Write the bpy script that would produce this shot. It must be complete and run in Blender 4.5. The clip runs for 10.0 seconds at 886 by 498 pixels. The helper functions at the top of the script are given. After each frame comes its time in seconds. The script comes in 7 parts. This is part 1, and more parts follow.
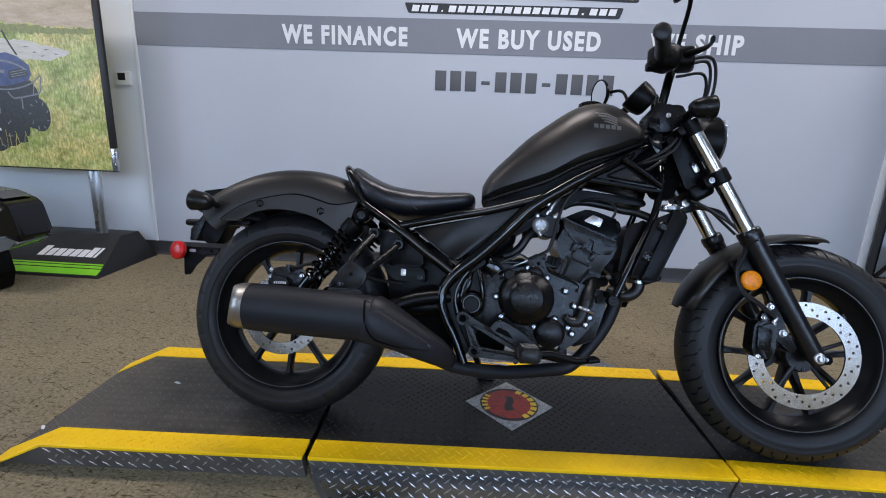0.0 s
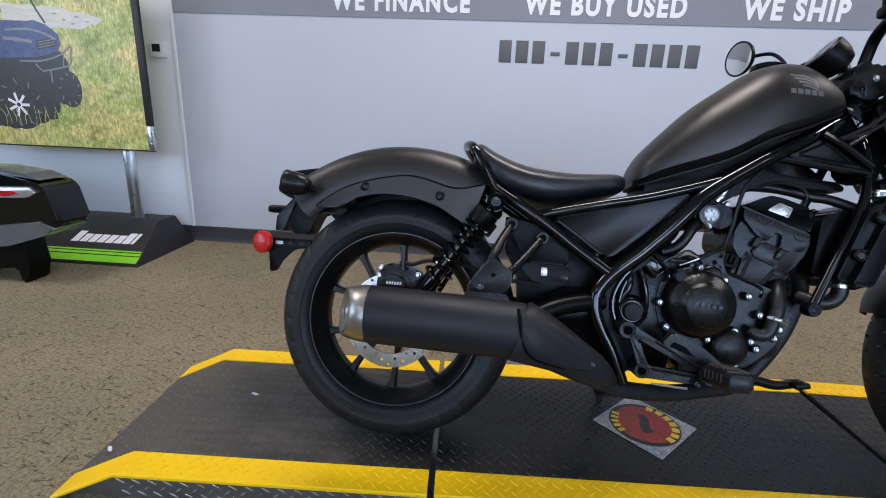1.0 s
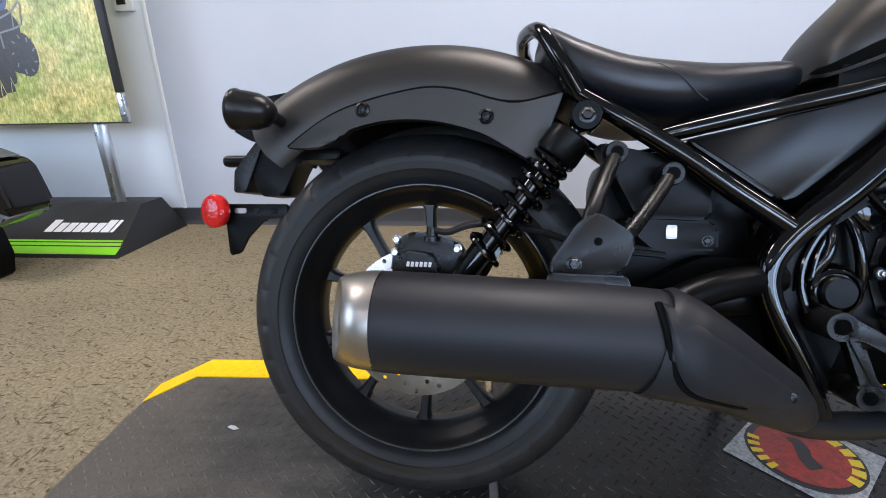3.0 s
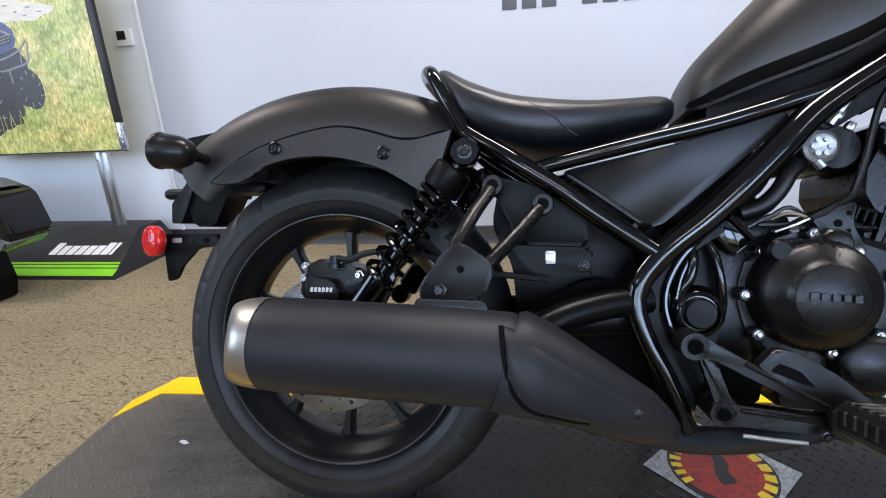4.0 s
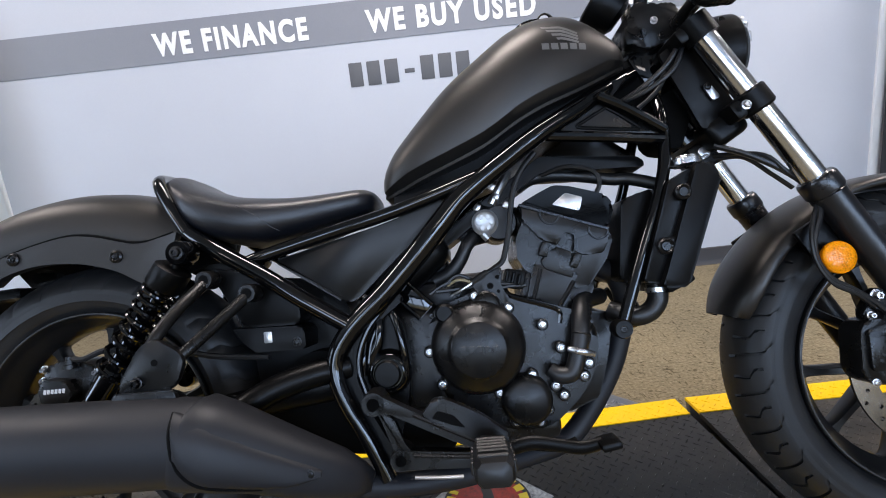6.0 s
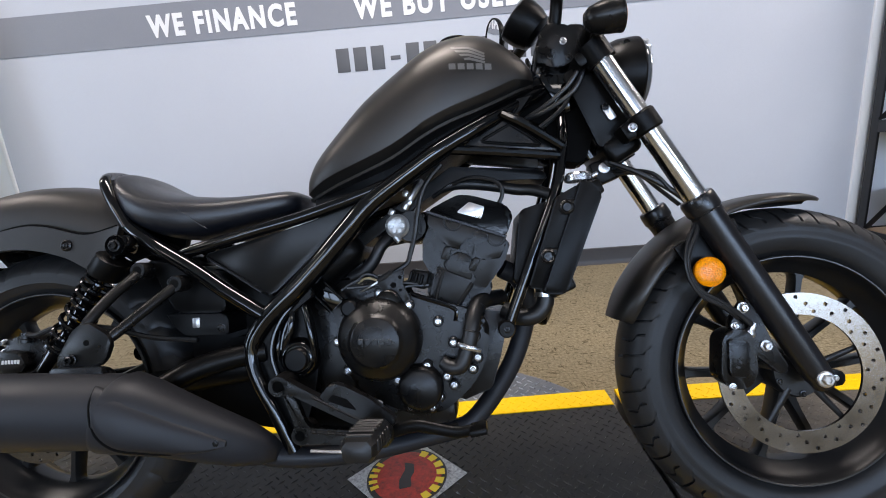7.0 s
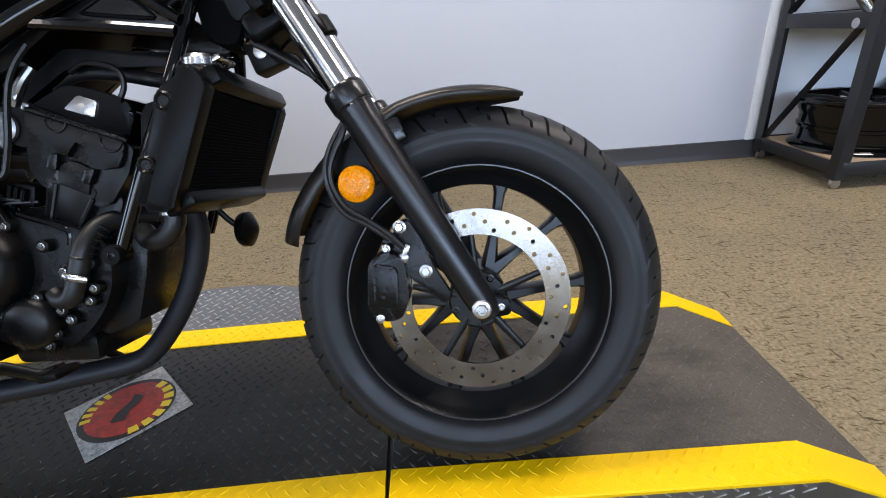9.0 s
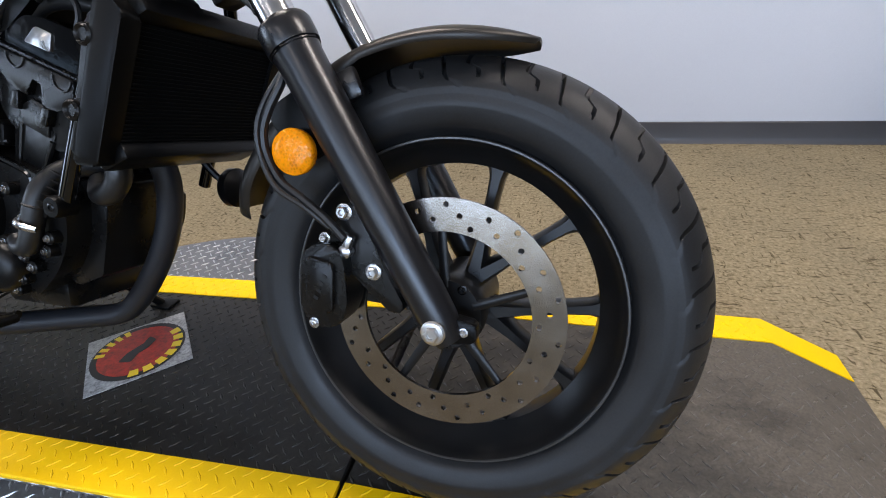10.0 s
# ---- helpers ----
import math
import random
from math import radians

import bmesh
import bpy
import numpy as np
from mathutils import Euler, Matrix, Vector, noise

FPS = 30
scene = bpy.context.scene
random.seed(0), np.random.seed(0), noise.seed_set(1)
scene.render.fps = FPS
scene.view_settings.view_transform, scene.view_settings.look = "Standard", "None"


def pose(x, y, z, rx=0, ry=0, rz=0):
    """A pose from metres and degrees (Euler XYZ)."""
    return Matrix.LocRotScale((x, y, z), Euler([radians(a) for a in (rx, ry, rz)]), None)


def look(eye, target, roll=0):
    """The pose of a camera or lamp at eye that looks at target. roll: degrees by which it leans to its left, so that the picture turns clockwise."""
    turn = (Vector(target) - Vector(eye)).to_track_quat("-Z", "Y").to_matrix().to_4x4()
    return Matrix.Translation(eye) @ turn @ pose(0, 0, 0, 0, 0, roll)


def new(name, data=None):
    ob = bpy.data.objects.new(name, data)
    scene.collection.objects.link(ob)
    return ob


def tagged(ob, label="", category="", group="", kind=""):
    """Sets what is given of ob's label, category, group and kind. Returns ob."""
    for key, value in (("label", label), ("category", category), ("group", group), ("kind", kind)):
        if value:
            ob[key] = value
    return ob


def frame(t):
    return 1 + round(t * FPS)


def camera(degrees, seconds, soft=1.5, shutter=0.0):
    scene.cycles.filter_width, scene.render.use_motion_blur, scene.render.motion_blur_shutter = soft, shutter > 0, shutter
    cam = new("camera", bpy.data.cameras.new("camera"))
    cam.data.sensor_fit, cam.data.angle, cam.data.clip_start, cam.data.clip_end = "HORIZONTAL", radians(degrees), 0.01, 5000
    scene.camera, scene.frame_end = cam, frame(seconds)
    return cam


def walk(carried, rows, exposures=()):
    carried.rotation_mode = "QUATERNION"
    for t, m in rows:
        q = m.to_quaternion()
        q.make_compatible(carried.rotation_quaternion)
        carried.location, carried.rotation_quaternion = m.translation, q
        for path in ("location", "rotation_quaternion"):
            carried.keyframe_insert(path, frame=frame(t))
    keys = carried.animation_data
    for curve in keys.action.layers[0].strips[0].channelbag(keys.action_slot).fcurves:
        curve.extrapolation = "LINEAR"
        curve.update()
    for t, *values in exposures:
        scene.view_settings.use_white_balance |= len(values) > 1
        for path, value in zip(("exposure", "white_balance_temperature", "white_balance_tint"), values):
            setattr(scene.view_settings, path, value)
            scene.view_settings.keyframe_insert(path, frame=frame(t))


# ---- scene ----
cam = camera(86.2, 10.0, soft=1.0)
EXPOSE = [(0.0, -0.08, 6250, 10), (1.0, 0.14, 6350, 10), (2.0, 0.36, 6500, 10), (3.5, 0.70, 6550, 10), (5.5, 0.60, 6600, 10), (8.0, 0.43, 6800, 10), (9.0, 0.55, 6800, 10), (10.0, 0.60, 6800, 10)]
PATH = [
    (0, (0.564, -1.376, 0.96), (0.445, 0.562, 0.479), 2.2),
    (0.5, (0.354, -1.289, 0.943), (0.224, 0.637, 0.42), 2.4),
    (1, (0.216, -1.16, 0.912), (0.069, 0.758, 0.364), 2.3),
    (1.5, (0.149, -0.975, 0.875), (-0.011, 0.931, 0.293), 1.8),
    (2, (0.072, -0.837, 0.798), (-0.094, 1.055, 0.169), 0.7),
    (2.2, (0.067, -0.798, 0.787), (-0.111, 1.083, 0.132), -0.1),
    (3.3, (0.18, -0.745, 0.762), (-0.064, 1.133, 0.117), -2.2),
    (3.5, (0.216, -0.755, 0.771), (-0.059, 1.123, 0.139), -2.5),
    (4, (0.319, -0.77, 0.793), (0.026, 1.118, 0.202), -2.9),
    (4.5, (0.438, -0.79, 0.793), (0.214, 1.121, 0.249), -4.0),
    (5, (0.535, -0.804, 0.806), (0.427, 1.133, 0.318), -5.6),
    (5.5, (0.611, -0.82, 0.837), (0.593, 1.134, 0.414), -6.5),
    (5.7, (0.641, -0.826, 0.837), (0.64, 1.131, 0.425), -6.6),
    (6.8, (0.836, -0.899, 0.882), (0.767, 1.045, 0.416), -4.7),
    (7, (0.885, -0.912, 0.888), (0.808, 1.023, 0.388), -4.7),
    (7.5, (1.028, -0.945, 0.896), (0.983, 0.961, 0.292), -4.7),
    (8, (1.179, -0.947, 0.869), (1.218, 0.912, 0.132), -4.8),
    (8.5, (1.337, -0.859, 0.829), (1.382, 0.975, 0.032), -4.6),
    (9, (1.446, -0.765, 0.799), (1.423, 1.046, -0.05), -4.5),
    (9.5, (1.562, -0.665, 0.782), (1.366, 1.104, -0.13), -4.3),
    (10, (1.623, -0.565, 0.758), (1.131, 1.108, -0.223), -4.6),
]
walk(cam, [(t, look(eye, target, roll)) for t, eye, target, roll in PATH], exposures=EXPOSE)

# ---- light: daylight from the shop windows behind the viewer, ceiling panels ----
world = bpy.data.worlds.new("world")
scene.world = world
world.use_nodes = True
wn = world.node_tree
sky = wn.nodes.new("ShaderNodeTexSky")
sky.sky_type = "NISHITA"
sky.sun_disc = False
sky.sun_elevation, sky.sun_rotation = radians(42), radians(150)
wn.nodes["Background"].inputs["Strength"].default_value = 0.12
wn.links.new(sky.outputs["Color"], wn.nodes["Background"].inputs["Color"])
scene.view_settings.exposure = 0.0


def area(name, m, sx, sy, watts, colour):
    d = bpy.data.lights.new(name, "AREA")
    d.shape, d.size, d.size_y, d.energy, d.color = "RECTANGLE", sx, sy, watts, colour
    ob = new(name, d)
    ob.matrix_world = m
    return ob


# sky light through the shop windows; the fourth is added, brightening the right wall
for wx, watts in ((-1.86, 52), (0.375, 46), (2.65, 92), (5.02, 62)):
    area("window_light", look((wx, -5.9, 2.05), (wx, 0.0, 1.5)), 1.9, 1.4, watts * 1.0, (0.53, 0.695, 1.0) if wx < 2 else (0.45, 0.645, 1.0))
area("side_window_light", look((-5.1, -1.6, 1.9), (0.0, -0.6, 1.0)), 2.6, 1.7, 82, (0.585, 0.735, 1.0))
# ceiling fixtures
for lx, near in ((-2.4, 36), (0.6, 46), (3.6, 54)):
    for ly, watts in ((-3.4, 14), (0.35, near)):
        area("panel_light", look((lx, ly, 3.12), (lx, ly + 0.001, 0)), 1.15, 0.55, watts, (1.0, 0.92, 0.91))


# ---- materials ----
def base_mat(name, colour, rough=0.5, metal=0.0, coat=0.0, spec=0.5):
    m = bpy.data.materials.new(name)
    m.use_nodes = True
    b = m.node_tree.nodes["Principled BSDF"]
    b.inputs["Base Color"].default_value = (*colour, 1)
    b.inputs["Roughness"].default_value = rough
    b.inputs["Metallic"].default_value = metal
    b.inputs["Coat Weight"].default_value = coat
    b.inputs["Coat Roughness"].default_value = 0.06
    b.inputs["Specular IOR Level"].default_value = spec
    m.diffuse_color = (*colour, 1)
    return m


def ramp(nt, fac, stops):
    r = nt.nodes.new("ShaderNodeValToRGB")
    els = r.color_ramp.elements
    while len(els) < len(stops):
        els.new(0.5)
    for e, (pos, c) in zip(els, stops):
        e.position, e.color = pos, (*c, 1) if len(c) == 3 else c
    nt.links.new(fac, r.inputs["Fac"])
    return r.outputs["Color"]


def noise_fac(nt, scale, detail=4, rough=0.6, stretch=None, coord="Object"):
    tc = nt.nodes.new("ShaderNodeTexCoord")
    n = nt.nodes.new("ShaderNodeTexNoise")
    n.inputs["Scale"].default_value, n.inputs["Detail"].default_value, n.inputs["Roughness"].default_value = scale, detail, rough
    vec = tc.outputs[coord]
    if stretch:
        mp = nt.nodes.new("ShaderNodeMapping")
        mp.inputs["Scale"].default_value = stretch
        nt.links.new(vec, mp.inputs["Vector"])
        vec = mp.outputs["Vector"]
    nt.links.new(vec, n.inputs["Vector"])
    return n.outputs["Fac"]


def add_bump(m, fac, strength, dist=0.001):
    nt = m.node_tree
    b = nt.nodes.new("ShaderNodeBump")
    b.inputs["Strength"].default_value, b.inputs["Distance"].default_value = strength, dist
    nt.links.new(fac, b.inputs["Height"])
    nt.links.new(b.outputs["Normal"], nt.nodes["Principled BSDF"].inputs["Normal"])
    return m


def worn(name, c0, c1, rough0, rough1, big=6.0, fine=180.0, bump=0.1, metal=0.0, coat=0.0, stretch=None, dist=0.0006, spec=0.5):
    """Two colours mixed by broad stains and fine grain, with roughness that varies and a fine relief."""
    m = base_mat(name, c0, rough0, metal, coat, spec)
    nt = m.node_tree
    b = nt.nodes["Principled BSDF"]
    f1, f2 = noise_fac(nt, big, 5, 0.62, stretch), noise_fac(nt, fine, 3, 0.6, stretch)
    mix = nt.nodes.new("ShaderNodeMath")
    mix.operation = "MULTIPLY_ADD"
    mix.inputs[1].default_value = 0.45
    nt.links.new(f2, mix.inputs[0])
    half = nt.nodes.new("ShaderNodeMath")
    half.operation = "MULTIPLY"
    half.inputs[1].default_value = 0.55
    nt.links.new(f1, half.inputs[0])
    nt.links.new(half.outputs[0], mix.inputs[2])
    nt.links.new(ramp(nt, mix.outputs[0], [(0.32, c0), (0.68, c1)]), b.inputs["Base Color"])
    nt.links.new(ramp(nt, f1, [(0.3, (rough0,) * 3), (0.7, (rough1,) * 3)]), b.inputs["Roughness"])
    if bump:
        add_bump(m, f2, bump, dist)
    return m


MATTE = worn("matte_dark_paint", (0.042, 0.0395, 0.037), (0.053, 0.050, 0.047), 0.36, 0.46, 5, 900, 0.04, 0.85, spec=0.4)
GLOSS = worn("gloss_black_paint", (0.0012, 0.0012, 0.0014), (0.0022, 0.0022, 0.0024), 0.04, 0.09, 9, 70, 0.09, 0.0, 0.12, dist=0.0016, spec=0.40)
PLASTIC = worn("black_plastic", (0.0014, 0.0014, 0.0014), (0.0030, 0.0029, 0.0029), 0.28, 0.42, 14, 1400, 0.2, spec=0.13)
CAST = worn("black_cast_alloy", (0.0024, 0.0023, 0.0023), (0.0066, 0.0063, 0.0061), 0.22, 0.36, 18, 700, 0.35, 0.0, spec=0.28)
FORK = worn("satin_black_fork", (0.004, 0.004, 0.005), (0.007, 0.007, 0.008), 0.26, 0.36, 9, 900, 0.06, 0.0, spec=0.5)
LIPGLINT = worn("lip_highlight_grey", (0.045, 0.045, 0.046), (0.085, 0.084, 0.083), 0.26, 0.40, 14, 900, 0.08, 0.6)
RIM = worn("satin_black_wheel", (0.0045, 0.0045, 0.0048), (0.008, 0.008, 0.0084), 0.28, 0.40, 14, 1100, 0.1, 0.0, spec=0.32)
EXHAUST = worn("satin_black_exhaust", (0.0078, 0.0084, 0.0108), (0.0122, 0.0130, 0.0158), 0.44, 0.56, 6, 1300, 0.15, 0.0, spec=0.32)
VINYL = worn("black_vinyl", (0.005, 0.0056, 0.0080), (0.009, 0.0100, 0.0135), 0.29, 0.40, 8, 1500, 0.3, spec=0.5)
RUBBER = worn("tyre_rubber", (0.0065, 0.0066, 0.0072), (0.0165, 0.0164, 0.0166), 0.36, 0.58, 7, 420, 0.18, dist=0.0008, spec=0.34)
HOSE = worn("black_hose", (0.0035, 0.0035, 0.0037), (0.0065, 0.0065, 0.0068), 0.35, 0.5, 20, 900, 0.1)
CHROME = worn("chrome", (0.60, 0.59, 0.59), (0.70, 0.69, 0.69), 0.11, 0.19, 10, 600, 0.03, 1.0)
STEEL = worn("brushed_steel", (0.42, 0.41, 0.40), (0.56, 0.55, 0.54), 0.26, 0.38, 16, 900, 0.15, 1.0)
DISC = worn("brake_disc_steel", (0.19, 0.172, 0.155), (0.31, 0.285, 0.262), 0.15, 0.27, 14, 800, 0.12, 1.0)
ENDCAP = worn("brushed_exhaust_tip", (0.34, 0.31, 0.28), (0.46, 0.43, 0.39), 0.30, 0.40, 10, 700, 0.1, 1.0)
ZINC = worn("zinc_bolt", (0.40, 0.40, 0.41), (0.55, 0.55, 0.56), 0.20, 0.34, 40, 900, 0.05, 1.0)
# dark colour of the unseen walls, chosen to cut fill light
SHADE = worn("unseen_wall_dark", (0.10, 0.10, 0.10), (0.13, 0.13, 0.13), 0.6, 0.7, 1.5, 260, 0.1)


def prism_lens(name, deep, bright, scale):
    """A moulded reflector: small prisms in rows, some painted brighter as if throwing the light back."""
    m = base_mat(name, bright, 0.10, 0.0, 0.0, 0.3)
    nt = m.node_tree
    b = nt.nodes["Principled BSDF"]
    tc = nt.nodes.new("ShaderNodeTexCoord")
    v = nt.nodes.new("ShaderNodeTexVoronoi")
    v.inputs["Scale"].default_value, v.inputs["Randomness"].default_value = scale, 0.8
    nt.links.new(tc.outputs["Object"], v.inputs["Vector"])
    patch = noise_fac(nt, scale * 0.28, 2, 0.6)
    sm = nt.nodes.new("ShaderNodeMath")
    sm.operation = "MULTIPLY_ADD"
    sm.inputs[1].default_value = 0.55
    nt.links.new(v.outputs["Distance"], sm.inputs[0])
    nt.links.new(patch, sm.inputs[2])
    nt.links.new(ramp(nt, sm.outputs[0], [(0.50, deep), (0.66, bright), (0.92, [min(1.0, c * 1.2) for c in bright])]), b.inputs["Base Color"])
    return add_bump(m, v.outputs["Distance"], 0.3, 0.0016)


RED = prism_lens("red_lens", (0.16, 0.004, 0.004), (0.46, 0.014, 0.012), 190)
AMBER = prism_lens("amber_lens", (0.64, 0.165, 0.001), (0.84, 0.255, 0.002), 260)
GREYLOGO = worn("grey_decal", (0.085, 0.083, 0.080), (0.11, 0.105, 0.10), 0.4, 0.5, 20, 600, 0.0)
WHITE = worn("white_print", (0.72, 0.72, 0.72), (0.80, 0.80, 0.80), 0.4, 0.5, 9, 300, 0.02)
LENS = base_mat("clear_lens", (0.075, 0.08, 0.085), 0.05, 0, 0.5)
SILVERED = worn("silvered_reflector", (0.72, 0.73, 0.74), (0.86, 0.87, 0.88), 0.12, 0.25, 60, 500, 0.05, 0.6)
MIRROR = base_mat("mirror_glass", (0.88, 0.88, 0.88), 0.03, 1.0)

WALL = worn("grey_banner_wall", (0.436, 0.458, 0.502), (0.478, 0.500, 0.542), 0.42, 0.54, 1.3, 220, 0.08)
STRIPE = worn("grey_stripe", (0.185, 0.195, 0.222), (0.215, 0.225, 0.252), 0.5, 0.6, 2, 220, 0.06)
DIGIT = worn("dark_grey_print", (0.075, 0.078, 0.085), (0.095, 0.097, 0.105), 0.5, 0.6, 5, 220, 0.04)
PAINT = worn("white_wall_paint", (0.73, 0.752, 0.785), (0.785, 0.805, 0.83), 0.5, 0.65, 1.5, 260, 0.1)
TRIM = worn("white_trim", (0.74, 0.74, 0.735), (0.80, 0.80, 0.79), 0.38, 0.5, 3, 300, 0.05)
BASEBOARD = worn("dark_vinyl_base", (0.030, 0.029, 0.031), (0.042, 0.040, 0.042), 0.4, 0.55, 4, 260, 0.05)
YELLOW = worn("yellow_paint", (0.86, 0.50, 0.002), (0.93, 0.58, 0.006), 0.34, 0.48, 7, 260, 0.12, spec=0.22)


def deck_paint(name, dark, mid, dust, rough0, rough1, bump):
    """Black anti-slip paint with scuffs, and brown dust trodden in over both ramps."""
    m = base_mat(name, mid, rough0, 0.0, spec=0.3)
    nt = m.node_tree
    b = nt.nodes["Principled BSDF"]
    scuff, grit = noise_fac(nt, 5, 6, 0.68, (1, 2.2, 1)), noise_fac(nt, 240, 3, 0.6)
    tc = nt.nodes.new("ShaderNodeTexCoord")
    sep = nt.nodes.new("ShaderNodeSeparateXYZ")
    nt.links.new(tc.outputs["Object"], sep.inputs["Vector"])
    away = nt.nodes.new("ShaderNodeMath")
    away.operation = "ABSOLUTE"
    nt.links.new(sep.outputs["X"], away.inputs[0])
    both = nt.nodes.new("ShaderNodeMath")
    both.operation = "MULTIPLY_ADD"
    both.inputs[1].default_value, both.inputs[2].default_value = 0.55, -0.22
    nt.links.new(away.outputs[0], both.inputs[0])
    sm = nt.nodes.new("ShaderNodeMath")
    sm.operation = "ADD"
    nt.links.new(both.outputs[0], sm.inputs[0])
    nt.links.new(scuff, sm.inputs[1])
    base_ = ramp(nt, sm.outputs[0], [(0.42, dark), (0.66, mid), (0.98, dust)])
    mul = nt.nodes.new("ShaderNodeMix")
    mul.data_type, mul.blend_type = "RGBA", "MULTIPLY"
    mul.inputs["Factor"].default_value = 1.0
    nt.links.new(base_, mul.inputs["A"])
    nt.links.new(ramp(nt, grit, [(0.3, (0.72, 0.72, 0.72)), (0.7, (1.25, 1.24, 1.22))]), mul.inputs["B"])
    nt.links.new(mul.outputs["Result"], b.inputs["Base Color"])
    nt.links.new(ramp(nt, sm.outputs[0], [(0.4, (rough0,) * 3), (0.9, (rough1,) * 3)]), b.inputs["Roughness"])
    add_bump(m, grit, bump, 0.0006)
    return m


PLATE = deck_paint("black_tread_plate", (0.0125, 0.0116, 0.0102), (0.025, 0.0230, 0.0202), (0.092, 0.081, 0.067), 0.38, 0.60, 0.2)
LOZENGE = deck_paint("worn_black_tread", (0.015, 0.014, 0.0126), (0.040, 0.0372, 0.0335), (0.115, 0.102, 0.087), 0.22, 0.42, 0.1)
SILVER = worn("aluminium_tread_plate", (0.50, 0.51, 0.53), (0.66, 0.67, 0.68), 0.24, 0.38, 6, 240, 0.15, 0.9)
DARKPLATE = worn("worn_tread_plate", (0.13, 0.118, 0.104), (0.22, 0.202, 0.180), 0.36, 0.52, 9, 240, 0.2, 0.5)
SKIRTTREAD = worn("worn_tread_lozenge", (0.40, 0.38, 0.35), (0.68, 0.65, 0.61), 0.22, 0.40, 11, 260, 0.15, 0.7)
BASEPLATE = worn("grey_tread_plate", (0.15, 0.152, 0.156), (0.25, 0.252, 0.256), 0.24, 0.38, 9, 240, 0.2, 0.75)
CEIL = worn("ceiling_tile", (0.42, 0.42, 0.41), (0.50, 0.50, 0.49), 0.8, 0.9, 2, 60, 0.2)


def carpet():
    m = base_mat("carpet", (0.2, 0.17, 0.12), 0.95, spec=0.1)
    nt = m.node_tree
    b = nt.nodes["Principled BSDF"]
    broad = noise_fac(nt, 1.6, 4, 0.6)
    loops = noise_fac(nt, 95, 4, 0.65, (1, 1, 0.02))
    strokes = []
    for turn, shift in ((86, 0.0), (24, 3.7), (3, 8.1), (-8, 5.3)):
        tc = nt.nodes.new("ShaderNodeTexCoord")
        mp = nt.nodes.new("ShaderNodeMapping")
        mp.inputs["Rotation"].default_value = (0, 0, radians(turn))
        mp.inputs["Location"].default_value = (shift, shift * 0.7, 0)
        mp2 = nt.nodes.new("ShaderNodeMapping")
        mp2.inputs["Scale"].default_value = (1.0, 4.6, 0.02)
        n = nt.nodes.new("ShaderNodeTexNoise")
        n.inputs["Scale"].default_value, n.inputs["Detail"].default_value, n.inputs["Roughness"].default_value = 24, 2.0, 0.5
        n.inputs["Distortion"].default_value = 1.0
        nt.links.new(tc.outputs["Object"], mp.inputs["Vector"])
        nt.links.new(mp.outputs["Vector"], mp2.inputs["Vector"])
        nt.links.new(mp2.outputs["Vector"], n.inputs["Vector"])
        strokes.append(n.outputs["Fac"])
    dash = strokes[0]
    for other_ in strokes[1:]:
        low_ = nt.nodes.new("ShaderNodeMath")
        low_.operation = "MINIMUM"
        nt.links.new(dash, low_.inputs[0])
        nt.links.new(other_, low_.inputs[1])
        dash = low_.outputs[0]
    c1 = ramp(nt, loops, [(0.28, (0.138, 0.113, 0.070)), (0.50, (0.236, 0.197, 0.127)), (0.74, (0.346, 0.294, 0.198))])
    marks = ramp(nt, dash, [(0.265, (0.32, 0.31, 0.28)), (0.315, (0.56, 0.545, 0.50)), (0.375, (1, 1, 1))])
    mul = nt.nodes.new("ShaderNodeMix")
    mul.data_type, mul.blend_type = "RGBA", "MULTIPLY"
    mul.inputs["Factor"].default_value = 1.0
    nt.links.new(c1, mul.inputs["A"])
    nt.links.new(marks, mul.inputs["B"])
    mul2 = nt.nodes.new("ShaderNodeMix")
    mul2.data_type, mul2.blend_type = "RGBA", "MULTIPLY"
    mul2.inputs["Factor"].default_value = 1.0
    nt.links.new(mul.outputs["Result"], mul2.inputs["A"])
    nt.links.new(ramp(nt, broad, [(0.3, (0.84, 0.84, 0.84)), (0.7, (1.08, 1.06, 1.02))]), mul2.inputs["B"])
    nt.links.new(mul2.outputs["Result"], b.inputs["Base Color"])
    add_bump(m, loops, 0.7, 0.004)
    return m


CARPET = carpet()


# ---- mesh helpers ----
def finish(name, bm, mat, angle=35):
    bmesh.ops.recalc_face_normals(bm, faces=bm.faces)
    me = bpy.data.meshes.new(name)
    bm.to_mesh(me)
    bm.free()
    for p in me.polygons:
        p.use_smooth = True
    me.set_sharp_from_angle(angle=radians(angle))
    me.materials.append(mat)
    return me


def part(name, bm, mat, parent, label="", angle=35):
    ob = new(name, finish(name, bm, mat, angle))
    ob.parent = parent
    if label:
        ob["label"] = label
    return ob


def thing(name, bm, mat, label, category, group="", kind="", m=None, angle=35):
    ob = new(name, finish(name, bm, mat, angle))
    if m is not None:
        ob.matrix_world = m
    return tagged(ob, label, category, group, kind)


def holder(name, m, label, category, group=""):
    ob = new(name)
    ob.matrix_world = m
    ob.empty_display_size = 0.1
    return tagged(ob, label, category, group)


def nb():
    return bmesh.new()


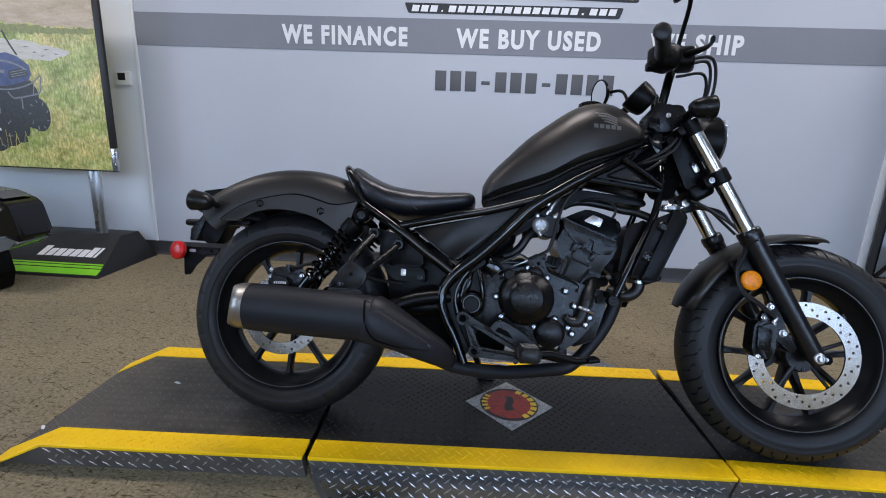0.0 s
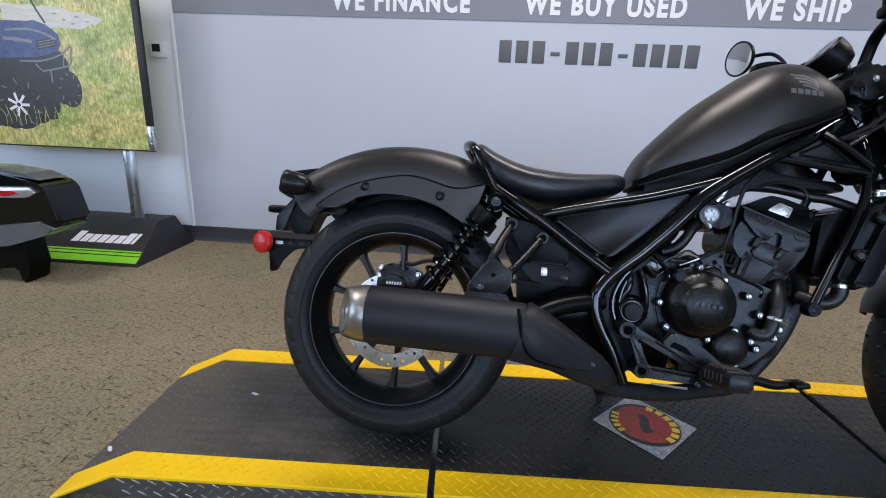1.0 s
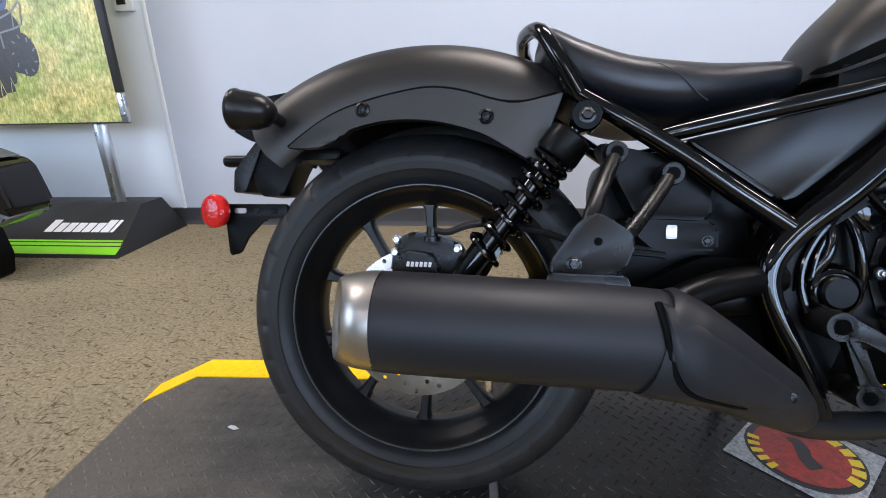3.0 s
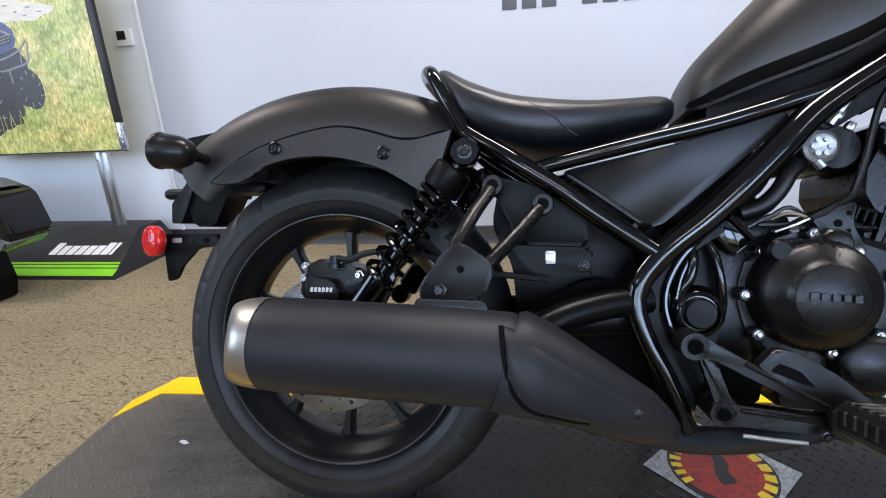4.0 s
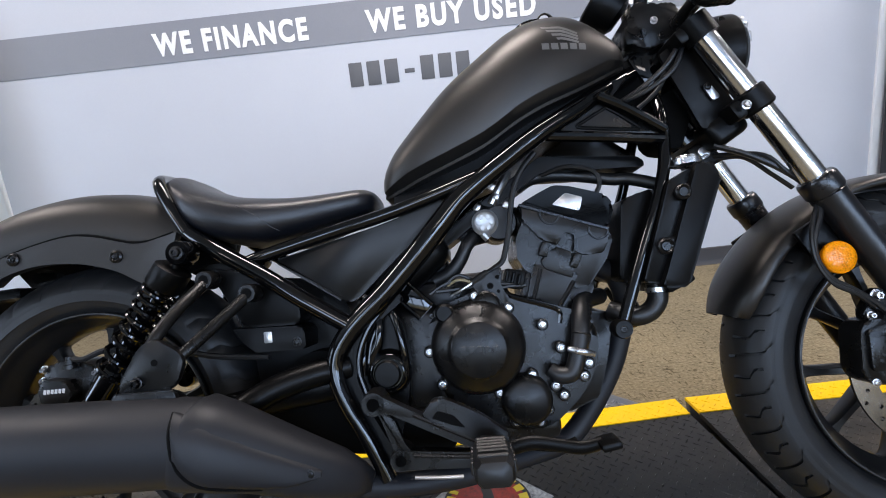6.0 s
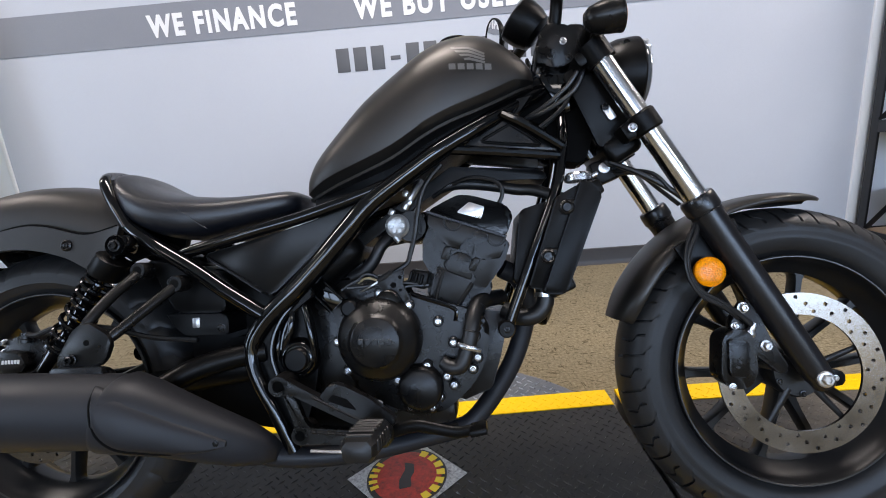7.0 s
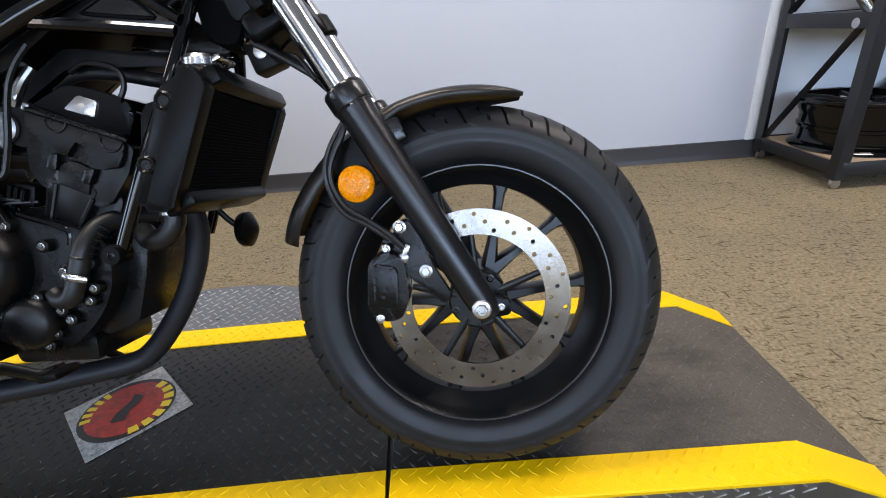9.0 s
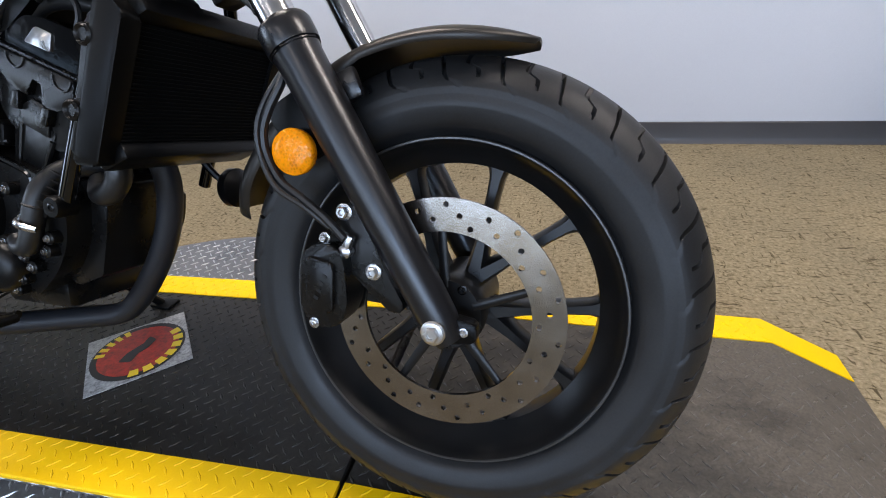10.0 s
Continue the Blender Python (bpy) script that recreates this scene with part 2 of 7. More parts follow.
def box(bm, c, s, m=None, bevel=0.0, seg=2):
    """A box about c of size s, turned by m about its centre."""
    t = Matrix.Translation(c) @ (m or Matrix()) @ Matrix.Diagonal((*s, 1))
    g = bmesh.ops.create_cube(bm, size=1, matrix=t)
    if bevel:
        edges = list({e for v in g["verts"] for e in v.link_edges})
        bmesh.ops.bevel(bm, geom=edges, offset=bevel, segments=seg, affect="EDGES", profile=0.5)
    return bm


def smooth_path(pts, n=6):
    """A Catmull-Rom line through the points."""
    p = [Vector(q) for q in pts]
    if len(p) < 3:
        return p
    p = [p[0] * 2 - p[1], *p, p[-1] * 2 - p[-2]]
    out = []
    for i in range(1, len(p) - 2):
        for k in range(n):
            u = k / n
            a, b, c, d = p[i - 1 : i + 3]
            out.append(0.5 * (2 * b + (c - a) * u + (2 * a - 5 * b + 4 * c - d) * u * u + (3 * b - a - 3 * c + d) * u**3))
    return [*out, p[-2]]


def tube(bm, pts, r, seg=12, n=6, closed_ends=True, flat=1.0):
    """A round bar along a line; r is one radius or one for each point of the line."""
    line = smooth_path(pts, n)
    rings, up = [], None
    for i, q in enumerate(line):
        d = (line[min(i + 1, len(line) - 1)] - line[max(i - 1, 0)]).normalized()
        if up is None:
            up = Vector((0, 1, 0)) if abs(d.y) < 0.9 else Vector((1, 0, 0))
        side = d.cross(up).normalized()
        up = side.cross(d).normalized()
        rad = r if isinstance(r, (int, float)) else float(np.interp(i / (len(line) - 1), np.linspace(0, 1, len(r)), r))
        rings.append([bm.verts.new(q + side * (rad * math.cos(a)) + up * (rad * flat * math.sin(a))) for a in np.linspace(0, 2 * math.pi, seg, endpoint=False).tolist()])
    for a, b in zip(rings, rings[1:]):
        for k in range(seg):
            bm.faces.new((a[k], a[(k + 1) % seg], b[(k + 1) % seg], b[k]))
    if closed_ends:
        bm.faces.new(rings[0])
        bm.faces.new(rings[-1][::-1])
    return bm


def loft(bm, rings, caps=True, loop=True):
    vs = [[bm.verts.new(p) for p in ring] for ring in rings]
    for a, b in zip(vs, vs[1:]):
        for k in range(len(a) if loop else len(a) - 1):
            bm.faces.new((a[k], a[(k + 1) % len(a)], b[(k + 1) % len(a)], b[k]))
    if caps:
        bm.faces.new(vs[0])
        bm.faces.new(vs[-1][::-1])
    return bm


def lathe(bm, c, profile, seg=32, axis="y", close=False):
    """Turns a profile of (radius, place along the axis) about an axis through c."""
    rings = []
    for r, h in profile:
        ring = []
        for a in np.linspace(0, 2 * math.pi, seg, endpoint=False).tolist():
            u, v = r * math.cos(a), r * math.sin(a)
            ring.append(Vector(c) + Vector({"y": (u, h, v), "x": (h, u, v), "z": (u, v, h)}[axis]))
        rings.append(ring)
    if close:
        rings.append(rings[0])
        vs = [[bm.verts.new(p) for p in ring] for ring in rings[:-1]]
        vs.append(vs[0])
        for a, b in zip(vs, vs[1:]):
            for k in range(seg):
                bm.faces.new((a[k], a[(k + 1) % seg], b[(k + 1) % seg], b[k]))
        return bm
    return loft(bm, rings)


def plate(bm, outline, y0, y1, bevel=0.0, seg=2):
    """A flat piece with an (x, z) outline, from y0 to y1."""
    a = [bm.verts.new((x, y0, z)) for x, z in outline]
    b = [bm.verts.new((x, y1, z)) for x, z in outline]
    n = len(a)
    fs = [bm.faces.new(a), bm.faces.new(b[::-1])]
    fs += [bm.faces.new((a[k], b[k], b[(k + 1) % n], a[(k + 1) % n])) for k in range(n)]
    if bevel:
        edges = list({e for f in fs[:2] for e in f.edges})
        bmesh.ops.bevel(bm, geom=edges, offset=bevel, segments=seg, affect="EDGES", profile=0.5)
    return bm


def rounded(pts, r, n=4):
    """An outline with its corners rounded."""
    out = []
    for i, p in enumerate(pts):
        a, b, c = Vector(pts[i - 1]), Vector(p), Vector(pts[(i + 1) % len(pts)])
        d = min(r, (a - b).length * 0.45, (c - b).length * 0.45)
        s, e = b + (a - b).normalized() * d, b + (c - b).normalized() * d
        for k in range(n + 1):
            u = k / n
            q = s * (1 - u) ** 2 + b * 2 * u * (1 - u) + e * u * u
            out.append((q.x, q.y))
    return out


def bolt(bm, x, y, z, r=0.006, h=0.006, flange=True):
    """A hexagon head whose top faces the bike's right side."""
    if flange:
        lathe(bm, (x, y, z), [(r * 1.35, 0.0), (r * 1.35, -h * 0.25), (r * 1.05, -h * 0.32)], 14)
    lathe(bm, (x, y, z), [(r, 0.0), (r, -h * 0.85), (r * 0.8, -h), (r * 0.5, -h), (r * 0.45, -h * 0.7)], 6)
    return bm


def tread(bm, x0, x1, y0, y1, z, pitch=0.030, size=0.011, high=0.0016, keep=None, face="z"):
    """Staggered rows of small raised lozenges; each row leans the other way from the last."""
    nx, ny = int((x1 - x0) / pitch), int((y1 - y0) / pitch)
    for j in range(ny):
        for i in range(nx):
            u, v = x0 + (i + 0.5) * (x1 - x0) / nx, y0 + (j + 0.5) * (y1 - y0) / ny
            if keep and not keep(u, v):
                continue
            if (i + j) % 2:
                continue
            s = 1 if j % 2 else -1
            a, b = Vector((size, s * size)), Vector((-s * size * 0.23, size * 0.23))
            ps = [(a, 0), (b, 0), (-a, 0), (-b, 0), (a * 0.74, high), (b * 0.45, high), (-a * 0.74, high), (-b * 0.45, high)]
            vs = []
            for p, h in ps:
                if face == "z":
                    vs.append(bm.verts.new((u + p.x, v + p.y, z + h)))
                else:
                    vs.append(bm.verts.new((u + p.x, z - h, v + p.y)))
            bm.faces.new(vs[4:])
            for k in range(4):
                bm.faces.new((vs[k], vs[(k + 1) % 4], vs[4 + (k + 1) % 4], vs[4 + k]))
    return bm


# ---- the room ----
WY = 1.889
bm = nb()
box(bm, (0.6, -2.0, -0.05), (12.4, 8.4, 0.1))
thing("floor", bm, CARPET, "tan and brown flecked loop-pile carpet floor", "floor", kind="structure")

bm = nb()
box(bm, (0.705, WY + 0.06, 1.65), (4.91, 0.12, 3.1))
thing("wall_north", bm, WALL, "light grey printed panel wall behind the motorcycle", "wall", kind="structure")
bm = nb()
box(bm, (-3.475, WY + 0.06, 1.65), (3.45, 0.12, 3.1))
thing("wall_north_left", bm, PAINT, "white painted wall beside the grey panel", "wall", kind="structure")
bm = nb()
box(bm, (4.98, WY + 0.06, 1.65), (3.64, 0.12, 3.1))
thing("wall_north_right", bm, PAINT, "white painted wall behind the storage rack", "wall", kind="structure")
bm = nb()
box(bm, (-1.757, WY - 0.004, 1.65), (0.022, 0.012, 3.1), bevel=0.003)
thing("trim_left", bm, TRIM, "white vertical trim strip at the panel edge", "trim", kind="structure")
bm = nb()
box(bm, (3.185, WY - 0.004, 1.65), (0.05, 0.016, 3.1), bevel=0.003)
thing("trim_right", bm, TRIM, "white vertical trim strip at the panel edge", "trim", kind="structure")
bm = nb()
plate(bm, [(WY - 0.001, 0.0), (WY - 0.020, 0.0), (WY - 0.012, 0.012), (WY - 0.008, 0.03), (WY - 0.008, 0.098), (WY - 0.004, 0.102), (WY - 0.001, 0.102)], -5.2, 6.8)
bm.transform(Matrix(((0, 1, 0, 0), (1, 0, 0, 0), (0, 0, 1, 0), (0, 0, 0, 1))))
thing("baseboard", bm, BASEBOARD, "dark brown vinyl cove baseboard along the wall", "baseboard", kind="structure")
bm = nb()
box(bm, (0.705, WY - 0.002, 1.552), (4.90, 0.005, 0.205))
thing("trim_stripe", bm, STRIPE, "dark grey printed stripe across the panel wall", "stripe", kind="structure")

bm = nb()
box(bm, (0.6, -2.0, 3.25), (12.4, 8.4, 0.1))
thing("ceiling", bm, CEIL, "off-white ceiling", "ceiling", kind="structure")
# unseen walls close the room; their dark colour cuts fill and deepens blacks
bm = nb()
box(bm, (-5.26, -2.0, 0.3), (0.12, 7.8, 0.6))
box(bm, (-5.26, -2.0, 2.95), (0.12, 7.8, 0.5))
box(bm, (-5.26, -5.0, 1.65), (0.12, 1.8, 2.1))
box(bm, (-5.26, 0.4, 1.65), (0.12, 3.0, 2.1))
thing("wall_west", bm, SHADE, "unseen side wall with a window opening, kept dark to cut fill", "wall", kind="structure")
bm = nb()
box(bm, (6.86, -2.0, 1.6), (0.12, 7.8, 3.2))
thing("wall_east", bm, SHADE, "unseen side wall, kept dark to cut fill", "wall", kind="structure")
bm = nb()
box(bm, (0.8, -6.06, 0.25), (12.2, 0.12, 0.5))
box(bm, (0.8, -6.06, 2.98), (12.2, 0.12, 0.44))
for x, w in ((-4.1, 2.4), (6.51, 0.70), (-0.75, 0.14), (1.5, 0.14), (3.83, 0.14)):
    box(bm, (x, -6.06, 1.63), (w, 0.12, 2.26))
thing("wall_south", bm, SHADE, "unseen front wall with four window openings, kept dark to cut fill", "wall", kind="structure")
for lx in (-2.4, 0.6, 3.6):
    for ly in (-3.4, 0.35):
        bm = nb()
        box(bm, (lx, ly, 3.175), (1.22, 0.62, 0.05), bevel=0.006)
        thing("ceiling_light", bm, TRIM, "white rectangular ceiling light fixture", "ceiling light", "ceiling lights")


# ---- wall writing and print ----
def lettering(text, x0, x1, z0, high, mat, label):
    """Bold narrow capitals, widely set, fitted between x0 and x1 on the panel wall."""
    cu = bpy.data.curves.new("wall_text", "FONT")
    cu.body, cu.size, cu.extrude, cu.offset, cu.space_character = text, 1.0, 0.004, 0.042, 1.22
    cu.resolution_u = 4
    ob = new("wall_text", cu)
    bpy.context.view_layer.update()
    me = bpy.data.meshes.new_from_object(ob)
    bpy.data.objects.remove(ob)
    xs = [v.co.x for v in me.vertices]
    zs = [v.co.y for v in me.vertices]
    sx, sz = (x1 - x0) / (max(xs) - min(xs)), high / (max(zs) - min(zs))
    lo, bottom = min(xs), min(zs)
    for v in me.vertices:
        v.co = ((v.co.x - lo) * sx + x0, WY - 0.0065 - (0.002 if v.co.z > 0 else -0.002), (v.co.y - bottom) * sz + z0)
    words = tagged(new("wall_text"), label, "lettering")
    b = bmesh.new()
    b.from_mesh(me)
    left = set(b.verts)
    letters = []
    while left:
        todo = [next(iter(left))]
        left.discard(todo[0])
        group = []
        while todo:
            v = todo.pop()
            group.append(v)
            for e in v.link_edges:
                w = e.other_vert(v)
                if w in left:
                    left.discard(w)
                    todo.append(w)
        letters.append(sorted(group, key=lambda q: q.index))
    for group in sorted(letters, key=lambda g: min(v.co.x for v in g)):
        keep = {v: i for i, v in enumerate(group)}
        faces = sorted({f for v in group for f in v.link_faces}, key=lambda f: f.index)
        mesh = bpy.data.meshes.new("letter")
        mesh.from_pydata([v.co[:] for v in group], [], [[keep[v] for v in f.verts] for f in faces])
        mesh.materials.append(mat)
        ob = new("letter", mesh)
        ob.parent = words
    b.free()
    return words


lettering("WE FINANCE", -0.745, 0.083, 1.484, 0.118, WHITE, "white bold capitals printed on the grey stripe")
lettering("WE BUY USED", 0.396, 1.305, 1.484, 0.118, WHITE, "white bold capitals printed on the grey stripe")
lettering("WE SHIP", 1.606, 2.172, 1.484, 0.118, WHITE, "white bold capitals printed on the grey stripe")


# ---- the turntable platform ----
TOP = 0.085
SPIN = pose(0.717, 0.038, 0, 0, 0, 2.5)
platform = holder("motorcycle_turntable", SPIN, "black tread-plate motorcycle turntable with yellow borders on a round base", "turntable")
INNER, OUTER, FLAT, TOE, CUT = 0.226, 0.304, 1.322, 1.485, 0.588

bm = nb()
lathe(bm, (0, 0, 0), [(0.640, 0.0), (0.640, 0.034), (0.636, 0.040), (0.05, 0.040)], 72, "z")
base = part("base_disc", bm, BASEPLATE, platform, "round aluminium tread-plate base")
bm = nb()
tread(bm, -0.64, 0.64, -0.64, 0.64, 0.040, 0.0187, 0.0095, 0.0019, lambda u, v: 0.27 < abs(v) and u * u + v * v < 0.62**2)
tagged(part("raised_tread", bm, SILVER, base), kind="stuff")


def deck(x0, x1, slope=0, turn=0.0):
    """One section of the platform; slope is -1 or 1 where it runs down to the floor at that end."""
    xs = [(x0, TOP), (x1, TOP)]
    if slope > 0:
        xs = [(x0, TOP), (FLAT, TOP), (TOE, 0.006)]
    if slope < 0:
        xs = [(-TOE, 0.006), (-FLAT, TOP), (x1, TOP)]
    b = nb()
    rings = []
    for x, z in xs:
        rings.append([(x, -INNER - 0.002, max(z - 0.012, 0.001)), (x, -INNER - 0.002, z), (x, INNER + 0.002, z), (x, INNER + 0.002, max(z - 0.012, 0.001))])
    loft(b, rings)
    d = part("deck", b, PLATE, platform)
    b = nb()
    tread(b, max(x0, -FLAT), min(x1, FLAT), -INNER, INNER, TOP, 0.0156, 0.0078, 0.0013)
    if slope:
        n0 = len(b.verts)
        b.verts.ensure_lookup_table()
        tread(b, FLAT + 0.004, TOE - 0.008, -INNER, INNER, 0, 0.0156, 0.0078, 0.0013)
        b.verts.ensure_lookup_table()
        for v in b.verts[n0:]:
            v.co.z += TOP - (v.co.x - FLAT) * (TOP - 0.006) / (TOE - FLAT)
            v.co.x *= slope
    tagged(part("raised_tread", b, LOZENGE, d), kind="stuff")
    made = [d]
    for s in (-1, 1):
        b = nb()
        rings = []
        for x, z in xs:
            low = max(z - 0.006, 0.001)
            rings.append([(x, s * INNER, low), (x, s * INNER, z + 0.003), (x, s * (OUTER - 0.0025), z + 0.003), (x, s * OUTER, z + 0.0005), (x, s * OUTER, low)])
        loft(b, rings)
        made.append(part("yellow_border", b, YELLOW, platform, "bright yellow painted tread-plate border"))
        b = nb()
        tread(b, max(x0, -FLAT), min(x1, FLAT), INNER, OUTER - 0.006, TOP + 0.003, 0.0160, 0.0080, 0.0015)
        if s < 0:
            for v in b.verts:
                v.co.y *= -1
        tagged(part("raised_tread", b, YELLOW, made[-1]), kind="stuff")
        b = nb()
        rings = []
        for x, z in xs:
            h = max(z - 0.006, 0.002)
            rings.append([(x, s * (OUTER - 0.028), 0.0), (x, s * (OUTER - 0.004), h), (x, s * (OUTER - 0.024), h), (x, s * (OUTER - 0.048), 0.0)])
        loft(b, rings)
        k = part("skirt", b, DARKPLATE, platform, "worn bare-metal tread-plate side skirt")
        b = nb()
        tread(b, max(x0, -FLAT), min(x1, FLAT), 0.006, TOP - 0.010, 0.0, 0.0187, 0.0092, 0.0018, face="y")
        for v in b.verts:
            out = OUTER - 0.028 + 0.024 * v.co.z / (TOP - 0.006) - v.co.y
            v.co.y = s * out
        tagged(part("raised_tread", b, SKIRTTREAD, k), kind="stuff")
        made.append(k)
    for ob in made:
        ob.matrix_local = pose(CUT, 0, 0, 0, 0, turn) @ pose(-CUT, 0, 0)


deck(-TOE, -CUT - 0.008, -1)
deck(-CUT + 0.008, CUT - 0.009)
deck(CUT + 0.009, TOE, 1, -2.2)

# the square badge laid cornerwise on the centre of the deck
badge = holder("floor_badge", SPIN @ pose(0, 0.007, TOP + 0.0022, 0, 0, 42.5), "square silver sticker with a red and yellow round emblem", "sticker")
STICKER = worn("sticker_silver", (0.10, 0.10, 0.10), (0.62, 0.62, 0.61), 0.35, 0.5, 60, 160, 0.05, 0.3)
REDPRINT = worn("red_print", (0.10, 0.010, 0.008), (0.52, 0.035, 0.02), 0.4, 0.5, 45, 140, 0.02)
YELPRINT = worn("yellow_print", (0.74, 0.52, 0.02), (0.80, 0.58, 0.03), 0.4, 0.5, 15, 300, 0.02)
BLKPRINT = base_mat("black_print", (0.012, 0.011, 0.011), 0.45)
bm = nb()
box(bm, (0, 0, 0), (0.204, 0.204, 0.0016), bevel=0.0006)
part("sheet", bm, STICKER, badge)


def flat_ring(r0, r1, z, a0=0.0, a1=360.0, n=48, sx=1.0, sy=1.0):
    b = nb()
    full = abs(a1 - a0) >= 359.9
    ang = [radians(a) for a in np.linspace(a0, a1, n, endpoint=not full)]
    i = [b.verts.new((sx * r0 * math.cos(a), sy * r0 * math.sin(a), z)) for a in ang]
    o = [b.verts.new((sx * r1 * math.cos(a), sy * r1 * math.sin(a), z)) for a in ang]
    for k in range(n if full else n - 1):
        b.faces.new((i[k], o[k], o[(k + 1) % n], i[(k + 1) % n]))
    return b


part("emblem_ground", flat_ring(0.001, 0.096, 0.0016), BLKPRINT, badge, "black round ground of the emblem")
part("emblem_centre", flat_ring(0.001, 0.083, 0.0022), REDPRINT, badge, "red round centre of the emblem")
for a0, a1, n in ((98, 168, 5), (252, 388, 7)):
    for k in range(n):
        w = (a1 - a0) / n
        part("lettering_bar", flat_ring(0.071, 0.091, 0.0027, a0 + k * w + 3.0, a0 + (k + 1) * w - 3.0, 5), YELPRINT, badge, "yellow bar of the emblem")
bm = nb()
plate(bm, rounded([(-0.046, -0.010), (-0.018, -0.016), (0.02, -0.008), (0.044, -0.014), (0.040, 0.010), (0.012, 0.016), (-0.010, 0.010), (-0.036, 0.018)], 0.006), -0.0030, -0.0026)
bm.transform(Matrix.Rotation(radians(90), 4, "X") @ Matrix.Scale(-1, 4, (0, 1, 0)))
for v in bm.verts:
    v.co.z = 0.0028
bmesh.ops.remove_doubles(bm, verts=bm.verts, dist=1e-5)
bm.transform(Matrix.Rotation(radians(40), 4, "Z"))
part("emblem_figure", bm, BLKPRINT, badge, "dark silhouette in the emblem")


# ---- the motorcycle, leaning on its side stand: x ahead, y to its left, z up, from the rear contact patch ----
BIKE = pose(0.010, -0.080, TOP, 0, 0, -2.1) @ pose(0, 0, 0, -16)
bike = holder("motorcycle", BIKE, "black cruiser motorcycle with matte tank, leaning on its side stand", "motorcycle")


def wheel(name, xc, R, half, disc_r, disc_y, front):
    """A cast wheel: rim with ten spokes, tyre and brake disc."""
    b = nb()
    c = (xc, 0, R)
    lip = 0.213 if front else 0.221
    face = [(lip - 0.006, half - 0.0060), (lip - 0.0034, half + 0.0030), (lip - 0.0008, half + 0.0058), (lip + 0.0022, half + 0.0030), (lip + 0.003, half - 0.007), (lip - 0.008, half - 0.016), (lip - 0.022, half - 0.032)]
    back = [(lip - 0.012, half - 0.016), (lip - 0.022, half - 0.028), (lip - 0.031, 0.016), (lip - 0.032, 0.010)]
    prof = [(r_, -y_) for r_, y_ in face] + face[::-1] + back + [(r_, -y_) for r_, y_ in back[::-1]]
    lathe(b, c, prof, 72, close=True)
    lathe(b, c, [(0.018, -0.052), (0.040, -0.052), (0.046, -0.046), (0.046, 0.046), (0.040, 0.052), (0.018, 0.052)], 32)
    w = part(name, b, RIM, bike, "satin black ten-spoke cast wheel")
    # thin paler rings paint the highlight along both edges of the rim
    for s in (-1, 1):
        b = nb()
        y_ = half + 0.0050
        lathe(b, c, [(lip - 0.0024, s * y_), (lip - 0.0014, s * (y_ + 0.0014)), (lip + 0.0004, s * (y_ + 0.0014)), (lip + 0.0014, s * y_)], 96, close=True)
        part("lip_highlight", b, LIPGLINT, w)
    for k in range(10):
        b = nb()
        a = 2 * math.pi * k / 10 + (0.045 if front else 0.3)
        lean_ = 0.30 if k % 2 else -0.30
        d = Vector((math.cos(a), 0, math.sin(a)))
        e = Vector((math.cos(a + lean_), 0, math.sin(a + lean_)))
        p0, p1 = Vector(c) + e * 0.040, Vector(c) + d * (lip - 0.028)
        q = (p1 - p0).normalized()
        s = q.cross(Vector((0, 1, 0)))
        rings = []
        for u, wd, h in ((0, 0.014, 0.024), (0.35, 0.0085, 0.019), (0.75, 0.0080, 0.016), (0.90, 0.0092, 0.015), (0.96, 0.0120, 0.015), (1.0, 0.0185, 0.015)):
            o = p0.lerp(p1, u)
            rings.append([o + s * (wd * i) + Vector((0, h * j, 0)) for i, j in ((1, -0.6), (0.6, -1), (-0.6, -1), (-1, -0.6), (-1, 0.6), (-0.6, 1), (0.6, 1), (1, 0.6))])
        loft(b, rings)
        part("spoke", b, RIM, w)
    # tyre, with slanting grooves cut into both shoulders of the tread
    b = nb()
    tw, drop = (0.067, 0.058) if front else (0.077, 0.066)
    n, deep = (54, 0.0075) if front else (28, 0.0012)
    cols = ((0.0, 0), (0.012, 1), (0.145, 1), (0.157, 0), (0.42, 0), (0.70, 0)) if front else ((0.0, 0), (0.02, 1), (0.075, 1), (0.095, 0), (0.32, 0), (0.55, 0), (0.78, 0))
    us = [-0.96, -0.90, -0.885, -0.865, -0.84, -0.80, -0.78, -0.76, -0.72, -0.68, -0.62, -0.56, -0.52, -0.48, -0.44, -0.40, -0.345, -0.335, -0.295, -0.285, -0.24, -0.17, -0.15, -0.10, -0.05]
    us = us + [0.0] + [-u for u in us[::-1]]

    def run(u, k):
        """How far round the wheel, in pitches, the groove k has run at the place u across the tread."""
        if not front:
            way = (0.0, 0.0, 0.04, 0.07, 0.19, 0.28, 0.32)
        elif k % 2:
            way = (0.0, 0.0, -0.02, -0.06, -0.44, -0.50, -0.60)
        else:
            return float(np.interp(abs(u), (0.0, 0.15, 0.52, 0.68, 0.76, 0.80, 0.87), (0.0, 0.0, -0.24, -0.34, -0.46, -0.74, -0.92)))
        return float(np.interp(abs(u), (0.0, 0.15, 0.44, 0.48, 0.56, 0.62, 0.86), way))

    def slant(u, k, c):
        """The run at a place between groove k and the next."""
        m_ = min(max((c - cols[3][0]) / (1 - cols[3][0]), 0.0), 1.0)
        return run(u, k) * (1 - m_) + run(u, k + 1) * m_ + 0.5 * min(max((u + 0.1) / 0.2, 0.0), 1.0)

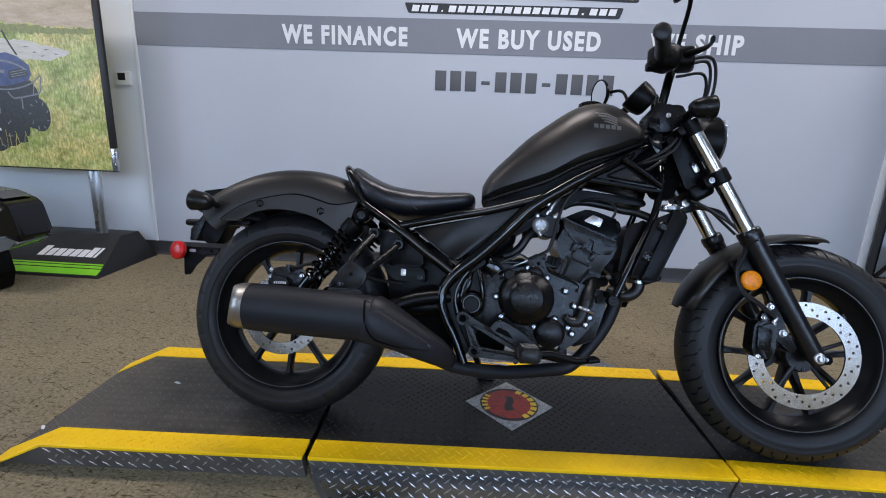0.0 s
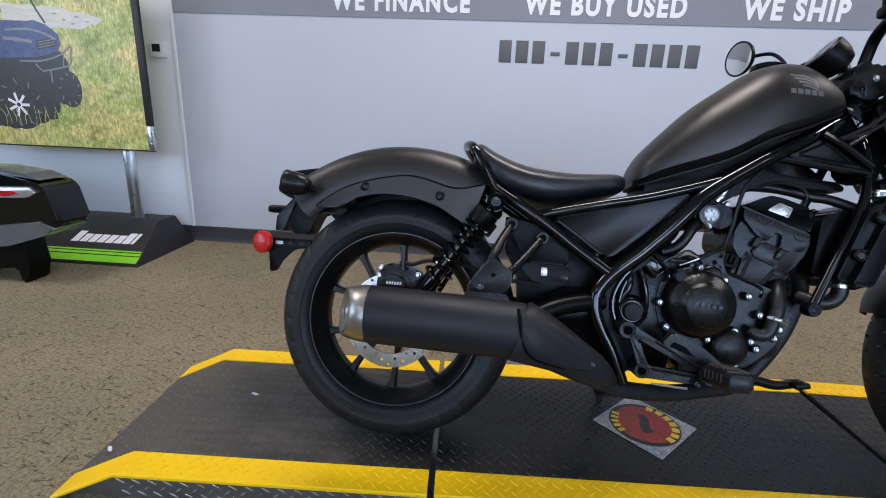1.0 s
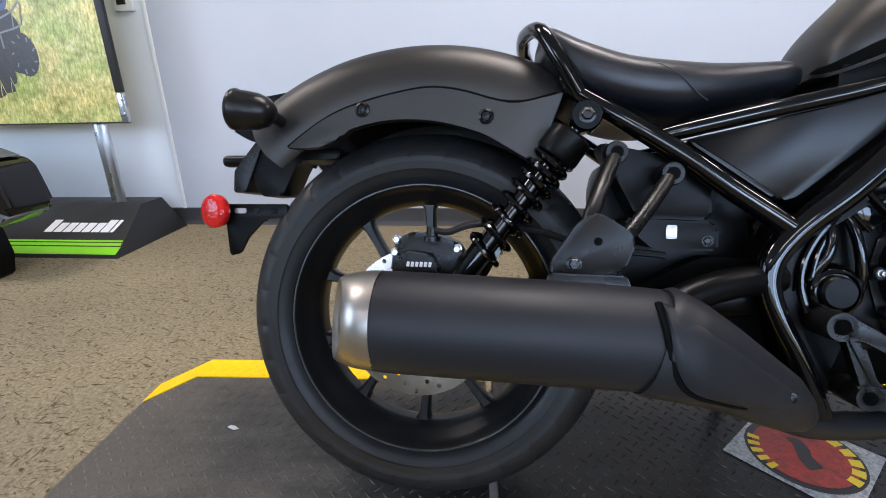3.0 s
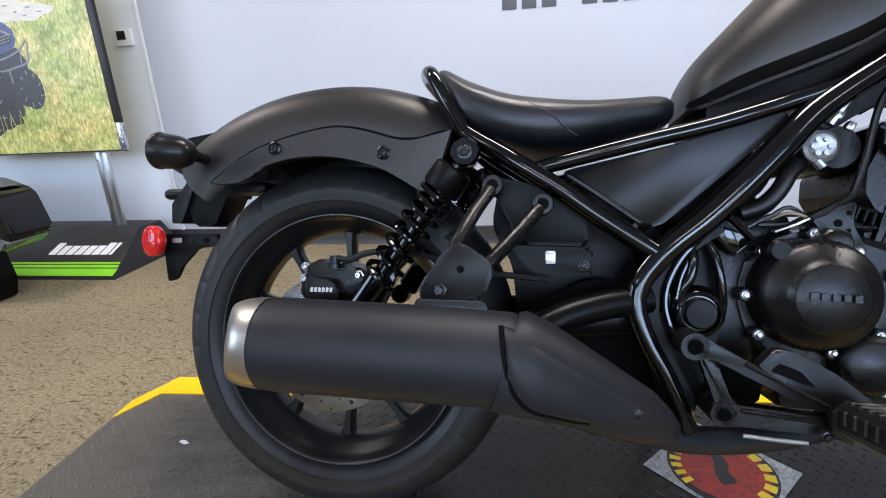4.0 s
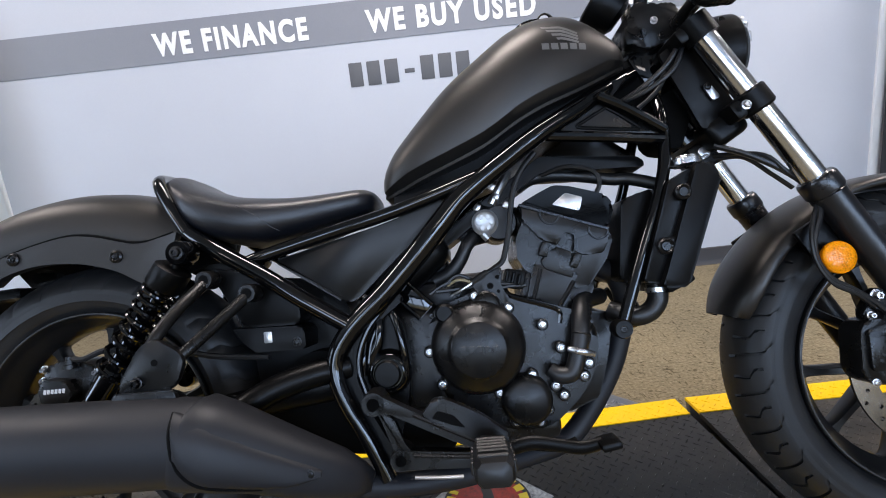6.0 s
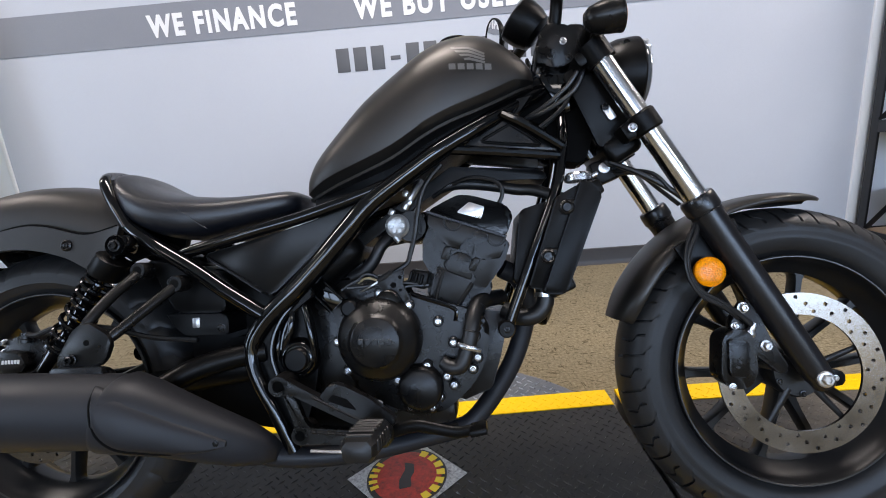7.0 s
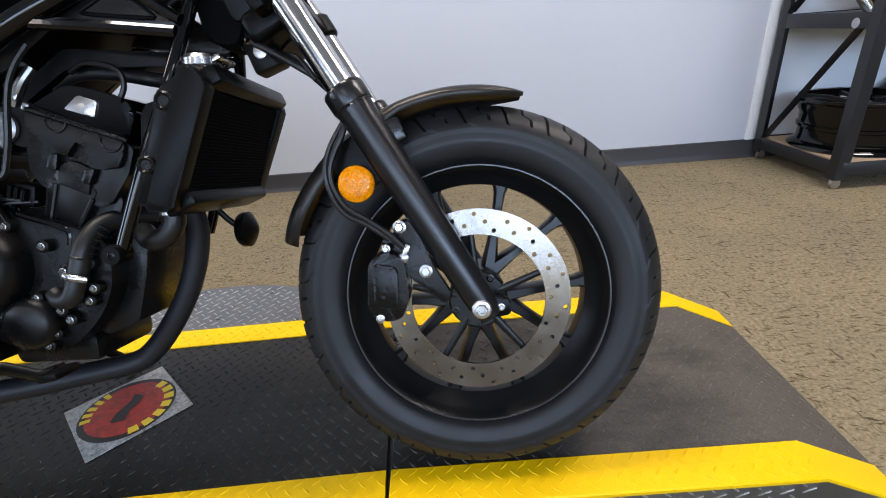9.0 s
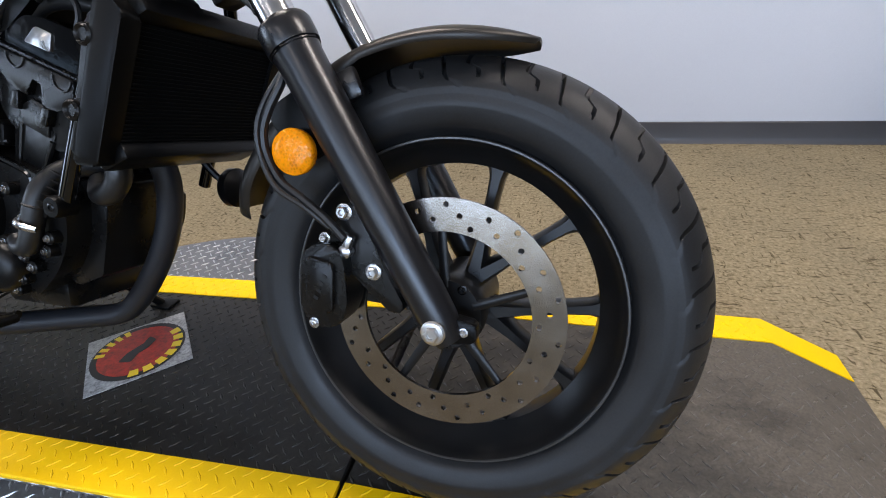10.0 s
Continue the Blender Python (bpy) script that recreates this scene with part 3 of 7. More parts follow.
    bead = [(q.x, q.y) for q in smooth_path([(R - drop * 0.92 - 0.006, tw * 0.995, 0), (lip + 0.026, tw * 0.955, 0), (lip + 0.014, half + 0.006, 0), (lip + 0.005, half - 0.003, 0), (lip - 0.004, half - 0.012, 0)], 3)]
    rings = []
    for k in range(n):
        for cpos, cut in cols:
            ring = []
            for r_, y_ in bead[::-1]:
                a = 2 * math.pi * (k + cpos + slant(-0.96, k, cpos)) / n
                ring.append((xc + r_ * math.cos(a), -y_, R + r_ * math.sin(a)))
            for u in us:
                d_ = deep if (cut and (0.22 if front and k % 2 else 0.12) < abs(u) < (0.70 if front and k % 2 else 0.85)) else (0.0042 if abs(u) > 0.87 else 0.0)
                rr = R - drop * (1 - math.cos(u * 1.42)) / (1 - math.cos(1.42)) * 0.92 - d_
                a = 2 * math.pi * (k + cpos + slant(u, k, cpos)) / n
                ring.append((xc + rr * math.cos(a), tw * math.sin(u * 1.62) * (1 - d_ * 4), R + rr * math.sin(a)))
            for r_, y_ in bead:
                a = 2 * math.pi * (k + cpos + slant(0.96, k, cpos)) / n
                ring.append((xc + r_ * math.cos(a), y_, R + r_ * math.sin(a)))
            rings.append([b.verts.new(p) for p in ring])
    for p, q in zip(rings, rings[1:] + rings[:1]):
        for k in range(len(p) - 1):
            b.faces.new((p[k], p[k + 1], q[k + 1], q[k]))
    part("tyre", b, RUBBER, w, "black rubber tyre with block tread" if front else "black rubber tyre", 42)
    # brake disc with drilled holes
    b = nb()
    r1, r0 = disc_r, disc_r - 0.040 if front else disc_r - 0.034
    holes = 48 if front else 36
    for k in range(holes):
        mid, w_ = 2 * math.pi * k / holes, math.pi / holes
        rr = r0 + (r1 - r0) * (0.20, 0.50, 0.80, 0.36, 0.66)[k % 5]
        cell = [(r0, -1), (r0, 0), (r0, 1), ((r0 + r1) / 2, 1), (r1, 1), (r1, 0), (r1, -1), ((r0 + r1) / 2, -1)]
        edge = [(r_ * math.cos(mid + w_ * q), r_ * math.sin(mid + w_ * q)) for r_, q in cell]
        cx, cz = rr * math.cos(mid), rr * math.sin(mid)
        hole = [(cx + 0.0038 * math.cos(mid + radians(225 - 45 * i)), cz + 0.0038 * math.sin(mid + radians(225 - 45 * i))) for i in range(8)]
        front_, back_ = ([[b.verts.new((xc + u_, disc_y + y_, R + v_)) for u_, v_ in loop_] for loop_ in (edge, hole)] for y_ in (-0.0025, 0.0025))
        for i in range(8):
            j = (i + 1) % 8
            b.faces.new((front_[0][i], front_[0][j], front_[1][j], front_[1][i]))
            b.faces.new((back_[0][j], back_[0][i], back_[1][i], back_[1][j]))
            b.faces.new((front_[1][i], front_[1][j], back_[1][j], back_[1][i]))
            if i in (0, 1, 4, 5):
                b.faces.new((front_[0][j], front_[0][i], back_[0][i], back_[0][j]))
    bmesh.ops.remove_doubles(b, verts=b.verts, dist=1e-5)
    part("brake_disc", b, DISC, w, "drilled steel brake disc")
    b = nb()
    for k in range(5):
        a = 2 * math.pi * (k + 0.3) / 5
        d = Vector((math.cos(a), 0, math.sin(a)))
        o = Vector((xc, disc_y + 0.006, R))
        tube(b, [o + d * 0.036, o + d * (r0 + 0.006)], [0.007, 0.005], 8, 2, flat=0.4)
    lathe(b, (xc, disc_y + 0.010, R), [(0.02, -0.006), (0.044, -0.006), (0.048, 0.0), (0.048, 0.02)], 28)
    part("disc_carrier", b, RIM, w)
    for k in range(5):
        a = radians(59 + 72 * k)
        b = nb()
        bolt(b, xc + 0.040 * math.cos(a), disc_y + 0.002, R + 0.040 * math.sin(a), 0.0045, 0.004)
        part("disc_bolt", b, BLACKBOLT, w)
    return w


BLACKBOLT = worn("black_zinc_bolt", (0.018, 0.018, 0.019), (0.045, 0.045, 0.046), 0.22, 0.36, 40, 900, 0.05, 1.0)
# near-black for joints and inner parts; shade painted into gaps and holes
DARKRECESS = base_mat("recess_shade_black", (0.0025, 0.0025, 0.0025), 0.9, spec=0.1)
RW, FW = (0.0, 0.310), (1.476, 0.310)
wheel("rear_wheel", RW[0], 0.312, 0.060, 0.118, -0.088, False)
wheel("front_wheel", 1.478, 0.3088, 0.053, 0.146, -0.072, True)


# ---- tank, seat, fenders ----
def belly(x, z0, z1, hw, waist=0.34, n=28, power=2.4, topw=0.35):
    """A closed section across the bike: flat-bottomed, widest low down, narrowing to a round top."""
    out = []
    for a in np.linspace(0, 2 * math.pi, n, endpoint=False).tolist():
        cy, cz = math.cos(a), math.sin(a)
        zm = z0 + (z1 - z0) * waist
        if cz >= 0:
            y = hw * math.copysign(abs(cy) ** (2 / power), cy)
            z = zm + (z1 - zm) * abs(cz) ** (2 / (power * 0.95))
        else:
            y = hw * math.copysign(abs(cy) ** (2 / 4.2), cy)
            z = zm - (zm - z0) * abs(cz) ** (2 / 3.0)
        out.append((x, y, z))
    return out


TANK = ((0.572, 0.690, 0.738, 0.060), (0.580, 0.686, 0.756, 0.078), (0.600, 0.690, 0.786, 0.096), (0.645, 0.706, 0.834, 0.116), (0.70, 0.724, 0.890, 0.130), (0.76, 0.747, 0.936, 0.139), (0.82, 0.782, 0.978, 0.141), (0.87, 0.806, 0.998, 0.136), (0.92, 0.826, 1.003, 0.124), (0.96, 0.844, 0.990, 0.112), (1.000, 0.864, 0.958, 0.097), (1.020, 0.874, 0.938, 0.082), (1.032, 0.884, 0.920, 0.060))
def tank_section(x, z0, z1, hw):
    """Round shoulders above, a crease low on the side, a tucked-in band under it and a thin lip."""
    zm = z0 + (z1 - z0) * 0.34
    crease = z0 + min(0.024, (z1 - z0) * 0.22)
    right = [(hw - 0.020, z0), (hw - 0.010, z0), (hw - 0.008, z0 + 0.005), (hw - 0.021, z0 + 0.008), (hw - 0.001, crease), (hw, crease + 0.003)]
    over = []
    for a in np.linspace(0.06, math.pi - 0.06, 25).tolist():
        cy, cz = math.cos(a), math.sin(a)
        over.append((hw * math.copysign(abs(cy) ** (2 / 2.4), cy), zm + (z1 - zm) * cz ** (2 / 2.28)))
    return [(x, y, z) for y, z in right + over + [(-y, z) for y, z in right[::-1]]]


bm = nb()
prof = [[tuple(q) for q in smooth_path([(i, float(r[k]), 0) for i, r in enumerate(TANK)], 4)] for k in range(4)]
loft(bm, [tank_section(*(prof[k][i][1] for k in range(4))) for i in range(len(prof[0]))])
tank = part("fuel_tank", bm, MATTE, bike, "matte dark metallic grey teardrop fuel tank", 34)
bm = nb()
lathe(bm, (0.885, 0, 0.999), [(0.036, 0.0), (0.036, 0.010), (0.030, 0.014), (0.001, 0.015)], 32, "z")
part("filler_cap", bm, GLOSS, tank)
SEAT = ((0.176, 0.730, 0.750, 0.045), (0.182, 0.712, 0.766, 0.085), (0.195, 0.690, 0.774, 0.112), (0.24, 0.654, 0.748, 0.136), (0.30, 0.630, 0.724, 0.146), (0.36, 0.624, 0.714, 0.145), (0.42, 0.634, 0.710, 0.130), (0.48, 0.650, 0.713, 0.108), (0.525, 0.662, 0.716, 0.092), (0.546, 0.672, 0.710, 0.075), (0.552, 0.684, 0.701, 0.050))
prof = [[tuple(q) for q in smooth_path([(i, r[k], 0) for i, r in enumerate(SEAT)], 4)] for k in range(4)]
bm = nb()
loft(bm, [belly(prof[0][i][1], prof[1][i][1], prof[2][i][1], prof[3][i][1], 0.50, 28, 2.6) for i in range(len(prof[0]))])
seat = part("seat", bm, VINYL, bike, "black vinyl solo seat with stitched seams", 60)


def fender(name, xc, zc, section, a0, a1, mat, label, n=36, ends=None, skew=0.0, rise=None):
    """A mudguard bent round a wheel: section of (radius, y) for the outside, swept between two angles."""
    b = nb()
    rings = []
    for i, a in enumerate(np.linspace(a0, a1, n).tolist()):
        u = i / (n - 1)
        k = ends(u) if ends else 1.0
        wide = max(y for r, y in section)
        cut = skew * max(0.0, 1 - u / 0.4)
        crown_ = max(r for r, y in section)
        up_ = rise(u) if rise else 0.0
        shape = [(r + (crown_ - r) * up_, y) for r, y in section]
        outer = [(r, y * k) for r, y in shape]
        inner = [(r - 0.004, y * k * 0.965) for r, y in shape[::-1]]
        turn = [radians(a - cut * (1 - abs(y) / wide / max(k, 0.01))) for r, y in outer + inner]
        rings.append([(xc + r * math.cos(b_), y, zc + r * math.sin(b_)) for (r, y), b_ in zip(outer + inner, turn)])
    loft(b, rings)
    return part(name, b, mat, bike, label, 62)


up = [(0.336, 0.108), (0.348, 0.111), (0.362, 0.1135), (0.374, 0.113), (0.395, 0.110), (0.416, 0.102), (0.433, 0.086), (0.443, 0.060), (0.449, 0.030), (0.450, 0.0)]
fender("rear_fender", 0.008, 0.312, [(r, -y) for r, y in up] + up[:-1][::-1], 134, 60, MATTE, "matte dark metallic grey rear fender", skew=11)
for s in (-1, 1):
    bm = nb()
    top = [(q.x, q.z) for q in smooth_path([(-0.205, 0, 0.584), (-0.147, 0, 0.625), (-0.086, 0, 0.650), (0.002, 0, 0.669), (0.059, 0, 0.666), (0.136, 0, 0.646), (0.187, 0, 0.653), (0.214, 0, 0.660)], 5)]
    low = [(q.x, q.z) for q in smooth_path([(0.180, 0, 0.556), (0.135, 0, 0.583), (0.093, 0, 0.605), (0.026, 0, 0.622), (-0.043, 0, 0.624), (-0.105, 0, 0.610), (-0.138, 0, 0.588), (-0.190, 0, 0.582)], 5)]
    plate(bm, top + low, s * 0.103, s * 0.1215, 0.003)
    side_ = part("fender_side", bm, MATTE, bike, "matte dark grey fender side plate")
    bm = nb()
    tube(bm, [(x_, s * 0.1165, z_ + 0.002) for x_, z_ in top[::3]], 0.0026, 6, 3)
    part("fender_seam", bm, DARKRECESS, side_, "dark seam above the side plate")

fu = [(0.304, 0.0785), (0.313, 0.0770), (0.321, 0.0710), (0.328, 0.0590), (0.333, 0.0400), (0.3355, 0.020), (0.336, 0.0)]
fender("front_fender", FW[0], FW[1], [(r, -y) for r, y in fu] + fu[:-1][::-1], 161, 74, MATTE, "matte dark metallic grey front fender", ends=lambda u: 1.0 - 0.3 * max(1 - u / 0.16, 0.0) ** 2 if u < 0.72 else 1.0 - 0.70 * ((u - 0.72) / 0.28) ** 3, rise=lambda u: 0.42 * min(max((u - 0.46) / 0.14, 0.0), 1.0) + 0.4 * max((u - 0.82) / 0.18, 0.0) ** 2)
fender("fender_liner", 0.008, 0.312, [(0.352, -0.100), (0.372, -0.060), (0.380, 0.0), (0.372, 0.060), (0.352, 0.100)], 119, 52, DARKRECESS, "black inner fender liner")
for s in (-1, 1):
    bm = nb()
    box(bm, (1.352, s * 0.086, 0.572), (0.060, 0.014, 0.036), Matrix.Rotation(radians(-22), 4, "Y"), 0.006)
    part("fender_lug", bm, FORK, bike)

# added plate that darkens the open gap between tank and rail
bm = nb()
plate(bm, rounded([(0.590, 0.655), (0.592, 0.700), (0.70, 0.728), (0.77, 0.756), (0.84, 0.806), (0.97, 0.850), (1.03, 0.860), (1.00, 0.830), (0.86, 0.755), (0.78, 0.705), (0.60, 0.650)], 0.006), -0.078, 0.078, 0.004)
part("tank_gap_filler", bm, PLASTIC, tank, "black filler plate added under the tank")
# ---- frame tubes ----
bm = nb()
for y in (-1, 1):
    spine = [(1.05, 0.030, 0.880), (1.00, 0.060, 0.850), (0.93, 0.098, 0.806), (0.853, 0.118, 0.762), (0.80, 0.124, 0.728), (0.713, 0.132, 0.667), (0.668, 0.136, 0.620), (0.620, 0.139, 0.568), (0.571, 0.141, 0.519), (0.530, 0.142, 0.484), (0.503, 0.143, 0.456), (0.484, 0.145, 0.426), (0.481, 0.147, 0.392), (0.496, 0.150, 0.347), (0.523, 0.151, 0.295), (0.552, 0.149, 0.226)]
    tube(bm, [(p, y * q, r) for p, q, r in spine], [0.0165] * 5 + [0.018, 0.0195, 0.0195, 0.019, 0.0185, 0.0175, 0.0165, 0.0150, 0.0140, 0.0135, 0.0130], 16)
    tube(bm, [(0.335, y * 0.128, 0.592), (0.377, y * 0.132, 0.603), (0.489, y * 0.132, 0.629), (0.603, y * 0.131, 0.655), (0.741, y * 0.128, 0.698), (0.81, y * 0.122, 0.728)], 0.0115, 12)
    tube(bm, [(0.215, y * 0.100, 0.700), (0.228, y * 0.120, 0.662), (0.30, y * 0.138, 0.612), (0.377, y * 0.142, 0.562), (0.429, y * 0.143, 0.524), (0.505, y * 0.143, 0.473)], [0.0115, 0.0125, 0.0140, 0.0145, 0.0145, 0.0145], 14)
    tube(bm, [(1.085, y * 0.030, 0.850), (1.080, y * 0.070, 0.785), (1.064, y * 0.100, 0.705), (1.044, y * 0.112, 0.645), (1.00, y * 0.120, 0.545), (0.950, y * 0.126, 0.425)], 0.0104, 12)
    tube(bm, [(0.850, y * 0.114, 0.760), (0.95, y * 0.108, 0.749), (1.066, y * 0.098, 0.735)], 0.0095, 10)
    tube(bm, [(0.965, y * 0.100, 0.822), (1.01, y * 0.100, 0.796), (1.074, y * 0.096, 0.752)], 0.0088, 10)
lathe(bm, (0, 0, 0), [(0.034, -0.10), (0.034, 0.10)], 20, "z")
bm.verts.ensure_lookup_table()
bmesh.ops.transform(bm, matrix=Matrix.Translation((1.10, 0, 0.83)) @ Matrix.Rotation(radians(-29.6), 4, "Y"), verts=bm.verts[-40:])
frame_part = part("frame", bm, GLOSS, bike, "gloss black tubular steel frame")
# added dark plate that closes the see-through gap at the steering head
bm = nb()
plate(bm, rounded([(0.985, 0.845), (1.045, 0.912), (1.090, 0.905), (1.150, 0.790), (1.125, 0.728), (1.078, 0.738), (1.066, 0.800)], 0.012), -0.036, 0.036, 0.006)
part("head_gap_filler", bm, DARKRECESS, frame_part, "dark filler plate added at the steering head")
# loop behind the seat
bm = nb()
tube(bm, [(0.235, -0.126, 0.655), (0.200, -0.122, 0.715), (0.178, -0.105, 0.752), (0.160, -0.05, 0.768), (0.156, 0, 0.770), (0.160, 0.05, 0.768), (0.178, 0.105, 0.752), (0.200, 0.122, 0.715), (0.235, 0.126, 0.655)], 0.0115, 12)
part("seat_loop", bm, GLOSS, bike, "gloss black tube loop behind the seat")

# ---- fork ----
RAKE = Vector((1.147 - 1.485, 0, 0.910 - 0.311)).normalized()
AX = Vector((1.481, 0, 0.311))


def along(d, y):
    return AX + RAKE * d + Vector((0.004, y, 0))


for y in (-0.108, 0.108):
    bm = nb()
    tube(bm, [along(-0.02, y), along(0.005, y), along(0.03, y), along(0.15, y), along(0.33, y), along(0.345, y), along(0.352, y), along(0.372, y), along(0.378, y)], [0.017, 0.023, 0.024, 0.0255, 0.027, 0.0295, 0.031, 0.031, 0.028], 20, 2)
    leg = part("fork_leg", bm, FORK, bike, "satin black lower fork leg")
    bm = nb()
    tube(bm, [along(0.37, y), along(0.70, y)], 0.0205, 24, 1)
    part("fork_tube", bm, CHROME, leg, "chrome upper fork tube")
    bm = nb()
    tube(bm, [along(0.520, y), along(0.524, y), along(0.556, y), along(0.560, y)], [0.024, 0.0275, 0.0275, 0.024], 20, 1)
    part("clamp_ring", bm, PLASTIC, leg)
    bm = nb()
    tube(bm, [along(0.675, y), along(0.715, y)], 0.0275, 20, 1)
    part("clamp_ring", bm, PLASTIC, leg)
bm = nb()
box(bm, along(0.540, 0) + Vector((-0.014, 0, -0.006)), (0.060, 0.236, 0.034), Matrix.Rotation(radians(-29.6), 4, "Y"), 0.008)
box(bm, along(0.520, 0) + Vector((-0.042, 0, -0.014)), (0.070, 0.170, 0.050), Matrix.Rotation(radians(-29.6), 4, "Y"), 0.014, 3)
part("triple_clamp", bm, PLASTIC, bike)
bm = nb()
box(bm, along(0.697, 0) + Vector((-0.012, 0, -0.004)), (0.060, 0.236, 0.028), Matrix.Rotation(radians(-29.6), 4, "Y"), 0.008)
part("triple_clamp", bm, PLASTIC, bike)


# ---- rear end: swingarm, shocks, exhaust ----
PANEL = worn("textured_dark_panel", (0.016, 0.0155, 0.015), (0.023, 0.0223, 0.0216), 0.25, 0.33, 6, 900, 0.10, 0.7, spec=0.34)

for s in (-1, 1):
    bm = nb()
    tube(bm, [(0.56, s * 0.105, 0.385), (0.40, s * 0.112, 0.365), (0.15, s * 0.112, 0.330), (-0.045, s * 0.112, 0.310)], [0.030, 0.026, 0.024, 0.022], 12, 4, flat=0.62)
    part("swingarm", bm, PLASTIC, bike, "satin black steel swingarm")
    # shock
    top, low = Vector((0.240, s * 0.150, 0.617)), Vector((0.062, s * 0.140, 0.372))
    d = (low - top).normalized()
    L = (low - top).length
    bm = nb()
    tube(bm, [top, low], 0.0085, 12, 1)
    tube(bm, [top + d * 0.105, low - d * 0.02], 0.0150, 16, 1)
    tube(bm, [top + d * 0.222, top + d * 0.226, low - d * 0.022, low - d * 0.018], [0.017, 0.0205, 0.0205, 0.017], 18, 1)
    for e in (top, low):
        lathe(bm, e, [(0.006, -0.018), (0.019, -0.018), (0.021, -0.014), (0.021, 0.014), (0.019, 0.018), (0.006, 0.018)], 20)
    shock = part("shock_absorber", bm, GLOSS, bike, "black twin rear shock with coil spring")
    bm = nb()
    tube(bm, [top + d * 0.026, top + d * 0.030, top + d * 0.062, top + d * 0.067], [0.024, 0.030, 0.031, 0.028], 20, 1)
    part("shock_cover", bm, PLASTIC, shock, "satin black shock sleeve")
    bm = nb()
    u = d.cross(Vector((0, 1, 0))).normalized()
    coil = []
    for k in range(0, 8 * 14 + 1):
        a = 2 * math.pi * k / 14
        coil.append(top + d * (0.066 + 0.168 * (0.62 * k / 112 + 0.38 * (k / 112) ** 2)) + u * (0.0265 * math.cos(a)) + Vector((0, 0.0265 * math.sin(a), 0)))
    tube(bm, coil, 0.0045, 8, 1)
    part("spring", bm, GLOSS, shock, "gloss black coil spring")
    bm = nb()
    plate(bm, rounded([(0.101, 0.450), (0.133, 0.436), (0.098, 0.372), (0.066, 0.386)], 0.005), s * 0.130 - 0.018, s * 0.130 + 0.018, 0.004)
    part("shock_clevis", bm, GLOSS, shock, "gloss black shock clevis")
    bm = nb()
    if s < 0:
        bolt(bm, top.x, top.y - 0.018, top.z, 0.0085, 0.008)
        part("bolt", bm, BLACKBOLT, shock)


def barrel(bm, line, radii, seg=36, sy=1.0):
    """A round body along a line with a radius at each point, slightly flattened across the bike."""
    tube(bm, line, radii, seg, 3, flat=sy)
    return bm


bm = nb()
barrel(bm, [(-0.012, -0.262, 0.350), (0.0, -0.262, 0.3495), (0.08, -0.260, 0.3475), (0.20, -0.257, 0.344), (0.280, -0.255, 0.3415), (0.312, -0.254, 0.340), (0.322, -0.253, 0.339)], [0.0605, 0.062, 0.062, 0.0615, 0.060, 0.059, 0.050])
muffler = part("muffler", bm, EXHAUST, bike, "satin black round muffler with brushed metal tip", 50)
bm = nb()
rings = []
for x, r_, sl in ((-0.010, 0.0612, 0.0), (-0.026, 0.0608, 0.10), (-0.042, 0.0590, 0.22), (-0.055, 0.0560, 0.34), (-0.0645, 0.0525, 0.43), (-0.0685, 0.0495, 0.47), (-0.0675, 0.0477, 0.47), (-0.0625, 0.0435, 0.46), (-0.0590, 0.0395, 0.46), (-0.0595, 0.0382, 0.46), (-0.036, 0.0372, 0.34)):
    row_ = []
    for a in np.linspace(0, 2 * math.pi, 40, endpoint=False).tolist():
        y_, z_ = r_ * math.cos(a), r_ * math.sin(a)
        row_.append((x - sl * y_ + 0.2 * sl * z_, -0.2632 + y_, 0.3505 + z_))
    rings.append(row_)
loft(bm, rings)
part("muffler_tip", bm, ENDCAP, muffler, "brushed metal muffler end cap", 50)
bm = nb()
lathe(bm, (0, 0, 0), [(0.001, -0.037), (0.0362, -0.037), (0.0366, -0.055)], 28, "x")
bm.transform(Matrix.Translation((0.0, -0.2632, 0.3505)) @ Matrix(((1, -0.40, 0.07, 0), (0, 1, 0, 0), (0, 0, 1, 0), (0, 0, 0, 1))))
part("muffler_outlet", bm, DARKRECESS, muffler, "dark outlet opening")
# heat shield
bm = nb()
rings = []
for x, zc, hz, yc, wy in ((0.304, 0.340, 0.0590, -0.256, 0.060), (0.312, 0.340, 0.0615, -0.256, 0.062), (0.345, 0.329, 0.057, -0.250, 0.057), (0.39, 0.309, 0.048, -0.236, 0.050), (0.44, 0.281, 0.041, -0.214, 0.043), (0.485, 0.257, 0.034, -0.192, 0.036), (0.515, 0.239, 0.023, -0.174, 0.026), (0.530, 0.230, 0.013, -0.164, 0.016)):
    ring = []
    for a in np.linspace(0, 2 * math.pi, 32, endpoint=False).tolist():
        c_, s_ = math.cos(a), math.sin(a)
        ring.append((x - 0.10 * (zc - 0.319) * 0 + 0.02 * s_ * hz / 0.066, yc + wy * math.copysign(abs(c_) ** 0.85, c_), zc + hz * math.copysign(abs(s_) ** 0.85, s_)))
    rings.append(ring)
loft(bm, rings)
part("muffler_cone", bm, EXHAUST, muffler, "", 50)
CONE = ((0.304, 0.340, 0.0590, -0.256, 0.060), (0.345, 0.329, 0.057, -0.250, 0.057), (0.39, 0.309, 0.048, -0.236, 0.050), (0.44, 0.281, 0.041, -0.214, 0.043), (0.485, 0.257, 0.034, -0.192, 0.036))


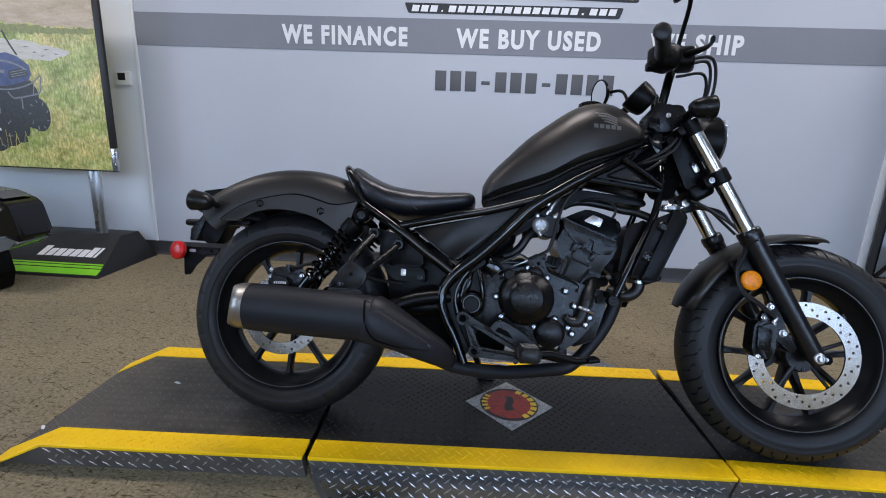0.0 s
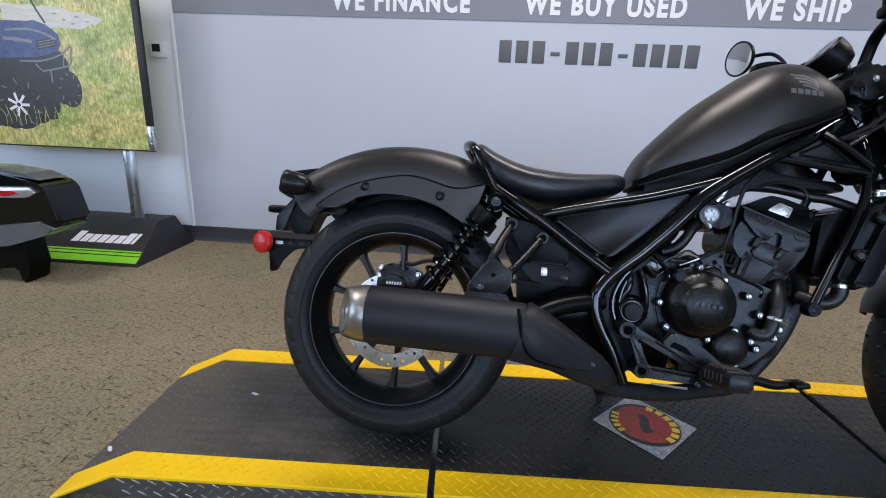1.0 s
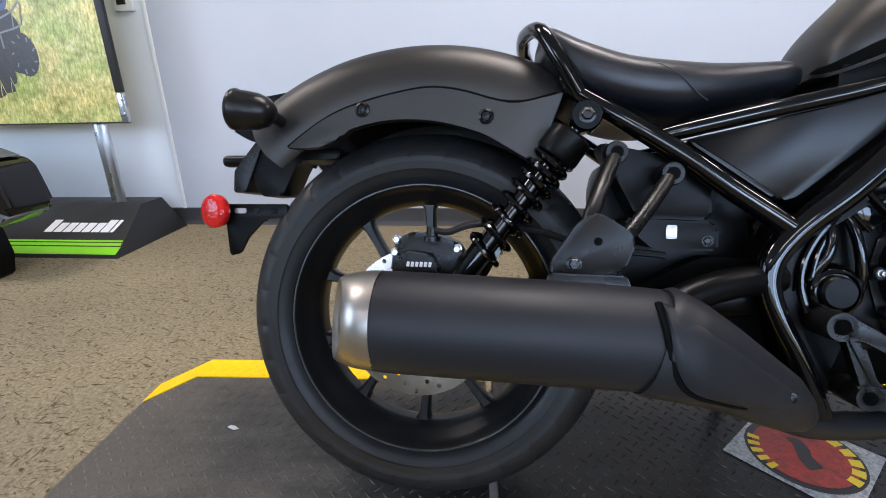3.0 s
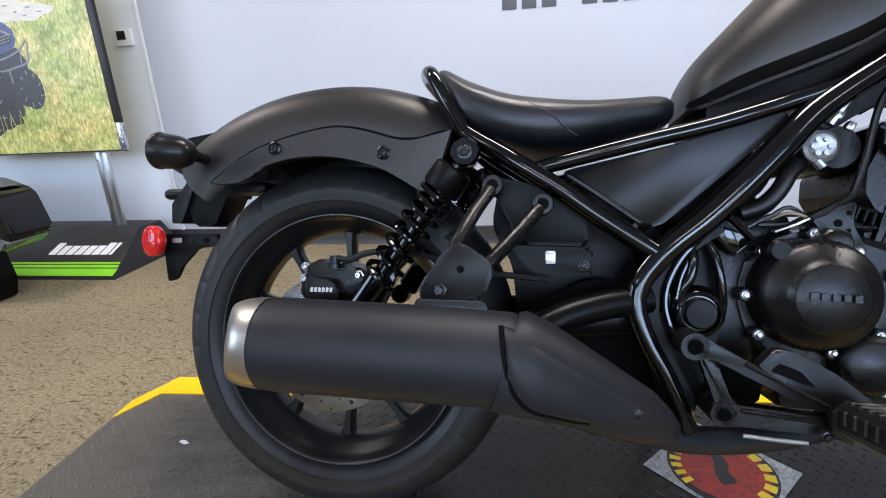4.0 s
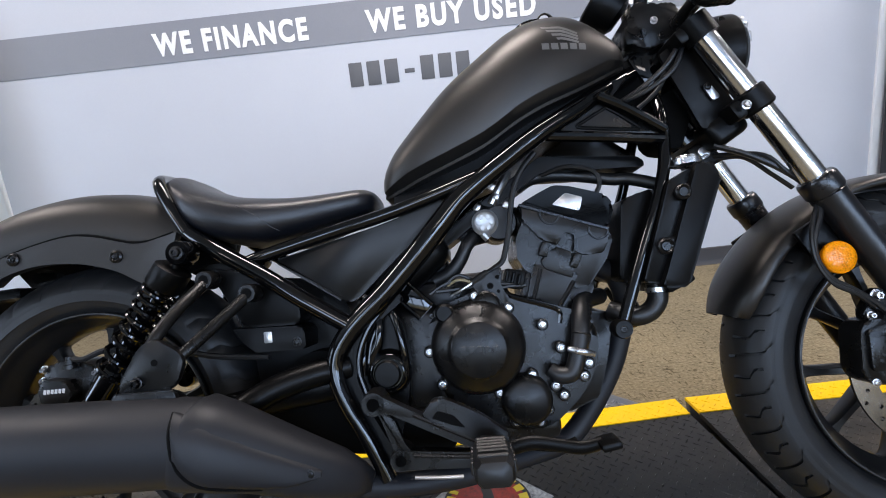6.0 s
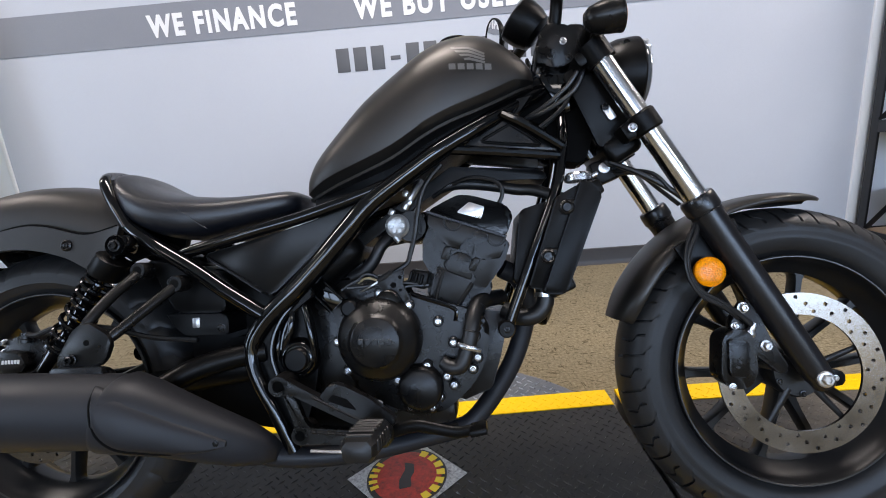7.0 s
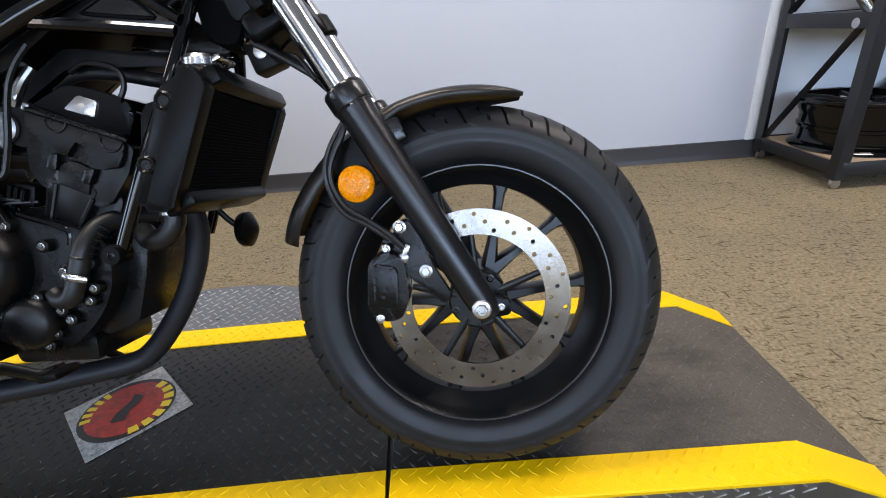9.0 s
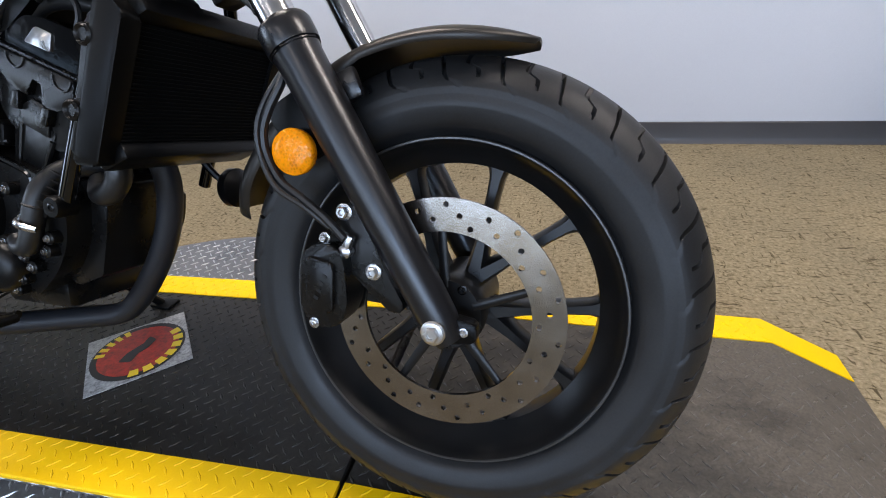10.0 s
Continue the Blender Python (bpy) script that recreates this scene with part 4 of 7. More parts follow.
def cone_y(x, z):
    """The outer side of the muffler's cone at a place along and up it."""
    zc, hz, yc, wy = (float(np.interp(x, [r[0] for r in CONE], [r[k] for r in CONE])) for k in (1, 2, 3, 4))
    sn = min(abs(z - zc) / hz, 0.985) ** (1 / 0.85)
    return yc - wy * math.sqrt(1 - sn * sn) ** 0.85


bm = nb()


def even(pts, n=26):
    """Points at even steps along a smooth line through the given ones."""
    q = [(v.x, v.z) for v in smooth_path([(x_, 0, z_) for x_, z_ in pts], 8)]
    run = [0.0]
    for a_, b_ in zip(q, q[1:]):
        run.append(run[-1] + math.dist(a_, b_))
    at_ = np.linspace(0, run[-1], n)
    return list(zip(np.interp(at_, run, [v[0] for v in q]).tolist(), np.interp(at_, run, [v[1] for v in q]).tolist()))


outer, inner = [], []
lower_edge = even([(0.304, 0.391), (0.309, 0.360), (0.316, 0.326), (0.335, 0.299), (0.370, 0.285), (0.406, 0.275), (0.445, 0.269), (0.474, 0.271)])
upper_edge = even([(0.306, 0.390), (0.330, 0.380), (0.360, 0.363), (0.391, 0.342), (0.430, 0.313), (0.457, 0.293), (0.475, 0.279)])
for (xa, za), (xb, zb) in zip(lower_edge, upper_edge):
    for rows_, off in ((outer, 0.0070), (inner, 0.0010)):
        line_ = [(xa + (xb - xa) * k / 8, za + (zb - za) * k / 8) for k in range(9)]
        rows_.append([(x, cone_y(x, z) - off * (0.55 if k in (0, 8) and off > 0.005 else 1.0), z) for k, (x, z) in enumerate(line_)])
loft(bm, [o + i[::-1] for o, i in zip(outer, inner)])
shield = part("heat_shield", bm, EXHAUST, muffler, "satin black exhaust heat shield", 50)
# dark tube laid along the shield's edge as the shade in its gap
bm = nb()
tube(bm, [(o[0][0] - 0.0025, o[0][1] + 0.0035, o[0][2] - 0.0020) for o in outer[:20:2]], [0.0034, 0.0034, 0.0030, 0.0015], 8, 3)
part("shield_gap_shade", bm, DARKRECESS, shield)
bm = nb()
bolt(bm, 0.462, cone_y(0.462, 0.280) - 0.006, 0.280, 0.0045, 0.003)
part("bolt", bm, BLACKBOLT, shield)
# link pipe above the shield and header pipe under the engine
bm = nb()
tube(bm, [(0.32, -0.190, 0.350), (0.38, -0.170, 0.382), (0.44, -0.150, 0.398), (0.50, -0.130, 0.405)], 0.021, 14)
part("stay_tube", bm, PLASTIC, bike)
bm = nb()
tube(bm, [(0.950, -0.02, 0.530), (0.985, -0.01, 0.505), (0.998, 0.0, 0.455), (0.988, 0.008, 0.402), (0.965, 0.010, 0.341), (0.928, 0.010, 0.281), (0.884, 0.008, 0.228), (0.848, 0.0, 0.206), (0.786, -0.025, 0.200), (0.66, -0.085, 0.196), (0.54, -0.140, 0.212), (0.46, -0.175, 0.245)], 0.0195, 18, 6)
part("exhaust_pipe", bm, EXHAUST, bike, "satin black exhaust header pipe", 60)

# hanger plate between frame and muffler
bm = nb()
plate(bm, rounded([(0.195, 0.408), (0.190, 0.424), (0.222, 0.474), (0.244, 0.488), (0.280, 0.466), (0.290, 0.452), (0.276, 0.416), (0.235, 0.402)], 0.010), -0.246, -0.236, 0.003)
tube(bm, [(0.228, -0.240, 0.458), (0.240, -0.232, 0.486), (0.258, -0.200, 0.526), (0.280, -0.155, 0.566)], [0.0060, 0.0098, 0.0100, 0.0100], 12, 4, flat=0.85)
tube(bm, [(0.262, -0.240, 0.442), (0.284, -0.230, 0.462), (0.318, -0.196, 0.500), (0.350, -0.158, 0.538)], [0.0060, 0.0096, 0.0098, 0.0098], 12, 4, flat=0.85)
for p in ((0.280, -0.150, 0.568), (0.351, -0.152, 0.540)):
    lathe(bm, p, [(0.007, -0.016), (0.014, -0.016), (0.0155, -0.013), (0.0155, 0.014)], 18)
plate(bm, rounded([(0.182, 0.392), (0.190, 0.414), (0.278, 0.413), (0.286, 0.392)], 0.004), -0.256, -0.247, 0.002)
hanger = part("muffler_hanger", bm, CAST, bike, "satin black forked steel bracket")
# flat dark discs drawn as the shade inside the bolt holes
for p in ((0.280, -0.1665, 0.568), (0.351, -0.1685, 0.540), (0.246, -0.2465, 0.452)):
    bm = nb()
    lathe(bm, p, [(0.0005, 0.0), (0.0085 if p[0] > 0.25 else 0.005, 0.0), (0.0085 if p[0] > 0.25 else 0.005, 0.002)], 16)
    part("bolt_hole", bm, DARKRECESS, hanger)
bm = nb()
bolt(bm, 0.219, -0.246, 0.425, 0.007, 0.009)
part("bolt", bm, BLACKBOLT, hanger)
bm = nb()
plate(bm, rounded([(0.190, 0.355), (0.200, 0.400), (0.240, 0.412), (0.280, 0.405), (0.292, 0.355)], 0.012), -0.238, -0.226, 0.003)
part("muffler_lug", bm, CAST, muffler)

# battery and regulator covers behind the side panel
bm = nb()
plate(bm, rounded([(0.262, 0.590), (0.330, 0.575), (0.395, 0.555), (0.415, 0.530), (0.420, 0.480), (0.320, 0.482), (0.300, 0.520)], 0.012), -0.118, -0.060, 0.006)
part("inner_cover", bm, PLASTIC, bike, "black plastic inner cover")
bm = nb()
plate(bm, rounded([(0.300, 0.482), (0.418, 0.478), (0.426, 0.470), (0.426, 0.438), (0.340, 0.440), (0.322, 0.455)], 0.006), -0.124, -0.05, 0.004)
lock = part("tool_cover", bm, PLASTIC, bike)
bm = nb()
plate(bm, rounded([(0.357, 0.454), (0.357, 0.473), (0.371, 0.473), (0.371, 0.454)], 0.002), -0.1275, -0.124, 0.001)
part("white_tag", bm, STEEL, lock, "small pale square tag")
bm = nb()
bolt(bm, 0.412, -0.124, 0.452, 0.006, 0.004)
part("bolt", bm, CAST, lock)
bm = nb()
plate(bm, rounded([(0.282, 0.575), (0.44, 0.555), (0.49, 0.50), (0.50, 0.42), (0.47, 0.33), (0.36, 0.30), (0.315, 0.36), (0.305, 0.45), (0.270, 0.51)], 0.02), -0.056, 0.056, 0.008)
part("rear_inner_guard", bm, PLASTIC, bike, "black plastic inner splash guard")
bm = nb()
plate(bm, rounded([(0.50, 0.475), (0.54, 0.54), (0.64, 0.60), (0.68, 0.57), (0.655, 0.48), (0.62, 0.40), (0.52, 0.40)], 0.02), -0.045, 0.045, 0.008)
part("battery_box", bm, PLASTIC, bike, "black plastic battery box")
# added near-black block in place of the unlit clutter behind the pivot
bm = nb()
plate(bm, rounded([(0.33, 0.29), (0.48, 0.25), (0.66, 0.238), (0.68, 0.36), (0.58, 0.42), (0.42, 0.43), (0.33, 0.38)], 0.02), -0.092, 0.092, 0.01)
part("lower_gap_filler", bm, DARKRECESS, bike, "near-black filler block for the unlit lower clutter")
# side panel in the frame triangle
for s in (-1, 1):
    bm = nb()
    plate(bm, rounded([(0.378, 0.591), (0.56, 0.632), (0.684, 0.668), (0.676, 0.648), (0.519, 0.511), (0.498, 0.508)], 0.012), s * 0.106, s * 0.122, 0.005)
    part("side_panel", bm, PANEL, bike, "matte dark triangular side panel")

# fender screws and tail
for x, z in ((-0.083, 0.640), (0.104, 0.627)):
    bm = nb()
    lathe(bm, (x, -0.121, z), [(0.0115, 0.0), (0.0115, -0.003), (0.008, -0.005), (0.006, -0.003), (0.0001, -0.003)], 18)
    bolt(bm, x, -0.123, z, 0.0045, 0.003, False)
    part("fender_screw", bm, BLACKBOLT, bike)
bm = nb()
plate(bm, rounded([(-0.300, 0.598), (-0.249, 0.592), (-0.147, 0.596), (-0.147, 0.577), (-0.221, 0.574), (-0.229, 0.560), (-0.250, 0.514), (-0.290, 0.512), (-0.300, 0.530), (-0.310, 0.570)], 0.006), -0.046, 0.020, 0.005)
tailb = part("tail_bracket", bm, PLASTIC, bike, "black plastic tail and plate bracket")
bm = nb()
plate(bm, rounded([(-0.296, 0.606), (-0.286, 0.600), (-0.300, 0.560), (-0.316, 0.520), (-0.338, 0.518), (-0.337, 0.556)], 0.003), -0.052, 0.030, 0.003)
part("plate_lamp", bm, CAST, tailb, "dark grey plate lamp housing")
bm = nb()
lathe(bm, (-0.374, -0.015, 0.577), [(0.001, -0.004), (0.009, -0.003), (0.011, 0.004), (0.011, 0.05)], 16, "x")
part("lamp_stub", bm, PLASTIC, tailb)
bm = nb()
plate(bm, rounded([(-0.352, 0.498), (-0.236, 0.499), (-0.236, 0.476), (-0.278, 0.472), (-0.310, 0.440), (-0.324, 0.412), (-0.342, 0.408), (-0.350, 0.472)], 0.005), -0.058, -0.050, 0.002)
part("plate_holder", bm, PLASTIC, tailb)
bm = nb()
box(bm, (-0.300, 0, 0.488), (0.11, 0.11, 0.010), None, 0.004)
part("plate_stay", bm, PLASTIC, tailb)
for u, w_ in ((-0.322, 0.022), (-0.292, 0.010), (-0.260, 0.014)):
    bm = nb()
    plate(bm, rounded([(u - w_ / 2, 0.482), (u + w_ / 2, 0.482), (u + w_ / 2, 0.491), (u - w_ / 2, 0.491)], 0.004), -0.0590, -0.0582)
    part("holder_slot", bm, STEEL if u < -0.31 else BLACKBOLT, tailb, "pale slot in the plate holder" if u < -0.31 else "dark slot in the plate holder")
bm = nb()
lathe(bm, (-0.360, -0.068, 0.485), [(0.025, 0.006), (0.028, 0.004), (0.029, -0.002), (0.029, -0.008), (0.027, -0.011), (0.018, -0.013), (0.0005, -0.014)], 36)
bm.transform(Matrix.Translation((-0.360, -0.068, 0.485)) @ Matrix.Rotation(radians(-18), 4, "Z") @ Matrix.Translation((0.360, 0.068, -0.485)))
part("red_reflector", bm, RED, tailb, "round red reflector", 60)


def turn_signal(x, y, z, aim, name="turn_signal"):
    """A bullet-shaped lamp on a short stalk; aim is -1 backward, 1 forward."""
    b = nb()
    lathe(b, (0, 0, 0), [(0.001, -0.036), (0.012, -0.034), (0.021, -0.025), (0.0265, -0.010), (0.0285, 0.008), (0.029, 0.022), (0.0305, 0.024), (0.0305, 0.028), (0.030, 0.029)], 28, "x")
    if aim < 0:
        b.transform(Matrix.Rotation(radians(180), 4, "Z"))
    b.transform(Matrix.Translation((x, y, z)) @ Matrix.Rotation(radians(-6 * aim), 4, "Y"))
    side = -math.copysign(1, y)
    tube(b, [(x - 0.012 * aim, y, z), (x - 0.02 * aim, y + side * 0.04, z - 0.004), (x - 0.02 * aim, y + side * 0.09, z - 0.01)], [0.012, 0.009, 0.012], 12, 3)
    t = part(name, b, PANEL, bike, "black bullet turn signal")
    b = nb()
    lathe(b, (0, 0, 0), [(0.030, 0.027), (0.028, 0.030), (0.018, 0.032), (0.0005, 0.033)], 28, "x")
    if aim < 0:
        b.transform(Matrix.Rotation(radians(180), 4, "Z"))
    b.transform(Matrix.Translation((x, y, z)) @ Matrix.Rotation(radians(-6 * aim), 4, "Y"))
    part("signal_lens", b, AMBER if aim > 0 else RED, t, "amber lens" if aim > 0 else "red lens", 60)
    return t


for s in (-1, 1):
    turn_signal(-0.240, s * 0.160, 0.632, -1)
    turn_signal(1.146, s * 0.165, 0.954, 1)
bm = nb()
plate(bm, rounded([(-0.309, 0.676), (-0.222, 0.690), (-0.240, 0.642), (-0.290, 0.602), (-0.312, 0.610), (-0.340, 0.626), (-0.334, 0.640)], 0.010), -0.055, 0.055, 0.008, 3)
part("tail_light", bm, PLASTIC, tailb, "black tail lamp housing")

# ---- rear brake ----
bm = nb()
plate(bm, rounded([(-0.034, 0.392), (-0.030, 0.440), (-0.005, 0.458), (0.040, 0.452), (0.070, 0.440), (0.076, 0.416), (0.050, 0.388), (0.0, 0.378)], 0.010), -0.132, -0.072, 0.008)
plate(bm, rounded([(-0.016, 0.418), (-0.009, 0.431), (0.031, 0.426), (0.044, 0.404), (0.032, 0.388), (-0.009, 0.389)], 0.005), -0.156, -0.128, 0.005)
lathe(bm, (0.030, -0.140, 0.448), [(0.001, 0.016), (0.008, 0.016), (0.008, 0.004), (0.012, 0.003), (0.012, -0.004)], 14, "z")
cal = part("rear_caliper", bm, CAST, bike, "black rear brake caliper")
for k in range(6):
    bm = nb()
    box(bm, (-0.002 + k * 0.0064, -0.1568, 0.411), (0.0042, 0.001, 0.007), Matrix.Rotation(radians(12), 4, "Y"))
    part("caliper_mark", bm, WHITE, cal, "pale bars of the maker's mark")
for x, z in ((-0.025, 0.445), (-0.027, 0.426), (0.066, 0.433)):
    bm = nb()
    bolt(bm, x, -0.128, z, 0.0055, 0.009)
    part("bolt", bm, ZINC, cal)
bm = nb()
tube(bm, [(0.034, -0.142, 0.460), (0.054, -0.142, 0.458), (0.082, -0.138, 0.468), (0.112, -0.132, 0.470), (0.18, -0.118, 0.462), (0.26, -0.115, 0.440), (0.36, -0.118, 0.430)], 0.005, 8)
part("brake_hose", bm, HOSE, cal)

# ---- engine ----
bm = nb()
plate(bm, rounded([(0.640, 0.480), (0.624, 0.411), (0.646, 0.336), (0.722, 0.285), (0.768, 0.268), (0.826, 0.272), (0.880, 0.318), (0.908, 0.362), (0.918, 0.424), (0.900, 0.452), (0.80, 0.488), (0.722, 0.508)], 0.022), -0.104, 0.115, 0.012, 3)
engine = part("engine", bm, CAST, bike, "black water-cooled engine with bright cover bolts")
bm = nb()
lathe(bm, (0.714, -0.098, 0.416), [(0.078, 0.0), (0.078, -0.030), (0.074, -0.042), (0.066, -0.052), (0.052, -0.060), (0.0475, -0.064), (0.0445, -0.0685), (0.042, -0.070), (0.0005, -0.0715)], 48)
part("clutch_cover", bm, CAST, engine, "round black clutch cover", 40)
for k in range(5):
    bm = nb()
    box(bm, (0.690 + k * 0.0125, -0.1712, 0.419 - 0.0008 * k), (0.0092, 0.0016, 0.010), None, 0.0006, 1)
    part("cover_mark", bm, CAST, engine, "embossed bars of the maker's mark")
bm = nb()
lathe(bm, (0.784, -0.100, 0.322), [(0.042, 0.0), (0.042, -0.024), (0.037, -0.032), (0.030, -0.036), (0.0005, -0.038)], 36)
part("water_pump_cover", bm, CAST, engine, "small round pump cover", 40)
bm = nb()
tube(bm, [(0.828, -0.118, 0.368), (0.842, -0.124, 0.358), (0.862, -0.126, 0.362), (0.875, -0.124, 0.392), (0.884, -0.120, 0.424), (0.890, -0.106, 0.450), (0.904, -0.078, 0.470), (0.945, -0.030, 0.474)], [0.012, 0.0140, 0.0145, 0.0145, 0.0150, 0.0155, 0.0155, 0.0150], 18, 5)
part("coolant_hose", bm, HOSE, engine, "black rubber coolant hose", 60)
for k in range(6):
    bm = nb()
    q = Vector((0.8835, -0.1205, 0.420)).lerp(Vector((0.897, -0.092, 0.461)), k / 5)
    lathe(bm, (0, 0, 0), [(0.0150, -0.0022), (0.0168, 0.0), (0.0150, 0.0022)], 18, "z")
    bm.transform(Matrix.Translation(q) @ Matrix.Rotation(radians(-12 - 5 * k), 4, "X") @ Matrix.Rotation(radians(14), 4, "Y"))
    part("hose_rib", bm, HOSE, engine)
bm = nb()
tube(bm, [(0.858, -0.132, 0.400), (0.870, -0.1425, 0.397), (0.884, -0.1425, 0.393), (0.898, -0.136, 0.388)], [0.0045, 0.0055, 0.0055, 0.0045], 10, 2, flat=0.6)
part("hose_clip", bm, ZINC, engine)
for x, z in ((0.653, 0.475), (0.632, 0.413), (0.649, 0.358), (0.716, 0.499), (0.770, 0.474), (0.823, 0.441), (0.849, 0.401), (0.890, 0.411), (0.882, 0.352), (0.834, 0.340), (0.846, 0.324), (0.798, 0.361), (0.742, 0.336), (0.818, 0.303), (0.764, 0.287), (0.803, 0.284), (0.892, 0.372)):
    bm = nb()
    lathe(bm, (x, -0.100, z), [(0.010, 0.0), (0.010, -0.018), (0.008, -0.020)], 14)
    part("bolt_boss", bm, CAST, engine)
    bm = nb()
    bolt(bm, x, -0.119, z, 0.0042, 0.005)
    part("cover_bolt", bm, ZINC, engine, "bright zinc cover bolt")
bm = nb()
plate(bm, rounded([(0.804, 0.540), (0.802, 0.484), (0.862, 0.448), (0.90, 0.440), (0.93, 0.50), (0.92, 0.52)], 0.008), -0.074, 0.076, 0.005)
plate(bm, rounded([(0.824, 0.545), (0.806, 0.480), (0.858, 0.456), (0.900, 0.520)], 0.006), -0.086, -0.060, 0.004, 2)
for (x0_, z0_), (x1_, z1_) in (((0.836, 0.534), (0.817, 0.479)), ((0.890, 0.507), (0.859, 0.463))):
    tube(bm, [(x0_, -0.085, z0_), (x1_, -0.085, z1_)], 0.0042, 8, 1)
part("cylinder", bm, CAST, engine, "black cast cylinder block")
bm = nb()
plate(bm, rounded([(0.809, 0.648), (0.814, 0.621), (0.799, 0.590), (0.797, 0.556), (0.810, 0.532), (0.832, 0.522), (0.896, 0.494), (0.917, 0.497), (0.952, 0.541), (0.966, 0.577), (0.957, 0.588)], 0.005), -0.084, 0.086, 0.003)
ribs = []
for outline_, y_ in (
    ([(0.811, 0.645), (0.959, 0.589), (0.957, 0.574), (0.945, 0.551), (0.914, 0.549), (0.896, 0.558), (0.892, 0.560), (0.902, 0.586), (0.883, 0.597), (0.868, 0.571), (0.841, 0.584), (0.828, 0.601), (0.812, 0.619)], -0.0935),
    ([(0.842, 0.580), (0.856, 0.579), (0.848, 0.552), (0.832, 0.557)], -0.0965),
    ([(0.895, 0.556), (0.909, 0.552), (0.896, 0.527), (0.883, 0.533)], -0.0965),
    ([(0.836, 0.548), (0.850, 0.560), (0.867, 0.569), (0.891, 0.558), (0.893, 0.532), (0.888, 0.512), (0.842, 0.532)], -0.0895),
):
    rib = nb()
    plate(rib, rounded(outline_, 0.004, 2), y_, -0.080, 0.0026)
    ribs.append(rib)
for x, z in ((0.860, 0.626), (0.940, 0.592)):
    rib = nb()
    half_moon = [(x + 0.0165 * math.cos(a), z + 0.0165 * math.sin(a)) for a in np.linspace(radians(160), radians(345), 16).tolist()]
    tube(rib, [(p, -0.0935, q) for p, q in half_moon], 0.0022, 6, 1)
    ribs.append(rib)
part("cylinder_head", bm, CAST, engine, "black cast cylinder head")
for rib in ribs:
    part("head_rib", rib, CAST, engine)
bm = nb()
plate(bm, rounded([(0.811, 0.650), (0.844, 0.666), (0.873, 0.678), (0.900, 0.674), (0.962, 0.653), (0.976, 0.631), (0.960, 0.592)], 0.008), -0.082, 0.084, 0.008, 3)
part("valve_cover", bm, GLOSS, engine, "gloss black valve cover")
bm = nb()
plate(bm, [(0.808, 0.646), (0.811, 0.651), (0.961, 0.593), (0.958, 0.587)], -0.0885, 0.088, 0.001, 1)
part("cover_gasket_edge", bm, BLACKBOLT, engine, "bright edge under the valve cover")
# bright plate paints the reflection on the valve cover's facet
bm = nb()
plate(bm, rounded([(0.868, 0.644), (0.893, 0.662), (0.922, 0.651), (0.914, 0.628)], 0.003), -0.0845, -0.080, 0.001)
part("cover_glint", bm, STEEL, engine, "bright plate drawn as the reflection on the valve cover")
bm = nb()
plate(bm, rounded([(0.890, 0.455), (0.956, 0.446), (0.938, 0.37), (0.916, 0.302), (0.858, 0.280), (0.84, 0.300)], 0.006), -0.066, 0.066, 0.004)
part("engine_front", bm, CAST, engine, "black crankcase front")
bm = nb()
plate(bm, rounded([(0.712, 0.519), (0.733, 0.530), (0.766, 0.543), (0.762, 0.512), (0.778, 0.478), (0.768, 0.474), (0.758, 0.489), (0.744, 0.494), (0.728, 0.497)], 0.005), -0.119, -0.112, 0.002)
bracket_ = part("cable_bracket", bm, CAST, engine, "black steel cable bracket")
# holes drawn as flat dark discs for the shade in them
for x, z, r_ in ((0.744, 0.513, 0.0055), (0.757, 0.503, 0.003), (0.757, 0.527, 0.0035)):
    bm = nb()
    lathe(bm, (x, -0.1195, z), [(0.0005, 0.0), (r_, 0.0), (r_, 0.001)], 14)
    part("bracket_hole", bm, DARKRECESS, bracket_)
for k in range(3):
    bm = nb()
    box(bm, (0.775 + 0.010 * k, -0.099, 0.527 - 0.004 * k), (0.006, 0.014, 0.020), Matrix.Rotation(radians(18), 4, "Y"), 0.002, 1)
    part("connector", bm, PLASTIC, engine)
COPPER = worn("tan_wire_sleeve", (0.22, 0.17, 0.09), (0.36, 0.29, 0.17), 0.4, 0.5, 30, 500, 0.05)
for k, line in enumerate(([(0.672, -0.096, 0.520), (0.690, -0.104, 0.528), (0.708, -0.106, 0.524), (0.722, -0.104, 0.515)], [(0.676, -0.100, 0.502), (0.698, -0.108, 0.512), (0.718, -0.110, 0.522)])):
    bm = nb()
    tube(bm, line, 0.0024, 6, 4)
    part("wire", bm, COPPER if k == 0 else STEEL, engine, "tan wire" if k == 0 else "bare steel wire")
bm = nb()
tube(bm, [(0.768, -0.090, 0.506), (0.773, -0.098, 0.495), (0.787, -0.100, 0.488), (0.823, -0.100, 0.475), (0.848, -0.100, 0.465), (0.857, -0.100, 0.456), (0.854, -0.100, 0.439)], 0.0058, 10, 4)
part("breather_pipe", bm, GLOSS, engine, "gloss black breather pipe")
bm = nb()
box(bm, (0.788, -0.070, 0.520), (0.036, 0.05, 0.034), Matrix.Rotation(radians(14), 4, "Y"), 0.005)
part("sensor_block", bm, PLASTIC, engine)
bm = nb()
lathe(bm, (0.664, -0.135, 0.476), [(0.016, 0.03), (0.016, -0.006), (0.012, -0.010), (0.0005, -0.010)], 20)
part("oil_filler", bm, PLASTIC, engine, "small black oil filler cap")
bm = nb()
